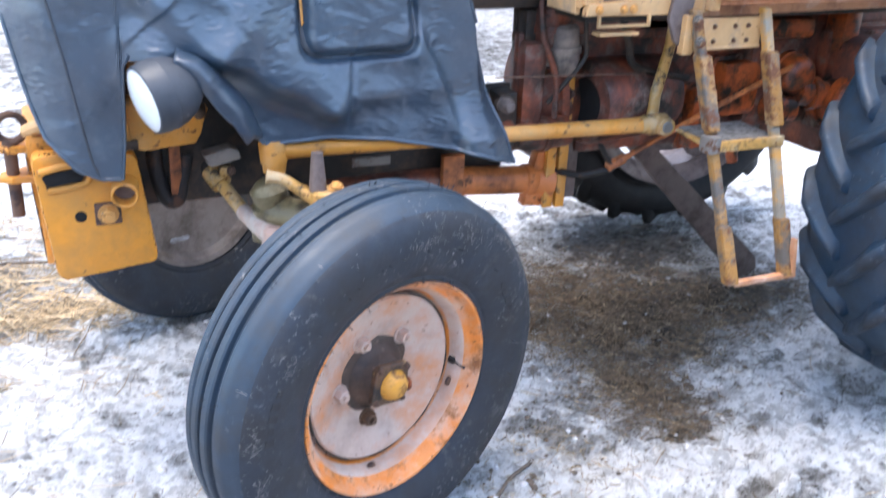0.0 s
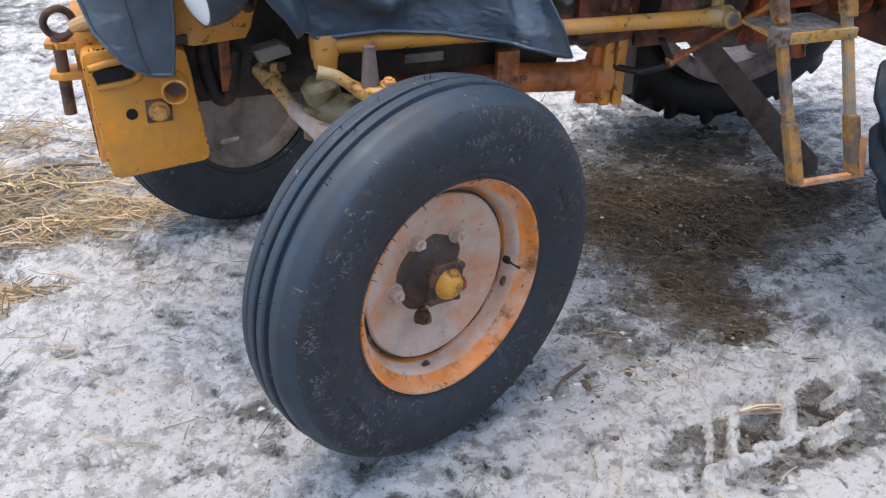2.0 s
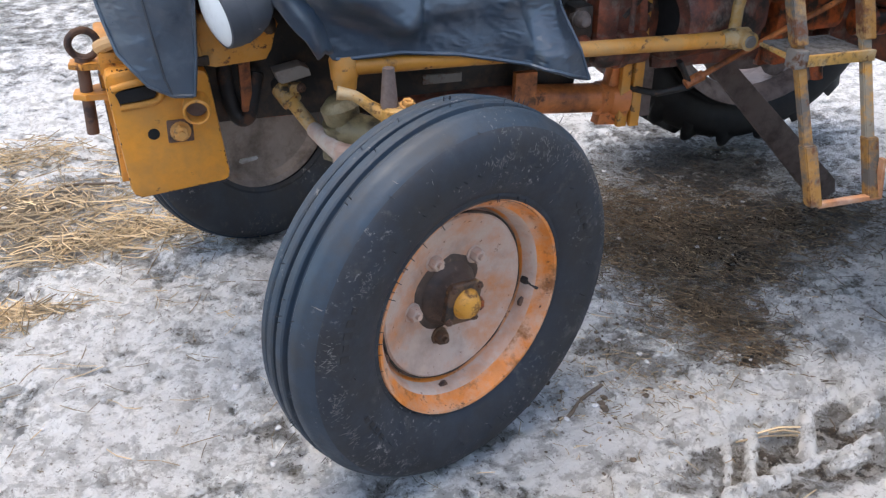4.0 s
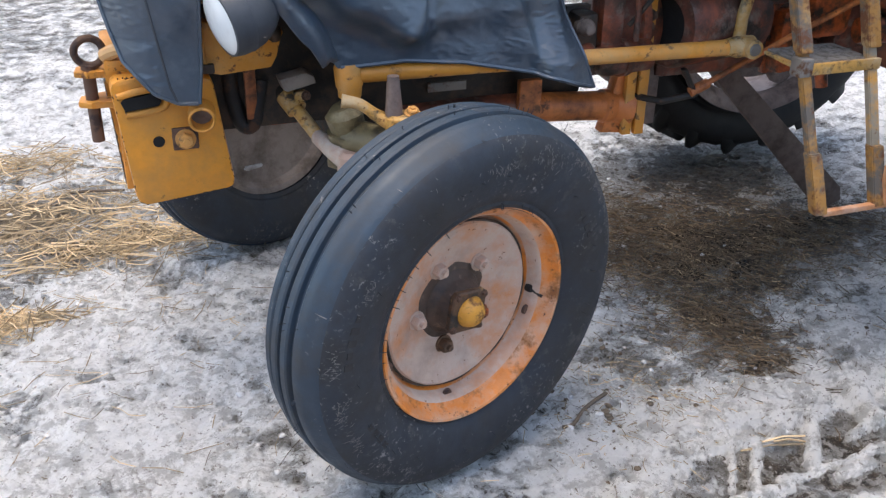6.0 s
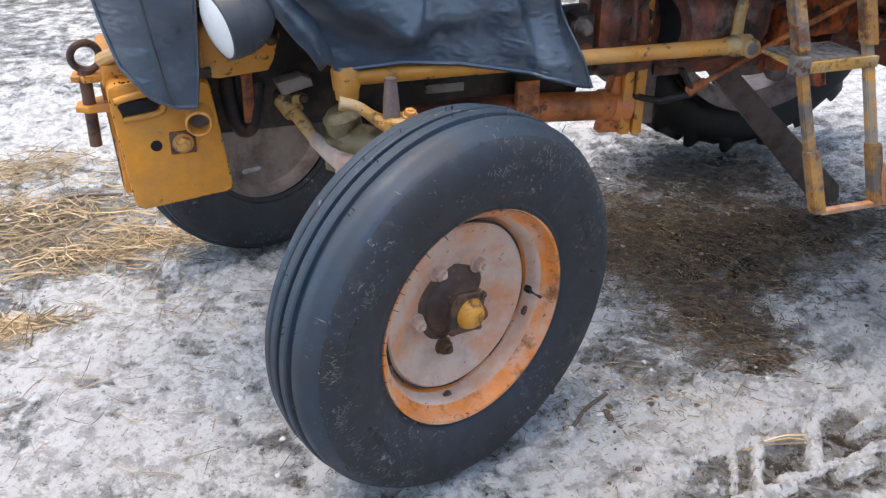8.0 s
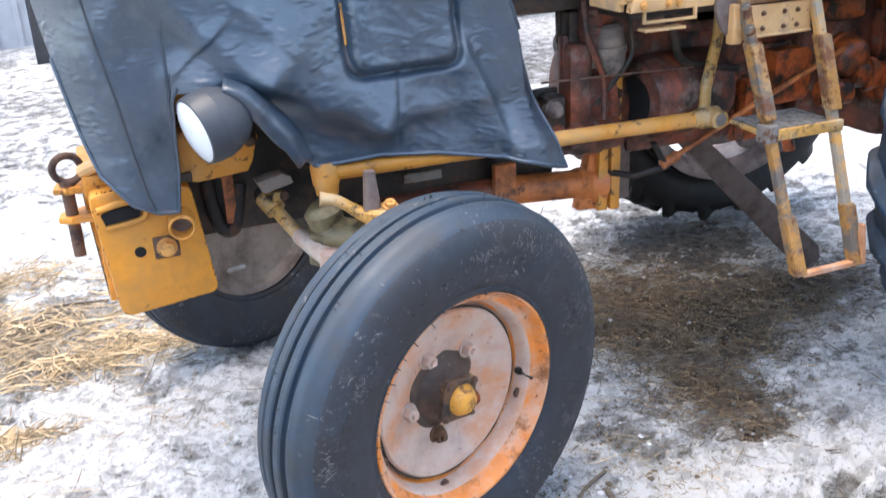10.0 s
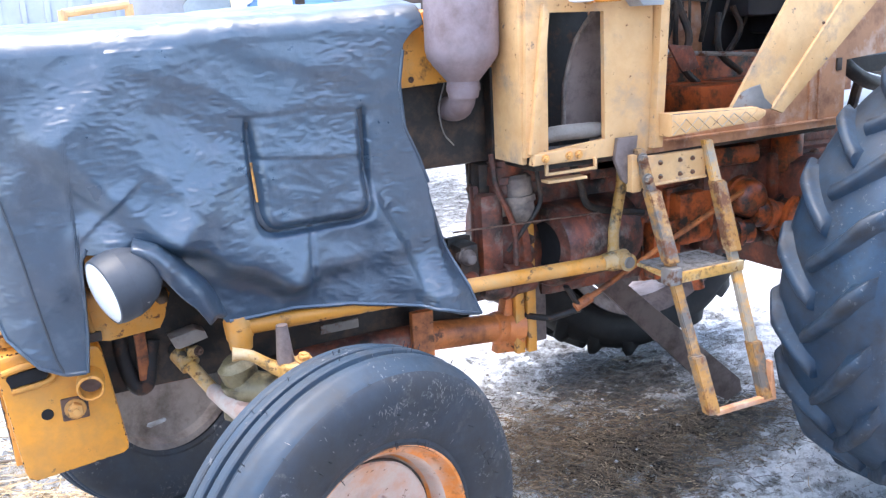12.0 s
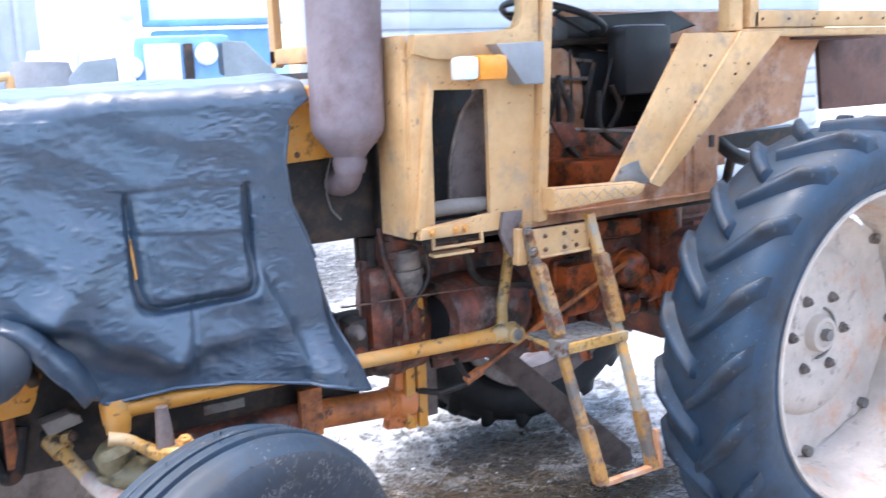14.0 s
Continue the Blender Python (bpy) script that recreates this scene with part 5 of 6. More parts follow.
box(bm, 2.0, 2.36, 0.80, 1.12, 1.46, 1.56, 0.035)
SEAT_PART = part("driver_seat", bm, SEAT, TRACTOR, "black vinyl driver seat")
for k in range(5):
    bm = fresh()
    box(bm, 2.02 + 0.065 * k, 2.075 + 0.065 * k, 0.795, 1.12, 1.545, 1.57, 0.012)
    part("seat_roll", bm, SEAT, SEAT_PART)
bm = fresh()
box(bm, 1.83, 2.07, 0.84, 0.95, 1.53, 1.79, 0.03)
part("seat_back", bm, SEAT, SEAT_PART)
bm = fresh()
box(bm, 2.04, 2.24, 0.84, 1.06, 1.18, 1.47, 0.02)
part("seat_base", bm, SEAT, SEAT_PART)
bm = fresh()
tube(bm, [(1.36, 1.03, 1.2), (1.52, 1.03, 1.52), (1.60, 1.03, 1.80)], 0.02, 12)
part("steering_column", bm, SEAT, TRACTOR, "black steering column")
bm = fresh()
hoop = axle((1.62, 1.0, 1.82), (0.3, 0, 0.95))
tube(bm, [hoop @ Vector((0.19 * math.cos(a), 0, 0.19 * math.sin(a))) for a in [2 * math.pi * k / 36 for k in range(37)]], 0.013, 10)
for a in (0.5, 2.6, 4.7):
    tube(bm, [hoop @ Vector((0, 0.02, 0)), hoop @ Vector((0.19 * math.cos(a), 0, 0.19 * math.sin(a)))], 0.009, 8)
part("steering_wheel", bm, SEAT, TRACTOR, "thin black steering wheel")
bm = fresh()
prism(bm, [(1.69, 1.745), (2.07, 1.675), (2.12, 1.75), (2.23, 1.76), (2.37, 1.79), (2.23, 1.85), (1.69, 1.828)], 1.0, 1.08, 0.01)
box(bm, 1.76, 2.16, 1.02, 1.10, 1.40, 1.70, 0.02)
part("instrument_console", bm, SEAT, TRACTOR, "black dashboard console with wiring")
bm = fresh()
prism(bm, [(1.40, 1.71), (1.66, 1.715), (1.71, 1.69), (1.745, 1.63), (1.755, 1.56), (1.765, 1.40), (1.40, 1.40)], 1.0, 1.015, 0.004)
part("inner_panel", bm, PINK, TRACTOR, "faded red-brown inner panel with a rounded corner")
bm = fresh()
prism(bm, [(1.284, 1.475), (1.377, 1.464), (1.411, 1.394), (1.34, 1.386)], 0.60, 0.612, 0.003)
part("red_plate", bm, REDBROWN, TRACTOR, "small dark red plate")
bm = fresh()
tube(bm, [(1.55, 0.84, 1.425), (1.92, 0.84, 1.395)], 0.008, 8)
part("console_edge", bm, STEEL, TRACTOR, "bare grey edge under the console")
bm = fresh()
box(bm, 1.42, 1.56, 1.02, 1.16, 1.50, 1.78, 0.025)
part("dash_box", bm, SEAT, TRACTOR, "black control box")
bm = fresh()
box(bm, 1.70, 1.90, 1.06, 1.16, 1.58, 1.80, 0.03)
part("dash_box", bm, SEAT, TRACTOR, "black control box")
for x0, x1, z, y in ((1.42, 1.60, 1.645, 1.0), (1.55, 1.78, 1.60, 0.98), (1.62, 1.82, 1.665, 1.02), (1.50, 1.66, 1.56, 0.97)):
    bm = fresh()
    tube(bm, [(x0, y, z), (x0 + 0.5 * (x1 - x0), y - 0.01, z + 0.006), (x1, y, z - 0.004)], 0.008, 8)
    part("control_rod", bm, STEEL, TRACTOR, "dull grey control rod in the cab")
rnd = random.Random(8)
for k in range(9):
    x, z = 1.42 + 0.055 * k, 1.38 + rnd.uniform(0, 0.12)
    bm = fresh()
    tube(bm, bow([(x, 0.93, z), (x + rnd.uniform(-0.03, 0.05), 0.90, z + 0.1), (x + rnd.uniform(-0.06, 0.08), 0.90, z + rnd.uniform(0.16, 0.28))]), rnd.uniform(0.005, 0.011), 7)
    part("cab_cable", bm, DARK, TRACTOR, "dark cable inside the cab")
bm = fresh()
tube(bm, [(1.35, 0.98, 1.73), (2.0, 0.96, 1.74)], 0.012, 8)
part("hand_rail", bm, DARK, TRACTOR, "black rail in the cab")
for pts, r in (([(1.45, 0.96, 1.60), (1.5, 0.955, 1.6), (1.62, 0.95, 1.58)], 0.02), ([(1.56, 0.9, 1.6), (1.6, 0.88, 1.48), (1.56, 0.86, 1.38), (1.64, 0.86, 1.3)], 0.014), ([(1.75, 0.9, 1.55), (1.72, 0.86, 1.42), (1.82, 0.86, 1.34)], 0.012)):
    bm = fresh()
    tube(bm, bow(pts), r, 8)
    part("control_lever", bm, DARK, TRACTOR, "black control lever")
bm = fresh()
tube(bm, [(1.10, 0.5, 1.34), (1.16, 0.5, 1.44), (1.19, 0.5, 1.46)], 0.01, 10)
tube(bm, [(1.10, 0.5, 1.455), (1.2, 0.5, 1.46)], 0.009, 10)
part("door_catch", bm, STEEL, TRACTOR, "grey steel door catch")


# worn paint; base and grey patches are also darkened for the ladder's shade
LADDER_PAINT = material("worn_ladder_paint", (0.34, 0.165, 0.04), 0.55, patches=(((0.42, 0.3, 0.17), 7, 0.28, 0.7, 0.1), ((0.12, 0.105, 0.09), 9, 0.46, 0.6, 0.05), ((0.14, 0.055, 0.025), 15, 0.4, 0.85, 0.04)), bump=(70, 0.3))
LADDER_BOLT = bolt_mesh("bolt_mesh_ladder", LADDER_PAINT)


# ladder: two stiles with plates, three treads
def lean(z):
    """The ladder's place (y) at a height: its foot stands further out."""
    return 0.12 + (z - 0.45) / (1.18 - 0.45) * 0.20


bm = fresh()
box(bm, 0.945, 1.20, 0.325, 0.343, 1.105, 1.19, 0.003)
box(bm, 0.932, 0.965, 0.318, 0.345, 1.095, 1.20, 0.003)
tube(bm, [(0.945, 0.325, 1.107), (1.2, 0.325, 1.11)], 0.005, 6)
TOP_PLATE = part("ladder_mount", bm, PALE, TRACTOR, "pinkish yellow bolted ladder plate")
for x in (1.035, 1.105, 1.15):
    for z in (1.128, 1.168):
        bolt_at(LADDER_BOLT, (x, 0.325, z), (0, -1, 0), TOP_PLATE, x * 9).scale = (0.42, 0.5, 0.42)
for x0, x1 in ((0.966, 1.062), (1.205, 1.262)):
    right = x0 > 1.1
    for z0, z1, w, d in (((1.215, 0.48, 0.016, 0.011)), (1.10, 0.90, 0.021, 0.018), (0.64, 0.475, 0.021, 0.016)):
        bm = fresh()
        pts = []
        for z in (z0, z1):
            t = (1.20 - z) / (1.20 - 0.45)
            pts.append(Vector((x0 + (x1 - x0) * t, lean(z), z)))
        a, b = pts
        for s, off in ((1, 0),):
            vs = []
            for p in (a, b):
                for dx, dy in ((-w, -d), (w, -d), (w, d), (-w, d)):
                    vs.append(bm.verts.new(p + Vector((dx, dy - (0.006 if d > 0.013 else 0), 0))))
            for f in ((0, 1, 2, 3), (7, 6, 5, 4), (0, 4, 5, 1), (1, 5, 6, 2), (2, 6, 7, 3), (3, 7, 4, 0)):
                bm.faces.new([vs[i] for i in f])
        bmesh.ops.bevel(bm, geom=bm.edges[:], offset=0.003, segments=2, affect="EDGES")
        name = "ladder_stile" if d < 0.013 else "stile_plate"
        ob = part(name, bm, LADDER_PAINT if not right or d > 0.013 else WORN, TRACTOR, "worn ochre ladder stile" if d < 0.013 else "")
for x, z in ((0.962, 1.19), (0.968, 1.135)):
    bolt_at(LADDER_BOLT, (x - 0.006, lean(z) - 0.02, z), (0, -1, 0), TOP_PLATE, z * 7).scale = (0.95, 0.95, 0.95)
bm = fresh()
prism(bm, [(0.99, 0.235), (1.01, 0.215), (1.245, 0.215), (1.25, 0.24), (1.24, 0.40), (1.01, 0.40)], 0.852, 0.862, 0.003, along="z")
box(bm, 1.01, 1.25, 0.212, 0.226, 0.842, 0.872, 0.003)
STEP = part("ladder_step", bm, WORN_PALE, TRACTOR, "worn pale ladder step with caked straw")
bm = fresh()
for k in range(60):
    p = Vector((random.uniform(1.02, 1.23), random.uniform(0.24, 0.38), 0.866 + random.uniform(0, 0.006)))
    a = random.uniform(0, math.pi)
    tube(bm, [p, p + Vector((0.03 * math.cos(a), 0.03 * math.sin(a), random.uniform(-0.003, 0.006)))], 0.0012, 4)
box(bm, 1.015, 1.238, 0.232, 0.395, 0.861, 0.869, 0.003)
part("caked_straw", bm, CAKED, STEP, "caked grey dirt and straw")
bm = fresh()
box(bm, 0.978, 1.02, 0.205, 0.25, 0.84, 0.89, 0.006)
part("step_clamp", bm, STEEL, STEP)
bm = fresh()
box(bm, 1.068, 1.285, 0.108, 0.128, 0.468, 0.484, 0.003)
prism(bm, [(1.272, 0.47), (1.288, 0.47), (1.268, 0.592), (1.258, 0.592)], 0.106, 0.126, 0.003)
part("bottom_rung", bm, PINK, TRACTOR, "rust-orange bottom rung")


# ================= the hood cover =================
def soft(d, w):
    return 1 / (1 + math.exp(max(-40, min(40, -d / w))))


HEM = [(-0.79, 1.45), (-0.765, 1.28), (-0.738, 1.12), (-0.715, 1.0), (-0.69, 0.915), (-0.63, 0.842), (-0.575, 0.812), (-0.527, 0.808), (-0.514, 0.90), (-0.508, 1.01), (-0.503, 1.105),
       (-0.47, 1.105), (-0.42, 1.112), (-0.36, 1.10), (-0.31, 1.06), (-0.26, 1.0), (-0.228, 0.955), (-0.21, 0.915), (-0.178, 0.868), (-0.135, 0.866), (0.0, 0.872), (0.16, 0.858), (0.42, 0.806), (0.54, 0.765)]
BACK = [(0.76, 0.541), (0.915, 0.492), (1.07, 0.447), (1.22, 0.396), (1.316, 0.356), (1.436, 0.347), (1.537, 0.365), (1.6, 0.42), (1.7, 0.44)]
SHOULDER, TOP = 1.565, 1.645


def fold(x, z):
    """How far the cover stands out (towards -y) at a place on its side."""
    d = 0.014 * wobble((x, 0, z), 2.2, 2.0)
    bent = x + 0.05 * wobble((x, 2, z), 5, 1)
    d -= 0.012 * abs(noise.noise(Vector((bent * 3.4 + z * 2.2, 3.3, z * 3.6 - x * 1.6))))
    d -= 0.0042 * abs(noise.noise(Vector((x * 8.0 - z * 4.0, 1.3, z * 10.0 + bent * 2.0))))
    zone = max(0.0, min(1.0, 0.35 + 2.2 * wobble((x, 1, z), 3.2, 8) + 0.5 * soft(1.2 - z, 0.08)))
    d -= zone * 0.0030 * abs(noise.noise(Vector((x * 17.0 + z * 6.0, 8.3, z * 30.0 + x * 7.0))))
    d -= zone * 0.0018 * abs(noise.noise(Vector((x * 38.0 - z * 14.0, 5.3, z * 52.0))))
    # folds: (start, end, height, width above, width below)
    for (ax, az), (bx, bz), h, up, down in (((-0.52, 1.36), (-0.29, 1.12), 0.048, 0.20, 0.045), ((-0.54, 1.433), (-0.434, 1.529), 0.002, 0.05, 0.05), ((-0.27, 1.10), (0.0, 0.965), 0.060, 0.11, 0.042),
                                            ((0.25, 1.12), (0.34, 0.90), 0.026, 0.022, 0.06), ((0.062, 1.046), (0.055, 0.97), -0.009, 0.008, 0.008), ((-0.07, 1.396), (0.22, 1.392), 0.005, 0.04, 0.006),
                                            ((-0.05, 1.29), (0.20, 1.263), 0.006, 0.04, 0.006), ((-0.70, 1.2), (-0.58, 1.05), 0.012, 0.05, 0.04), ((-0.57, 1.42), (-0.615, 1.25), 0.005, 0.025, 0.03),
                                            ((-0.482, 1.163), (-0.40, 1.232), 0.008, 0.025, 0.008), ((0.0, 0.95), (0.13, 0.985), 0.014, 0.05, 0.03), ((-0.30, 1.52), (-0.10, 1.44), 0.008, 0.06, 0.02),
                                            ((0.02, 1.52), (0.26, 1.46), 0.007, 0.05, 0.02), ((-0.28, 1.26), (-0.16, 1.15), 0.012, 0.07, 0.025), ((0.13, 0.985), (0.29, 0.985), 0.012, 0.05, 0.03),
                                            ((-0.26, 1.40), (-0.07, 1.30), -0.010, 0.05, 0.03), ((-0.52, 1.30), (-0.44, 1.22), 0.009, 0.04, 0.015)):
        n = math.hypot(bx - ax, bz - az)
        t = ((x - ax) * (bx - ax) + (z - az) * (bz - az)) / n ** 2
        s = ((bx - ax) * (z - az) - (bz - az) * (x - ax)) / n + 0.012 * wobble((x, 4, z), 9, 2)
        past = max(0.0, -t, t - 1.0) * n / 0.06
        d += h * math.exp(-(s / (up if s > 0 else down)) ** 2 - past ** 2)
    # the vent flap stands a little proud inside its slit
    u = (x - 0.083) / 0.146
    v = (z - 1.235) / 0.14
    e = (abs(u) ** 7 + max(0.0, -v) ** 7) ** (1 / 7)
    if v < 1.15:
        fade = max(0.0, min(1.0, (1.1 - v) / 0.9))
        d += 0.018 * max(0.0, min(1.0, (1.0 - e) * 7)) * fade - 0.022 * math.exp(-((e - 1.06) / 0.07) ** 2) * min(1.0, fade * 4)
    d += 0.07 * math.exp(-((x + 0.42) / 0.085) ** 2 - ((z - 1.10) / (0.09 if z > 1.10 else 0.055)) ** 2)
    d += 0.055 * soft(x - 0.375, 0.008) * max(0.0, min(1.0, (0.95 - z) / 0.1))
    # the lower rear edge turns in towards the engine
    wide = 0.075 * max(0.0, min(1.0, (1.16 - z) / 0.35))
    d -= 0.045 * max(0.0, 1.0 - (along(BACK, z) - x) / max(wide, 0.001)) ** 1.3 if wide > 0 else 0.0
    d += 0.03 * max(0.0, (0.97 - z) / 0.17) * (0.35 + 0.65 * max(0, min(1, (x + 0.08) / 0.2)))
    return d


def hood_cover():
    bm = fresh()
    columns, rows, over = 300, 170, 26
    grid = []
    for i in range(columns + 1):
        c = i / columns
        if c < 0.62:
            base = -0.79 + (0.69) * (c / 0.62)
            q = None
        else:
            q = (c - 0.62) / 0.38
            base = -0.1 + q * 0.64
        low = along(HEM, base)
        col = []
        for j in range(rows + 1):
            z = low + (SHOULDER - low) * j / rows
            x = base if q is None else -0.1 + q * (along(BACK, z) + 0.1)
            nose = max(0.0, -0.60 - x) / 0.19
            y = 0.545 + 0.22 * nose ** 2.2 - fold(x, z)
            col.append(bm.verts.new((x, y, z)))
        for j in range(1, over + 1):
            t = j / over
            x = base if q is None else -0.1 + q * (along(BACK, 1.62) + 0.1)
            nose = max(0.0, -0.60 - x) / 0.19
            edge = 0.545 + 0.22 * nose ** 2.2
            if t < 0.45:
                a = math.pi / 2 * t / 0.45
                y, z = edge + 0.075 * (1 - math.cos(a)), SHOULDER + (TOP - 0.015 - SHOULDER) * math.sin(a)
            else:
                k = (t - 0.45) / 0.55
                y, z = edge + 0.075 + (1.15 - edge - 0.075) * k, TOP - 0.015 + 0.02 * math.sin(math.pi * k)
            z -= 0.05 * nose ** 2 - 0.006 * wobble((x, y, 0), 6, 3) - 0.003 * wobble((x, y, 0), 20, 5)
            z += 0.02 * (x - 0.0)
            y -= fold(x, SHOULDER) * (1 - t) ** 3
            col.append(bm.verts.new((x, y, z)))
        for z in (1.4, 1.1):
            col.append(bm.verts.new((col[rows + over].co.x, 1.17, z)))
        grid.append(col)
    for a, b in zip(grid, grid[1:]):
        for k in range(len(a) - 1):
            bm.faces.new((a[k], b[k], b[k + 1], a[k + 1]))
    me = mesh_of("hood_cover", bm, VINYL, 80)
    ob = new("hood_cover", me)
    thick = ob.modifiers.new("thickness", "SOLIDIFY")
    thick.thickness, thick.offset = 0.007, -1
    return ob


COVER = tagged(hood_cover(), "draped blue-black quilted vinyl cover over the tractor hood", "cover")


def on_cover(x, z, out=0.0):
    nose = max(0.0, -0.60 - x) / 0.19
    return Vector((x, 0.545 + 0.22 * nose ** 2.2 - fold(x, z) - out, z))


bm = fresh()
tube(bm, [on_cover(along([(0.82, -0.578), (0.86, -0.592), (1.01, -0.616), (1.114, -0.631), (1.24, -0.654), (1.5, -0.69)], z), z, 0.001) for z in [0.815 + 0.014 * k for k in range(48)]], 0.0032, 6)
part("cover_seam", bm, LAMP_SHELL, COVER, "dark sewn seam")
slit = [(p.x, p.z) for p in bow([(-0.072, 0, 1.378), (-0.070, 0, 1.257), (-0.066, 0, 1.165), (-0.056, 0, 1.118), (-0.018, 0, 1.092), (0.08, 0, 1.089), (0.19, 0, 1.092), (0.228, 0, 1.115), (0.240, 0, 1.158), (0.233, 0, 1.25), (0.226, 0, 1.382)], 5)]
# dark tube added to paint the darkness of the slit's recessed groove
bm = fresh()
tube(bm, [on_cover(x, z, -0.011) for x, z in slit], 0.016, 10, flat=0.7)
part("slit_groove", bm, LAMP_SHELL, COVER, "dark tube standing in for the vent slit's groove")
bm = fresh()
tube(bm, [on_cover(x, z, 0.004) for x, z in ((-0.069, 1.27), (-0.068, 1.22), (-0.066, 1.17))], 0.005, 6, flat=0.4)
part("slit_gap", bm, YELLOW, COVER, "ochre paint showing through the slit")
bm = fresh()
tube(bm, [on_cover(x, along(HEM, x) + 0.003, 0.0) for x in [-0.75 + 0.01 * k for k in range(23)]], 0.0055, 6)
tube(bm, [Vector((x, 0.545 - fold(x, along(HEM, x)), along(HEM, x) + 0.003)) for x in [-0.17 + 0.012 * k for k in range(59)]], 0.0055, 6)
tube(bm, [Vector((along(BACK, z), 0.545 - fold(along(BACK, z), z), z)) for z in [0.766 + 0.012 * k for k in range(64)]], 0.005, 6)
tube(bm, [Vector((x, 0.545 - fold(x, z), z)) for x, z in ((-0.527, 0.81), (-0.514, 0.90), (-0.508, 1.01), (-0.505, 1.09), (-0.49, 1.12))], 0.005, 6)
part("cover_hem", bm, VINYL, COVER, "rolled hem of the cover")

# the radiator behind the open nose of the cover
bm = fresh()
box(bm, -0.66, -0.60, 0.76, 1.12, 0.92, 1.50, 0.01)
RADIATOR = part("radiator", bm, DARK, TRACTOR, "black radiator behind the cover")
for k in range(11):
    bm = fresh()
    box(bm, -0.668, -0.66, 0.775, 1.105, 0.95 + 0.049 * k, 0.965 + 0.049 * k, 0.003)
    part("grille_bar", bm, DARK, RADIATOR)

# the loose tongue that hangs beside the headlight
bm = fresh()
tongue = [[(-0.40, 0.445, 1.098), (-0.36, 0.435, 1.072), (-0.315, 0.435, 1.005), (-0.265, 0.445, 0.945), (-0.235, 0.465, 0.90)],
          [(-0.40, 0.435, 1.120), (-0.35, 0.425, 1.096), (-0.30, 0.43, 1.03), (-0.25, 0.445, 0.97), (-0.222, 0.47, 0.905)],
          [(-0.395, 0.455, 1.130), (-0.335, 0.455, 1.106), (-0.285, 0.46, 1.05), (-0.232, 0.478, 0.985), (-0.20, 0.50, 0.90)],
          [(-0.38, 0.51, 1.138), (-0.325, 0.51, 1.108), (-0.27, 0.515, 1.05), (-0.215, 0.525, 0.98), (-0.18, 0.535, 0.89)]]
lines = [bow(t, 6) for t in tongue]
sheet = [bow([l[k] for l in lines], 6) for k in range(len(lines[0]))]
vs = [[bm.verts.new(p + Vector((0, 0.006 * wobble(p, 22, 1), 0.006 * wobble(p, 30, 5)))) for p in row] for row in sheet]
for a, b in zip(vs, vs[1:]):
    for k in range(len(a) - 1):
        bm.faces.new((a[k], b[k], b[k + 1], a[k + 1]))
flap = part("cover_flap", bm, VINYL, COVER, "loose folded tongue of the cover", smooth=60)
mod = flap.modifiers.new("thickness", "SOLIDIFY")
mod.thickness, mod.offset = 0.006, 0


# ================= the ground =================
def spread(low, high, step, far):
    """Places with an even step from low to high, then ever wider out to far."""
    out = [low + step * k for k in range(int((high - low) / step) + 1)]
    for sign in (1, -1):
        gap = step
        while abs(out[-1] if sign > 0 else out[0]) < far:
            gap *= 1.06
            if sign > 0:
                out.append(out[-1] + gap)
            else:
                out.insert(0, out[0] - gap)
    return out


def blob(x, y, cx, cy, rx, ry):
    return math.exp(-(((x - cx) / rx) ** 2 + ((y - cy) / ry) ** 2))


# raised walls of snow round the lug marks of a tyre: (start, end, half width, height)
SNOW_WALLS = [((0.90, 0.065), (1.045, -0.055), 0.022, 0.035), ((0.69, -0.045), (0.94, -0.09), 0.017, 0.028), ((1.10, 0.075), (1.20, -0.01), 0.028, 0.035), ((0.972, -0.11), (0.86, -0.255), 0.015, 0.028),
              ((1.17, -0.03), (1.11, -0.19), 0.022, 0.032), ((1.11, -0.19), (1.02, -0.205), 0.010, 0.018), ((0.731, -0.285), (1.06, -0.277), 0.008, 0.014), ((0.565, -0.326), (0.73, -0.328), 0.012, 0.02),
              ((0.754, -0.158), (0.643, -0.309), 0.010, 0.018), ((0.683, -0.146), (0.596, -0.282), 0.006, 0.012), ((0.62, -0.13), (0.80, -0.16), 0.010, 0.016), ((0.80, -0.16), (0.875, -0.105), 0.010, 0.018),
              ((0.255, -0.315), (0.329, -0.188), 0.015, 0.028), ((0.329, -0.188), (0.385, -0.23), 0.014, 0.026), ((0.385, -0.23), (0.322, -0.334), 0.013, 0.024), ((0.90, -0.315), (0.985, -0.318), 0.014, 0.02),
              ((0.42, -0.275), (0.47, -0.33), 0.008, 0.012), ((0.04, -0.18), (0.24, -0.245), 0.03, 0.022), ((-0.02, -0.245), (0.2, -0.34), 0.02, 0.02)]


def snow_walls(x, y):
    """The share and the height of the raised snow at a place."""
    share = high = 0.0
    if not (-0.15 < x < 1.32 and -0.45 < y < 0.16):
        return share, high
    rag = 0.010 * wobble((x, y, 0), 30, 3) + 0.007 * wobble((x, y, 0), 75, 5)
    for (ax, ay), (bx, by), w, h in SNOW_WALLS:
        n2 = (bx - ax) ** 2 + (by - ay) ** 2
        t = max(0.0, min(1.0, ((x - ax) * (bx - ax) + (y - ay) * (by - ay)) / n2))
        d = math.hypot(x - ax - t * (bx - ax), y - ay - t * (by - ay)) + rag * min(1.0, w / 0.012)
        k = max(0.0, min(1.0, (w * 1.6 - d) / (w * 0.7)))
        share, high = max(share, k), max(high, h * k)
    return share, high


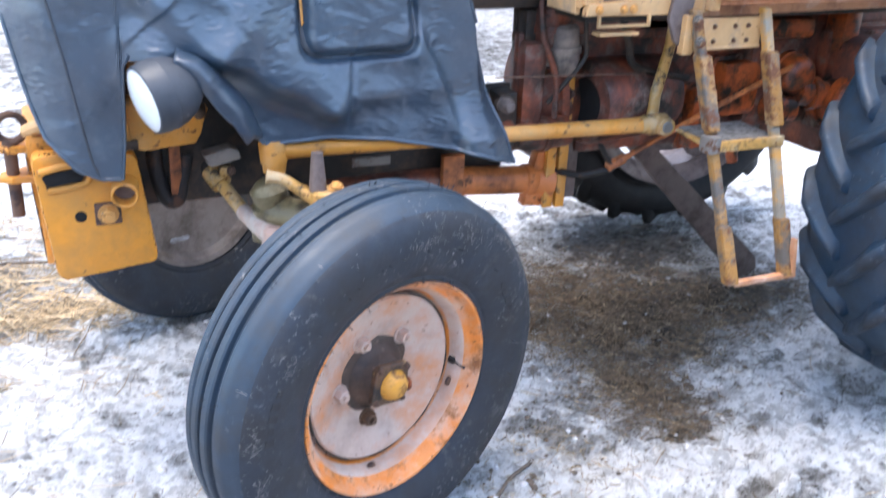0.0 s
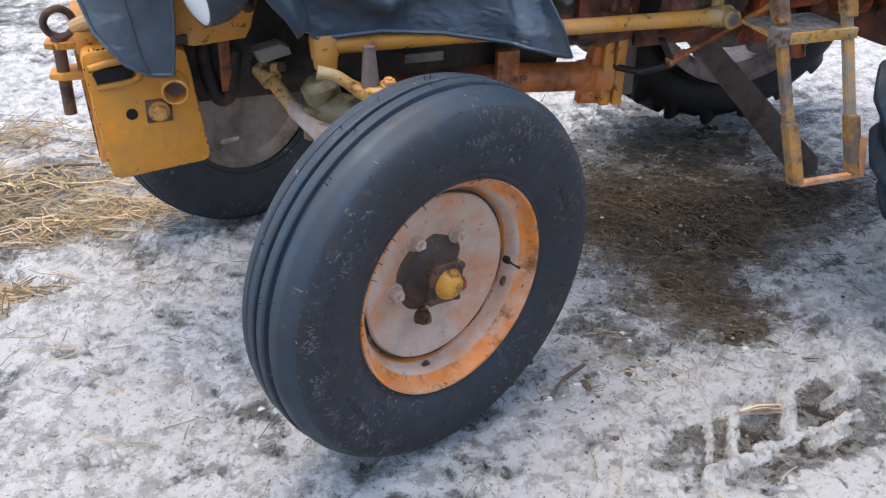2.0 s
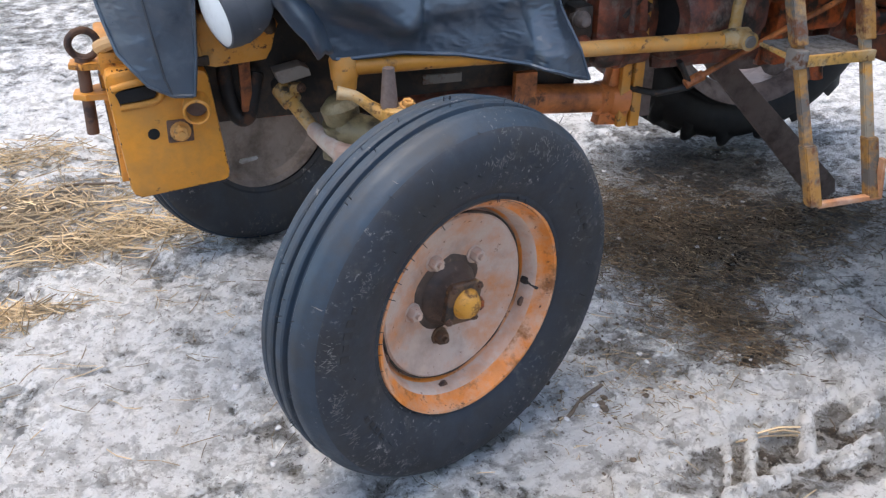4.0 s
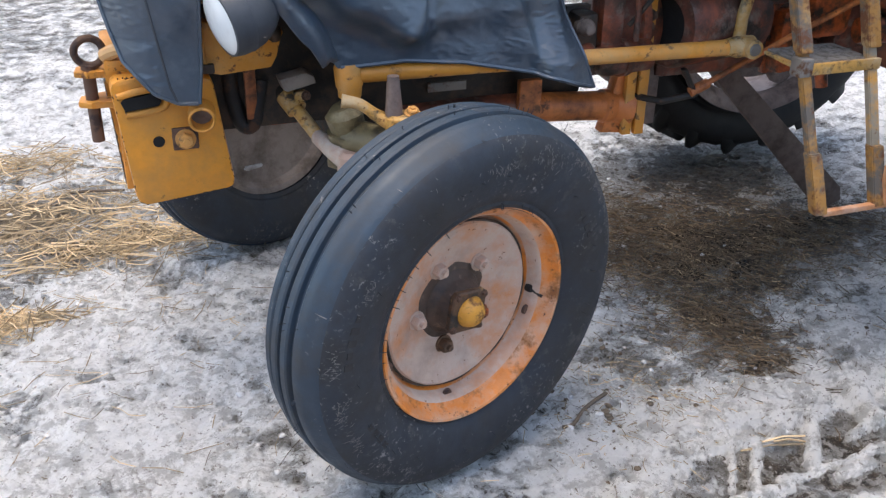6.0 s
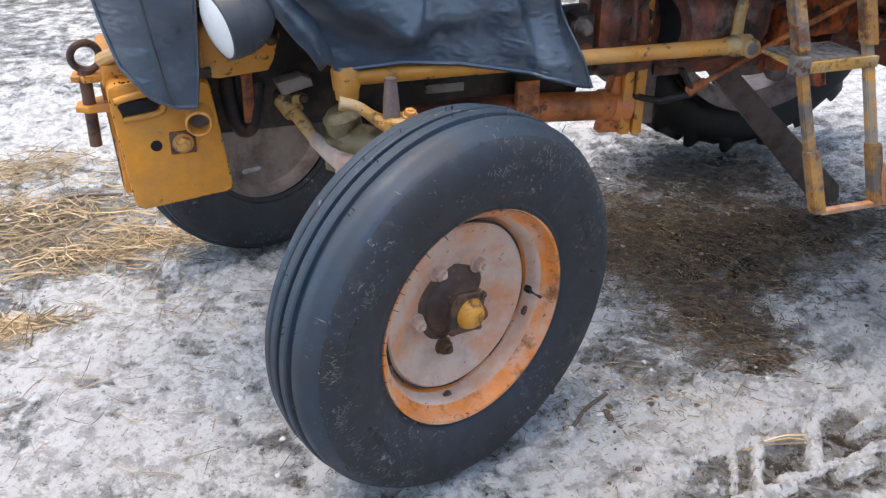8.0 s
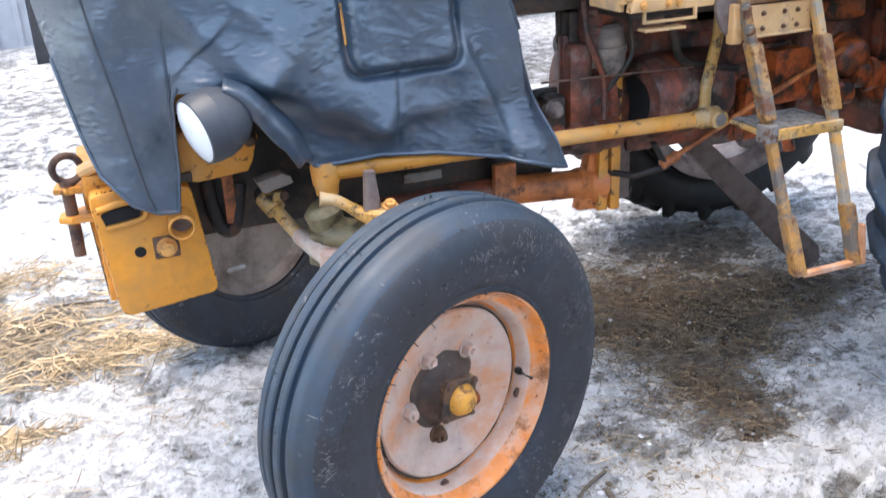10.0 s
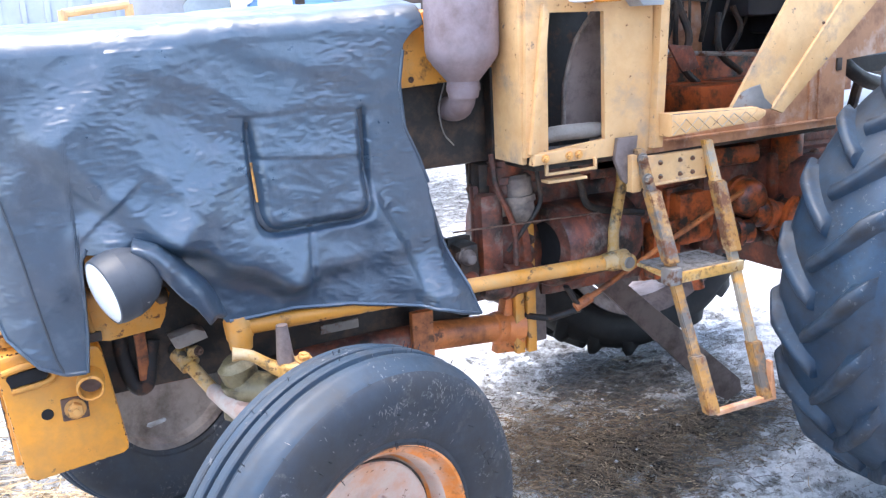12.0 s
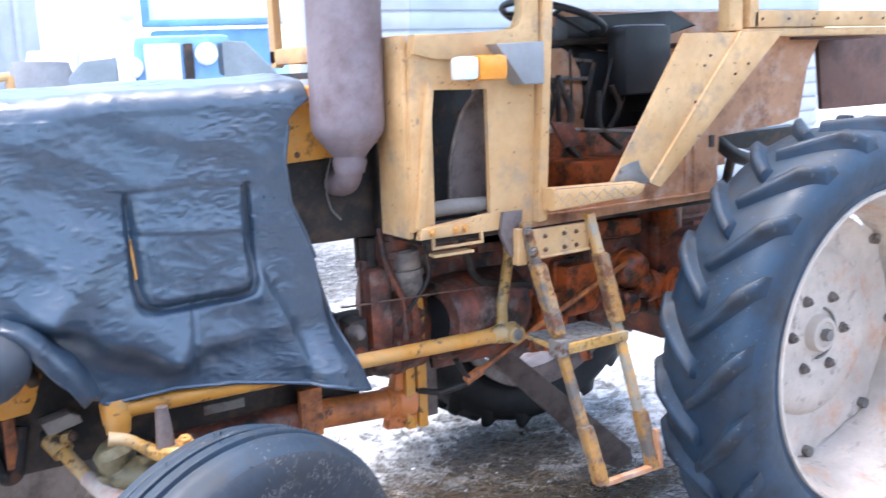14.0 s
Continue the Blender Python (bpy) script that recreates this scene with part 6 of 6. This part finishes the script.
def ground_state(x, y):
    """Height, share of snow, straw and wet at a place of the yard."""
    n1 = noise.fractal(Vector((x * 0.9 + 3, y * 0.9, 0.3)), 0.7, 2.1, 6)
    n2 = noise.fractal(Vector((x * 4.0, y * 4.0, 7.0)), 0.6, 2.2, 6)
    n3 = noise.fractal(Vector((x * 16.0, y * 16.0, 2.0)), 0.6, 2.0, 4)
    snow = 0.72 + 0.2 * n1 + 0.16 * n2 + 0.06 * n3
    mud = max(1.1 * blob(x, y, 1.24, 0.86, 0.34, 0.34), 0.8 * blob(x, y, 1.03, 0.46, 0.12, 0.2), blob(x, y, 1.70, 0.86, 0.45, 0.22), 0.8 * blob(x, y, 1.02, 0.17, 0.11, 0.06), 0.75 * blob(x, y, 1.85, 1.6, 0.5, 0.3))
    snow -= 0.98 * mud * max(0.35, min(1.2, 0.9 + 0.9 * n2))
    snow -= 0.24 * blob(x, y, 0.50, 0.06, 0.16, 0.22) + 0.2 * blob(x, y, 0.72, 0.30, 0.16, 0.12) + 0.24 * blob(x, y, -0.42, 0.32, 0.14, 0.10) + 0.16 * blob(x, y, -0.85, 0.65, 0.35, 0.12)
    # the 0.42 patch is dirty ice, also darkened for the shade under the tractor
    snow -= 0.22 * blob(x, y, -1.0, 1.6, 0.5, 0.35) + 0.42 * blob(x, y, 1.75, 1.35, 0.6, 0.4) + 0.15 * blob(x, y, -0.65, 0.12, 0.2, 0.06)
    snow += 0.22 * blob(x, y, 0.68, 0.05, 0.24, 0.10) + 0.2 * blob(x, y, 0.16, -0.06, 0.26, 0.08) + 0.2 * blob(x, y, 0.78, 1.5, 0.3, 0.2) + 0.14 * blob(x, y, -0.8, 0.35, 0.3, 0.2)
    snow += 0.3 * blob(x, y, 0.85, -0.05, 0.5, 0.16) + 0.2 * blob(x, y, 0.5, -0.35, 0.8, 0.15)
    snow += 0.02 * soft(y - 2.6, 0.4) + 0.2 * soft(x - 2.4, 0.3) * soft(y - 0.6, 0.3)
    z = 0.0
    p, high = snow_walls(x, y)
    marked = soft(-0.10 - y, 0.03) * soft(x - 0.48, 0.05) * soft(1.3 - x, 0.05) * soft(y + 0.42, 0.03)
    snow = snow * (1 - 0.72 * marked) + 0.10 * marked + (1.35 - 0.35 * snow) * p
    z += high - 0.006 * marked
    straw = 0.9 * blob(x, y, -1.05, 2.05, 0.45, 0.28) + 0.8 * blob(x, y, -0.8, 1.65, 0.4, 0.13) + 0.7 * blob(x, y, -1.15, 1.2, 0.2, 0.08) + 0.4 * n2 * blob(x, y, -0.9, 1.8, 0.7, 0.6)
    wet = blob(x, y, 1.58, 0.42, 0.14, 0.08) + 0.5 * mud
    lift = max(0.0, min(1.0, (snow - 0.3) / 0.4))
    z += 0.012 * lift * (1 + 0.8 * n2) + 0.009 * n2 + 0.010 * n3 + 0.006 * n1 - 0.012
    z += -0.055 + 0.027 * max(-1.6, min(2.2, x))
    for cx, cy, r in ((0.03, 0.08, 0.16), (-0.15, 1.55, 0.16), (2.03, 0.08, 0.3), (1.93, 1.72, 0.3)):
        z -= 0.006 * blob(x, y, cx, cy, r, r * 0.7)
    return z, snow, straw, wet


def ground():
    xs = spread(-1.3, 2.0, 0.0078, 60.0)
    ys = spread(-0.55, 1.7, 0.0078, 60.0)
    verts, snow, straw, wet = [], [], [], []
    for y in ys:
        for x in xs:
            if -2.2 < x < 3.6 and -1.2 < y < 4.5:
                z, a, b, c = ground_state(x, y)
            else:
                a = 0.56 + 0.3 * noise.noise(Vector((x * 0.5, y * 0.5, 1.0)))
                z, b, c = 0.02 * noise.noise(Vector((x * 0.4, y * 0.4, 5.0))) - 0.055 + 0.027 * max(-1.6, min(2.2, x)), 0.0, 0.0
            verts.append((x, y, z))
            snow.append(a), straw.append(b), wet.append(c)
    w = len(xs)
    faces = [(j * w + i, j * w + i + 1, (j + 1) * w + i + 1, (j + 1) * w + i) for j in range(len(ys) - 1) for i in range(w - 1)]
    me = bpy.data.meshes.new("ground")
    me.from_pydata(verts, [], faces)
    for name, values in (("snow", snow), ("straw", straw), ("wet", wet)):
        me.attributes.new(name, "FLOAT", "POINT").data.foreach_set("value", values)
    me.materials.append(GROUND)
    me.polygons.foreach_set("use_smooth", [True] * len(me.polygons))
    return tagged(new("ground", me), "yard of trodden grey snow, ice and mud", "ground", kind="structure")


ground()


def strands(name, label, spots, count, mat, length, thick):
    """Loose straw lying in heaps: many thin bent stalks."""
    rnd = random.Random(len(name) + count)
    verts, faces = [], []
    for k in range(count):
        cx, cy, rx, ry, high = rnd.choice(spots)
        x, y = rnd.gauss(cx, rx), rnd.gauss(cy, ry)
        z = ground_state(x, y)[0] + 0.002 + rnd.random() ** 2 * high
        a, half = rnd.uniform(0, math.pi), rnd.uniform(*length) / 2
        tilt = rnd.uniform(-0.18, 0.18)
        r = thick * rnd.uniform(0.6, 1.3)
        bend = rnd.uniform(-0.25, 0.25) * half
        way, side = Vector((math.cos(a), math.sin(a), tilt)), Vector((-math.sin(a), math.cos(a), 0))
        n = len(verts)
        for t in (-1, 0, 1):
            p = Vector((x, y, z)) + way * half * t + side * bend * (1 - t * t)
            p.z = max(p.z, z - 0.004)
            verts += [p + side * r, p - side * r, p + Vector((0, 0, 1.7 * r))]
        for s in (0, 3):
            for i, j in ((0, 1), (1, 2), (2, 0)):
                faces.append((n + s + i, n + s + j, n + s + 3 + j, n + s + 3 + i))
    me = bpy.data.meshes.new(name)
    me.from_pydata([tuple(v) for v in verts], [], faces)
    me.materials.append(mat)
    return tagged(new(name, me), label, "straw", kind="stuff")


for m_ in (STRAW, WET_STRAW, CHAFF):
    nt = m_.node_tree
    geo = nt.nodes.new("ShaderNodeNewGeometry")
    ramp = nt.nodes.new("ShaderNodeMapRange")
    ramp.inputs[3].default_value, ramp.inputs[4].default_value = 0.3, 1.5
    nt.links.new(geo.outputs["Random Per Island"], ramp.inputs[0])
    hue = nt.nodes.new("ShaderNodeHueSaturation")
    nt.links.new(ramp.outputs[0], hue.inputs["Value"])
    old = nt.nodes["Principled BSDF"].inputs["Base Color"].links[0].from_socket
    nt.links.new(old, hue.inputs["Color"])
    nt.links.new(hue.outputs[0], nt.nodes["Principled BSDF"].inputs["Base Color"])

strands("dry_straw", "loose dry yellow straw scattered on snow", [(-1.08, 2.12, 0.30, 0.2, 0.04), (-0.78, 1.72, 0.26, 0.11, 0.02), (-0.66, 1.62, 0.18, 0.08, 0.02), (-1.15, 1.18, 0.10, 0.03, 0.012), (-1.15, 2.6, 0.16, 0.08, 0.05), (-1.1, 1.9, 0.28, 0.2, 0.03)], 1500, STRAW, (0.04, 0.2), 0.0019)
strands("scattered_straw", "single pale stalks lying on ice", [(0.3, 0.6, 0.9, 0.8, 0.004), (-0.8, 1.2, 0.4, 0.4, 0.004)], 330, STRAW, (0.03, 0.12), 0.0011)
strands("wet_straw", "wet brown straw and dung trodden into mud", [(1.15, 0.92, 0.22, 0.24, 0.02), (1.35, 0.85, 0.3, 0.2, 0.015), (1.03, 0.38, 0.09, 0.15, 0.012), (1.7, 0.85, 0.3, 0.12, 0.012), (1.05, 1.15, 0.14, 0.2, 0.025), (1.15, 0.85, 0.22, 0.2, 0.02), (1.2, 0.95, 0.3, 0.25, 0.02)], 7300, WET_STRAW, (0.012, 0.07), 0.0011)
strands("pale_chaff", "short pale straw bits on the trodden mud", [(1.15, 0.85, 0.24, 0.24, 0.012), (1.0, 0.5, 0.16, 0.18, 0.006), (1.6, 0.8, 0.35, 0.16, 0.01), (0.55, 0.12, 0.2, 0.14, 0.003), (1.3, 0.9, 0.25, 0.2, 0.012)], 2200, CHAFF, (0.006, 0.035), 0.0010)
bm = fresh()
for a, b in (((0.70, -0.165), (0.875, -0.195)), ((0.76, -0.17), (0.885, -0.185)), ((0.79, -0.178), (0.87, -0.205))):
    z = max(ground_state(*a)[0], ground_state(*b)[0]) + 0.008
    tube(bm, [(a[0], a[1], z), ((a[0] + b[0]) / 2, (a[1] + b[1]) / 2 + 0.006, z + 0.004), (b[0], b[1], z)], 0.0028, 6)
single("straw_stalks", bm, STRAW, "pale straw stalks on the tyre print", "straw", kind="stuff")
bm = fresh()
for pts in ([(0.31, 0.095), (0.345, 0.10), (0.40, 0.135), (0.48, 0.168)], [(-1.0, 2.2), (-0.9, 2.21), (-0.72, 2.17)]):
    tube(bm, bow([(x, y, ground_state(x, y)[0] + 0.006) for x, y in pts], 4), 0.006, 7)
single("twigs", bm, STONE, "dark wet twigs on the ice", "twig", kind="stuff")


def clods(name, label, mat, spots, count, size):
    rnd = random.Random(count)
    bm_ = fresh()
    ico = bmesh.new()
    bmesh.ops.create_icosphere(ico, subdivisions=2, radius=1)
    base = [v.co.copy() for v in ico.verts]
    tris = [[v.index for v in f.verts] for f in ico.faces]
    ico.free()
    verts, faces = [], []
    for k in range(count):
        cx, cy, rx, ry = rnd.choice(spots)
        x, y = rnd.gauss(cx, rx), rnd.gauss(cy, ry)
        s = size * rnd.uniform(0.3, 1.0) ** 2
        z = ground_state(x, y)[0]
        turn = rnd.uniform(0, 6)
        stretch = Vector((rnd.uniform(0.7, 1.5), rnd.uniform(0.7, 1.3), rnd.uniform(0.35, 0.7)))
        n = len(verts)
        for p in base:
            q = p * (1 + 0.45 * noise.noise(p * 1.6 + Vector((k, 0, 0))))
            q = Vector((q.x * stretch.x, q.y * stretch.y, q.z * stretch.z)) * s
            q.rotate(Euler((0, 0, turn)))
            verts.append((x + q.x, y + q.y, z + q.z + s * 0.1))
        faces += [[n + i for i in t] for t in tris]
    bm_.free()
    me = bpy.data.meshes.new(name)
    me.from_pydata(verts, [], faces)
    me.materials.append(mat)
    me.polygons.foreach_set("use_smooth", [True] * len(me.polygons))
    return tagged(new(name, me), label, "snow", kind="stuff")


clods("snow_clods", "broken lumps of dirty frozen snow", CLOD, [(-0.7, 0.9, 0.35, 0.5), (0.9, 1.7, 0.3, 0.2), (-0.9, 1.5, 0.3, 0.3), (-0.3, 0.5, 0.4, 0.4)], 70, 0.012)
clods("ice_crumbs", "small crumbs of dirty ice on the mud", CLOD, [(1.1, 0.7, 0.3, 0.25), (0.85, 0.4, 0.2, 0.15), (0.5, 0.2, 0.2, 0.12), (1.6, 0.9, 0.35, 0.25)], 130, 0.010)
clods("mud_clods", "small dark clods of mud on ice", STONE, [(1.2, 0.8, 0.4, 0.3), (0.9, 0.4, 0.15, 0.15), (0.45, 0.2, 0.2, 0.15), (1.5, 1.3, 0.3, 0.2)], 260, 0.012)


# ================= behind: a blue tractor, a shed wall, stored machines =================
BACK_AT = Vector((1.52, 5.55, -0.02))
m = Matrix.Translation(BACK_AT) @ Matrix.Rotation(radians(-14), 4, "Z") @ Matrix.Diagonal((1.06, 1.06, 1.06, 1))
BLUE_T = thing("blue_tractor", "pale blue tractor with round white lamps parked in snow", "tractor", BACK_AT)


def local_box(x0, x1, y0, y1, z0, z1, bevel):
    b_ = fresh()
    box(b_, x0, x1, y0, y1, z0, z1, bevel, m)
    return b_


part("bonnet", local_box(-0.22, 0.46, 0.0, 1.3, 0.9, 1.92, 0.06), BLUE, BLUE_T, "pale blue bonnet")
part("grille_plate", local_box(-0.15, 0.10, -0.03, 0.0, 1.55, 1.86, 0.02), WHITE, BLUE_T, "white radiator plate")
part("grille_side", local_box(0.12, 0.19, -0.025, 0.0, 1.6, 1.86, 0.01), DARK, BLUE_T)
part("radiator_grille", local_box(-0.25, 0.25, -0.012, 0.0, 0.95, 1.5, 0.01), DARK, BLUE_T)
part("cab_body", local_box(-0.07, 0.97, 1.1, 2.3, 1.0, 2.02, 0.05), BLUE, BLUE_T)
b_ = fresh()
for q in ((-0.13, -0.06, 2.06, 2.76), (0.96, 1.03, 2.06, 2.76), (-0.13, 1.03, 2.04, 2.10), (-0.13, 1.03, 2.70, 2.80)):
    box(b_, q[0], q[1], 1.05, 1.15, q[2], q[3], 0.02, m)
part("windscreen_frame", b_, BLUE, BLUE_T, "blue windscreen frame")
# opaque white panel: the glass's bright reflection is put into its colour
part("windscreen", local_box(-0.06, 0.96, 1.09, 1.1, 2.10, 2.70, 0), WHITE, BLUE_T, "windscreen painted white for its bright reflection", )
for x, y, z, r in ((-0.24, -0.04, 1.70, 0.075), (0.28, -0.06, 1.78, 0.08), (-0.24, 0.9, 2.16, 0.085), (0.96, 0.9, 2.13, 0.095)):
    b_ = fresh()
    lathe(b_, [(0.0, -0.03), (r * 0.6, -0.025), (r * 0.93, -0.005), (r, 0.0), (r, 0.03), (r * 0.7, 0.1), (0, 0.12)], m @ Matrix.Translation((x, y, z)), 28)
    part("headlight", b_, WHITE, BLUE_T, "round white lamp")
for x, w in ((-0.86, 0.36), (0.86, 0.36)):
    b_ = fresh()
    lathe(b_, [(0.3, -w / 2), (0.7, -w / 2), (0.82, -w / 2 + 0.05), (0.86, 0), (0.82, w / 2 - 0.05), (0.7, w / 2), (0.3, w / 2)], m @ Matrix.Translation((x, 1.9, 0.86)) @ Matrix.Rotation(radians(90), 4, "Z"), 48)
    part("wheel", b_, RUBBER, BLUE_T, "dark rear tyre")
    b_ = fresh()
    prism(b_, [(-0.95, 1.25), (-0.55, 1.75), (-0.1, 1.9), (0.45, 1.9), (0.45, 1.82), (-0.05, 1.8), (-0.5, 1.65), (-0.88, 1.2)], -0.2, 0.2, 0.02, along="x")
    for v in b_.verts:
        v.co = m @ (v.co + Vector((x, 1.7, 0)))
    part("fender", b_, BLUE if x > 0 else GREY_SHEET, BLUE_T, "blue sheet fender")
    b_ = fresh()
    lathe(b_, [(0.2, -0.1), (0.36, -0.1), (0.42, -0.06), (0.42, 0.06), (0.36, 0.1), (0.2, 0.1)], m @ Matrix.Translation((0.8 * x, 0.35, 0.42)) @ Matrix.Rotation(radians(90), 4, "Z"), 36)
    part("front_tyre", b_, RUBBER, BLUE_T)
for x, lo in ((-0.62, 1.40), (0.62, 1.50)):
    b_ = fresh()
    s = 1 if x > 0 else -1
    prism(b_, [(x - 0.28 * s, lo + 0.38), (x - 0.05 * s, lo + 0.36), (x + 0.3 * s, lo - 0.02), (x + 0.34 * s, lo - 0.28), (x - 0.02 * s, lo + 0.05), (x - 0.28 * s, lo + 0.12)], 0.0, 0.7, 0.02)
    for v in b_.verts:
        v.co = m @ v.co
    part("front_fender", b_, material("grey_fender", (0.22, 0.25, 0.27), 0.5), BLUE_T, "dull grey front fender")
b_ = fresh()
tube(b_, [m @ Vector((-0.7, 0.35, 0.42)), m @ Vector((0.7, 0.35, 0.42))], 0.06, 12)
box(b_, -0.25, 0.25, 0.1, 1.4, 0.45, 0.95, 0.05, m)
part("front_axle", b_, DARK, BLUE_T)

bm = fresh()
box(bm, -4.5, 1.32, 9.5, 9.7, -0.1, 3.6, 0.02)
for k in range(24):
    box(bm, -4.45 + 0.24 * k, -4.39 + 0.24 * k, 9.47, 9.5, -0.1, 3.55, 0.01)
single("shed_wall", bm, GREY_SHEET, "pale grey corrugated shed wall", "wall", kind="structure")
bm = fresh()
for q in (((-0.12, 4.9, -0.05), (-0.1, 4.9, 1.72)), ((-0.1, 4.9, 1.7), (0.32, 4.95, 1.74)), ((0.32, 4.95, 1.74), (0.35, 4.95, -0.05)), ((0.1, 4.92, -0.05), (0.12, 4.92, 1.3))):
    tube(bm, [q[0], q[1]], 0.03, 10)
single("implement_frame", bm, PALE, "pale yellow tube frame of a stored implement", "implement")
bm = fresh()
tube(bm, [(0.62, 5.9, -0.05), (0.63, 5.9, 0.6), (0.66, 5.9, 1.3), (0.68, 5.9, 1.85)], [0.3, 0.34, 0.34, 0.2], 24)
single("metal_drum", bm, material("dull_drum", (0.22, 0.22, 0.23), 0.6), "dull grey metal drum standing in snow", "drum")
bm = fresh()
box(bm, 3.6, 12.0, 7.6, 7.8, 0.0, 2.6, 0.02)
for k in range(12):
    box(bm, 3.6, 12.0, 7.57, 7.6, 0.05 + 0.21 * k, 0.23 + 0.21 * k, 0.02)
single("plank_wall", bm, GREY_SHEET, "weathered pale plank wall", "wall", kind="structure")
# unseen wall added behind the camera: darkens reflections in the hood cover
bm = fresh()
box(bm, -18.0, 18.0, -9.2, -9.0, -0.2, 3.0, 0.02)
single("unseen_dark_wall", bm, UNSEEN_WALL_DARK, "unseen dark wall added behind the camera to darken reflections", "wall", kind="structure")
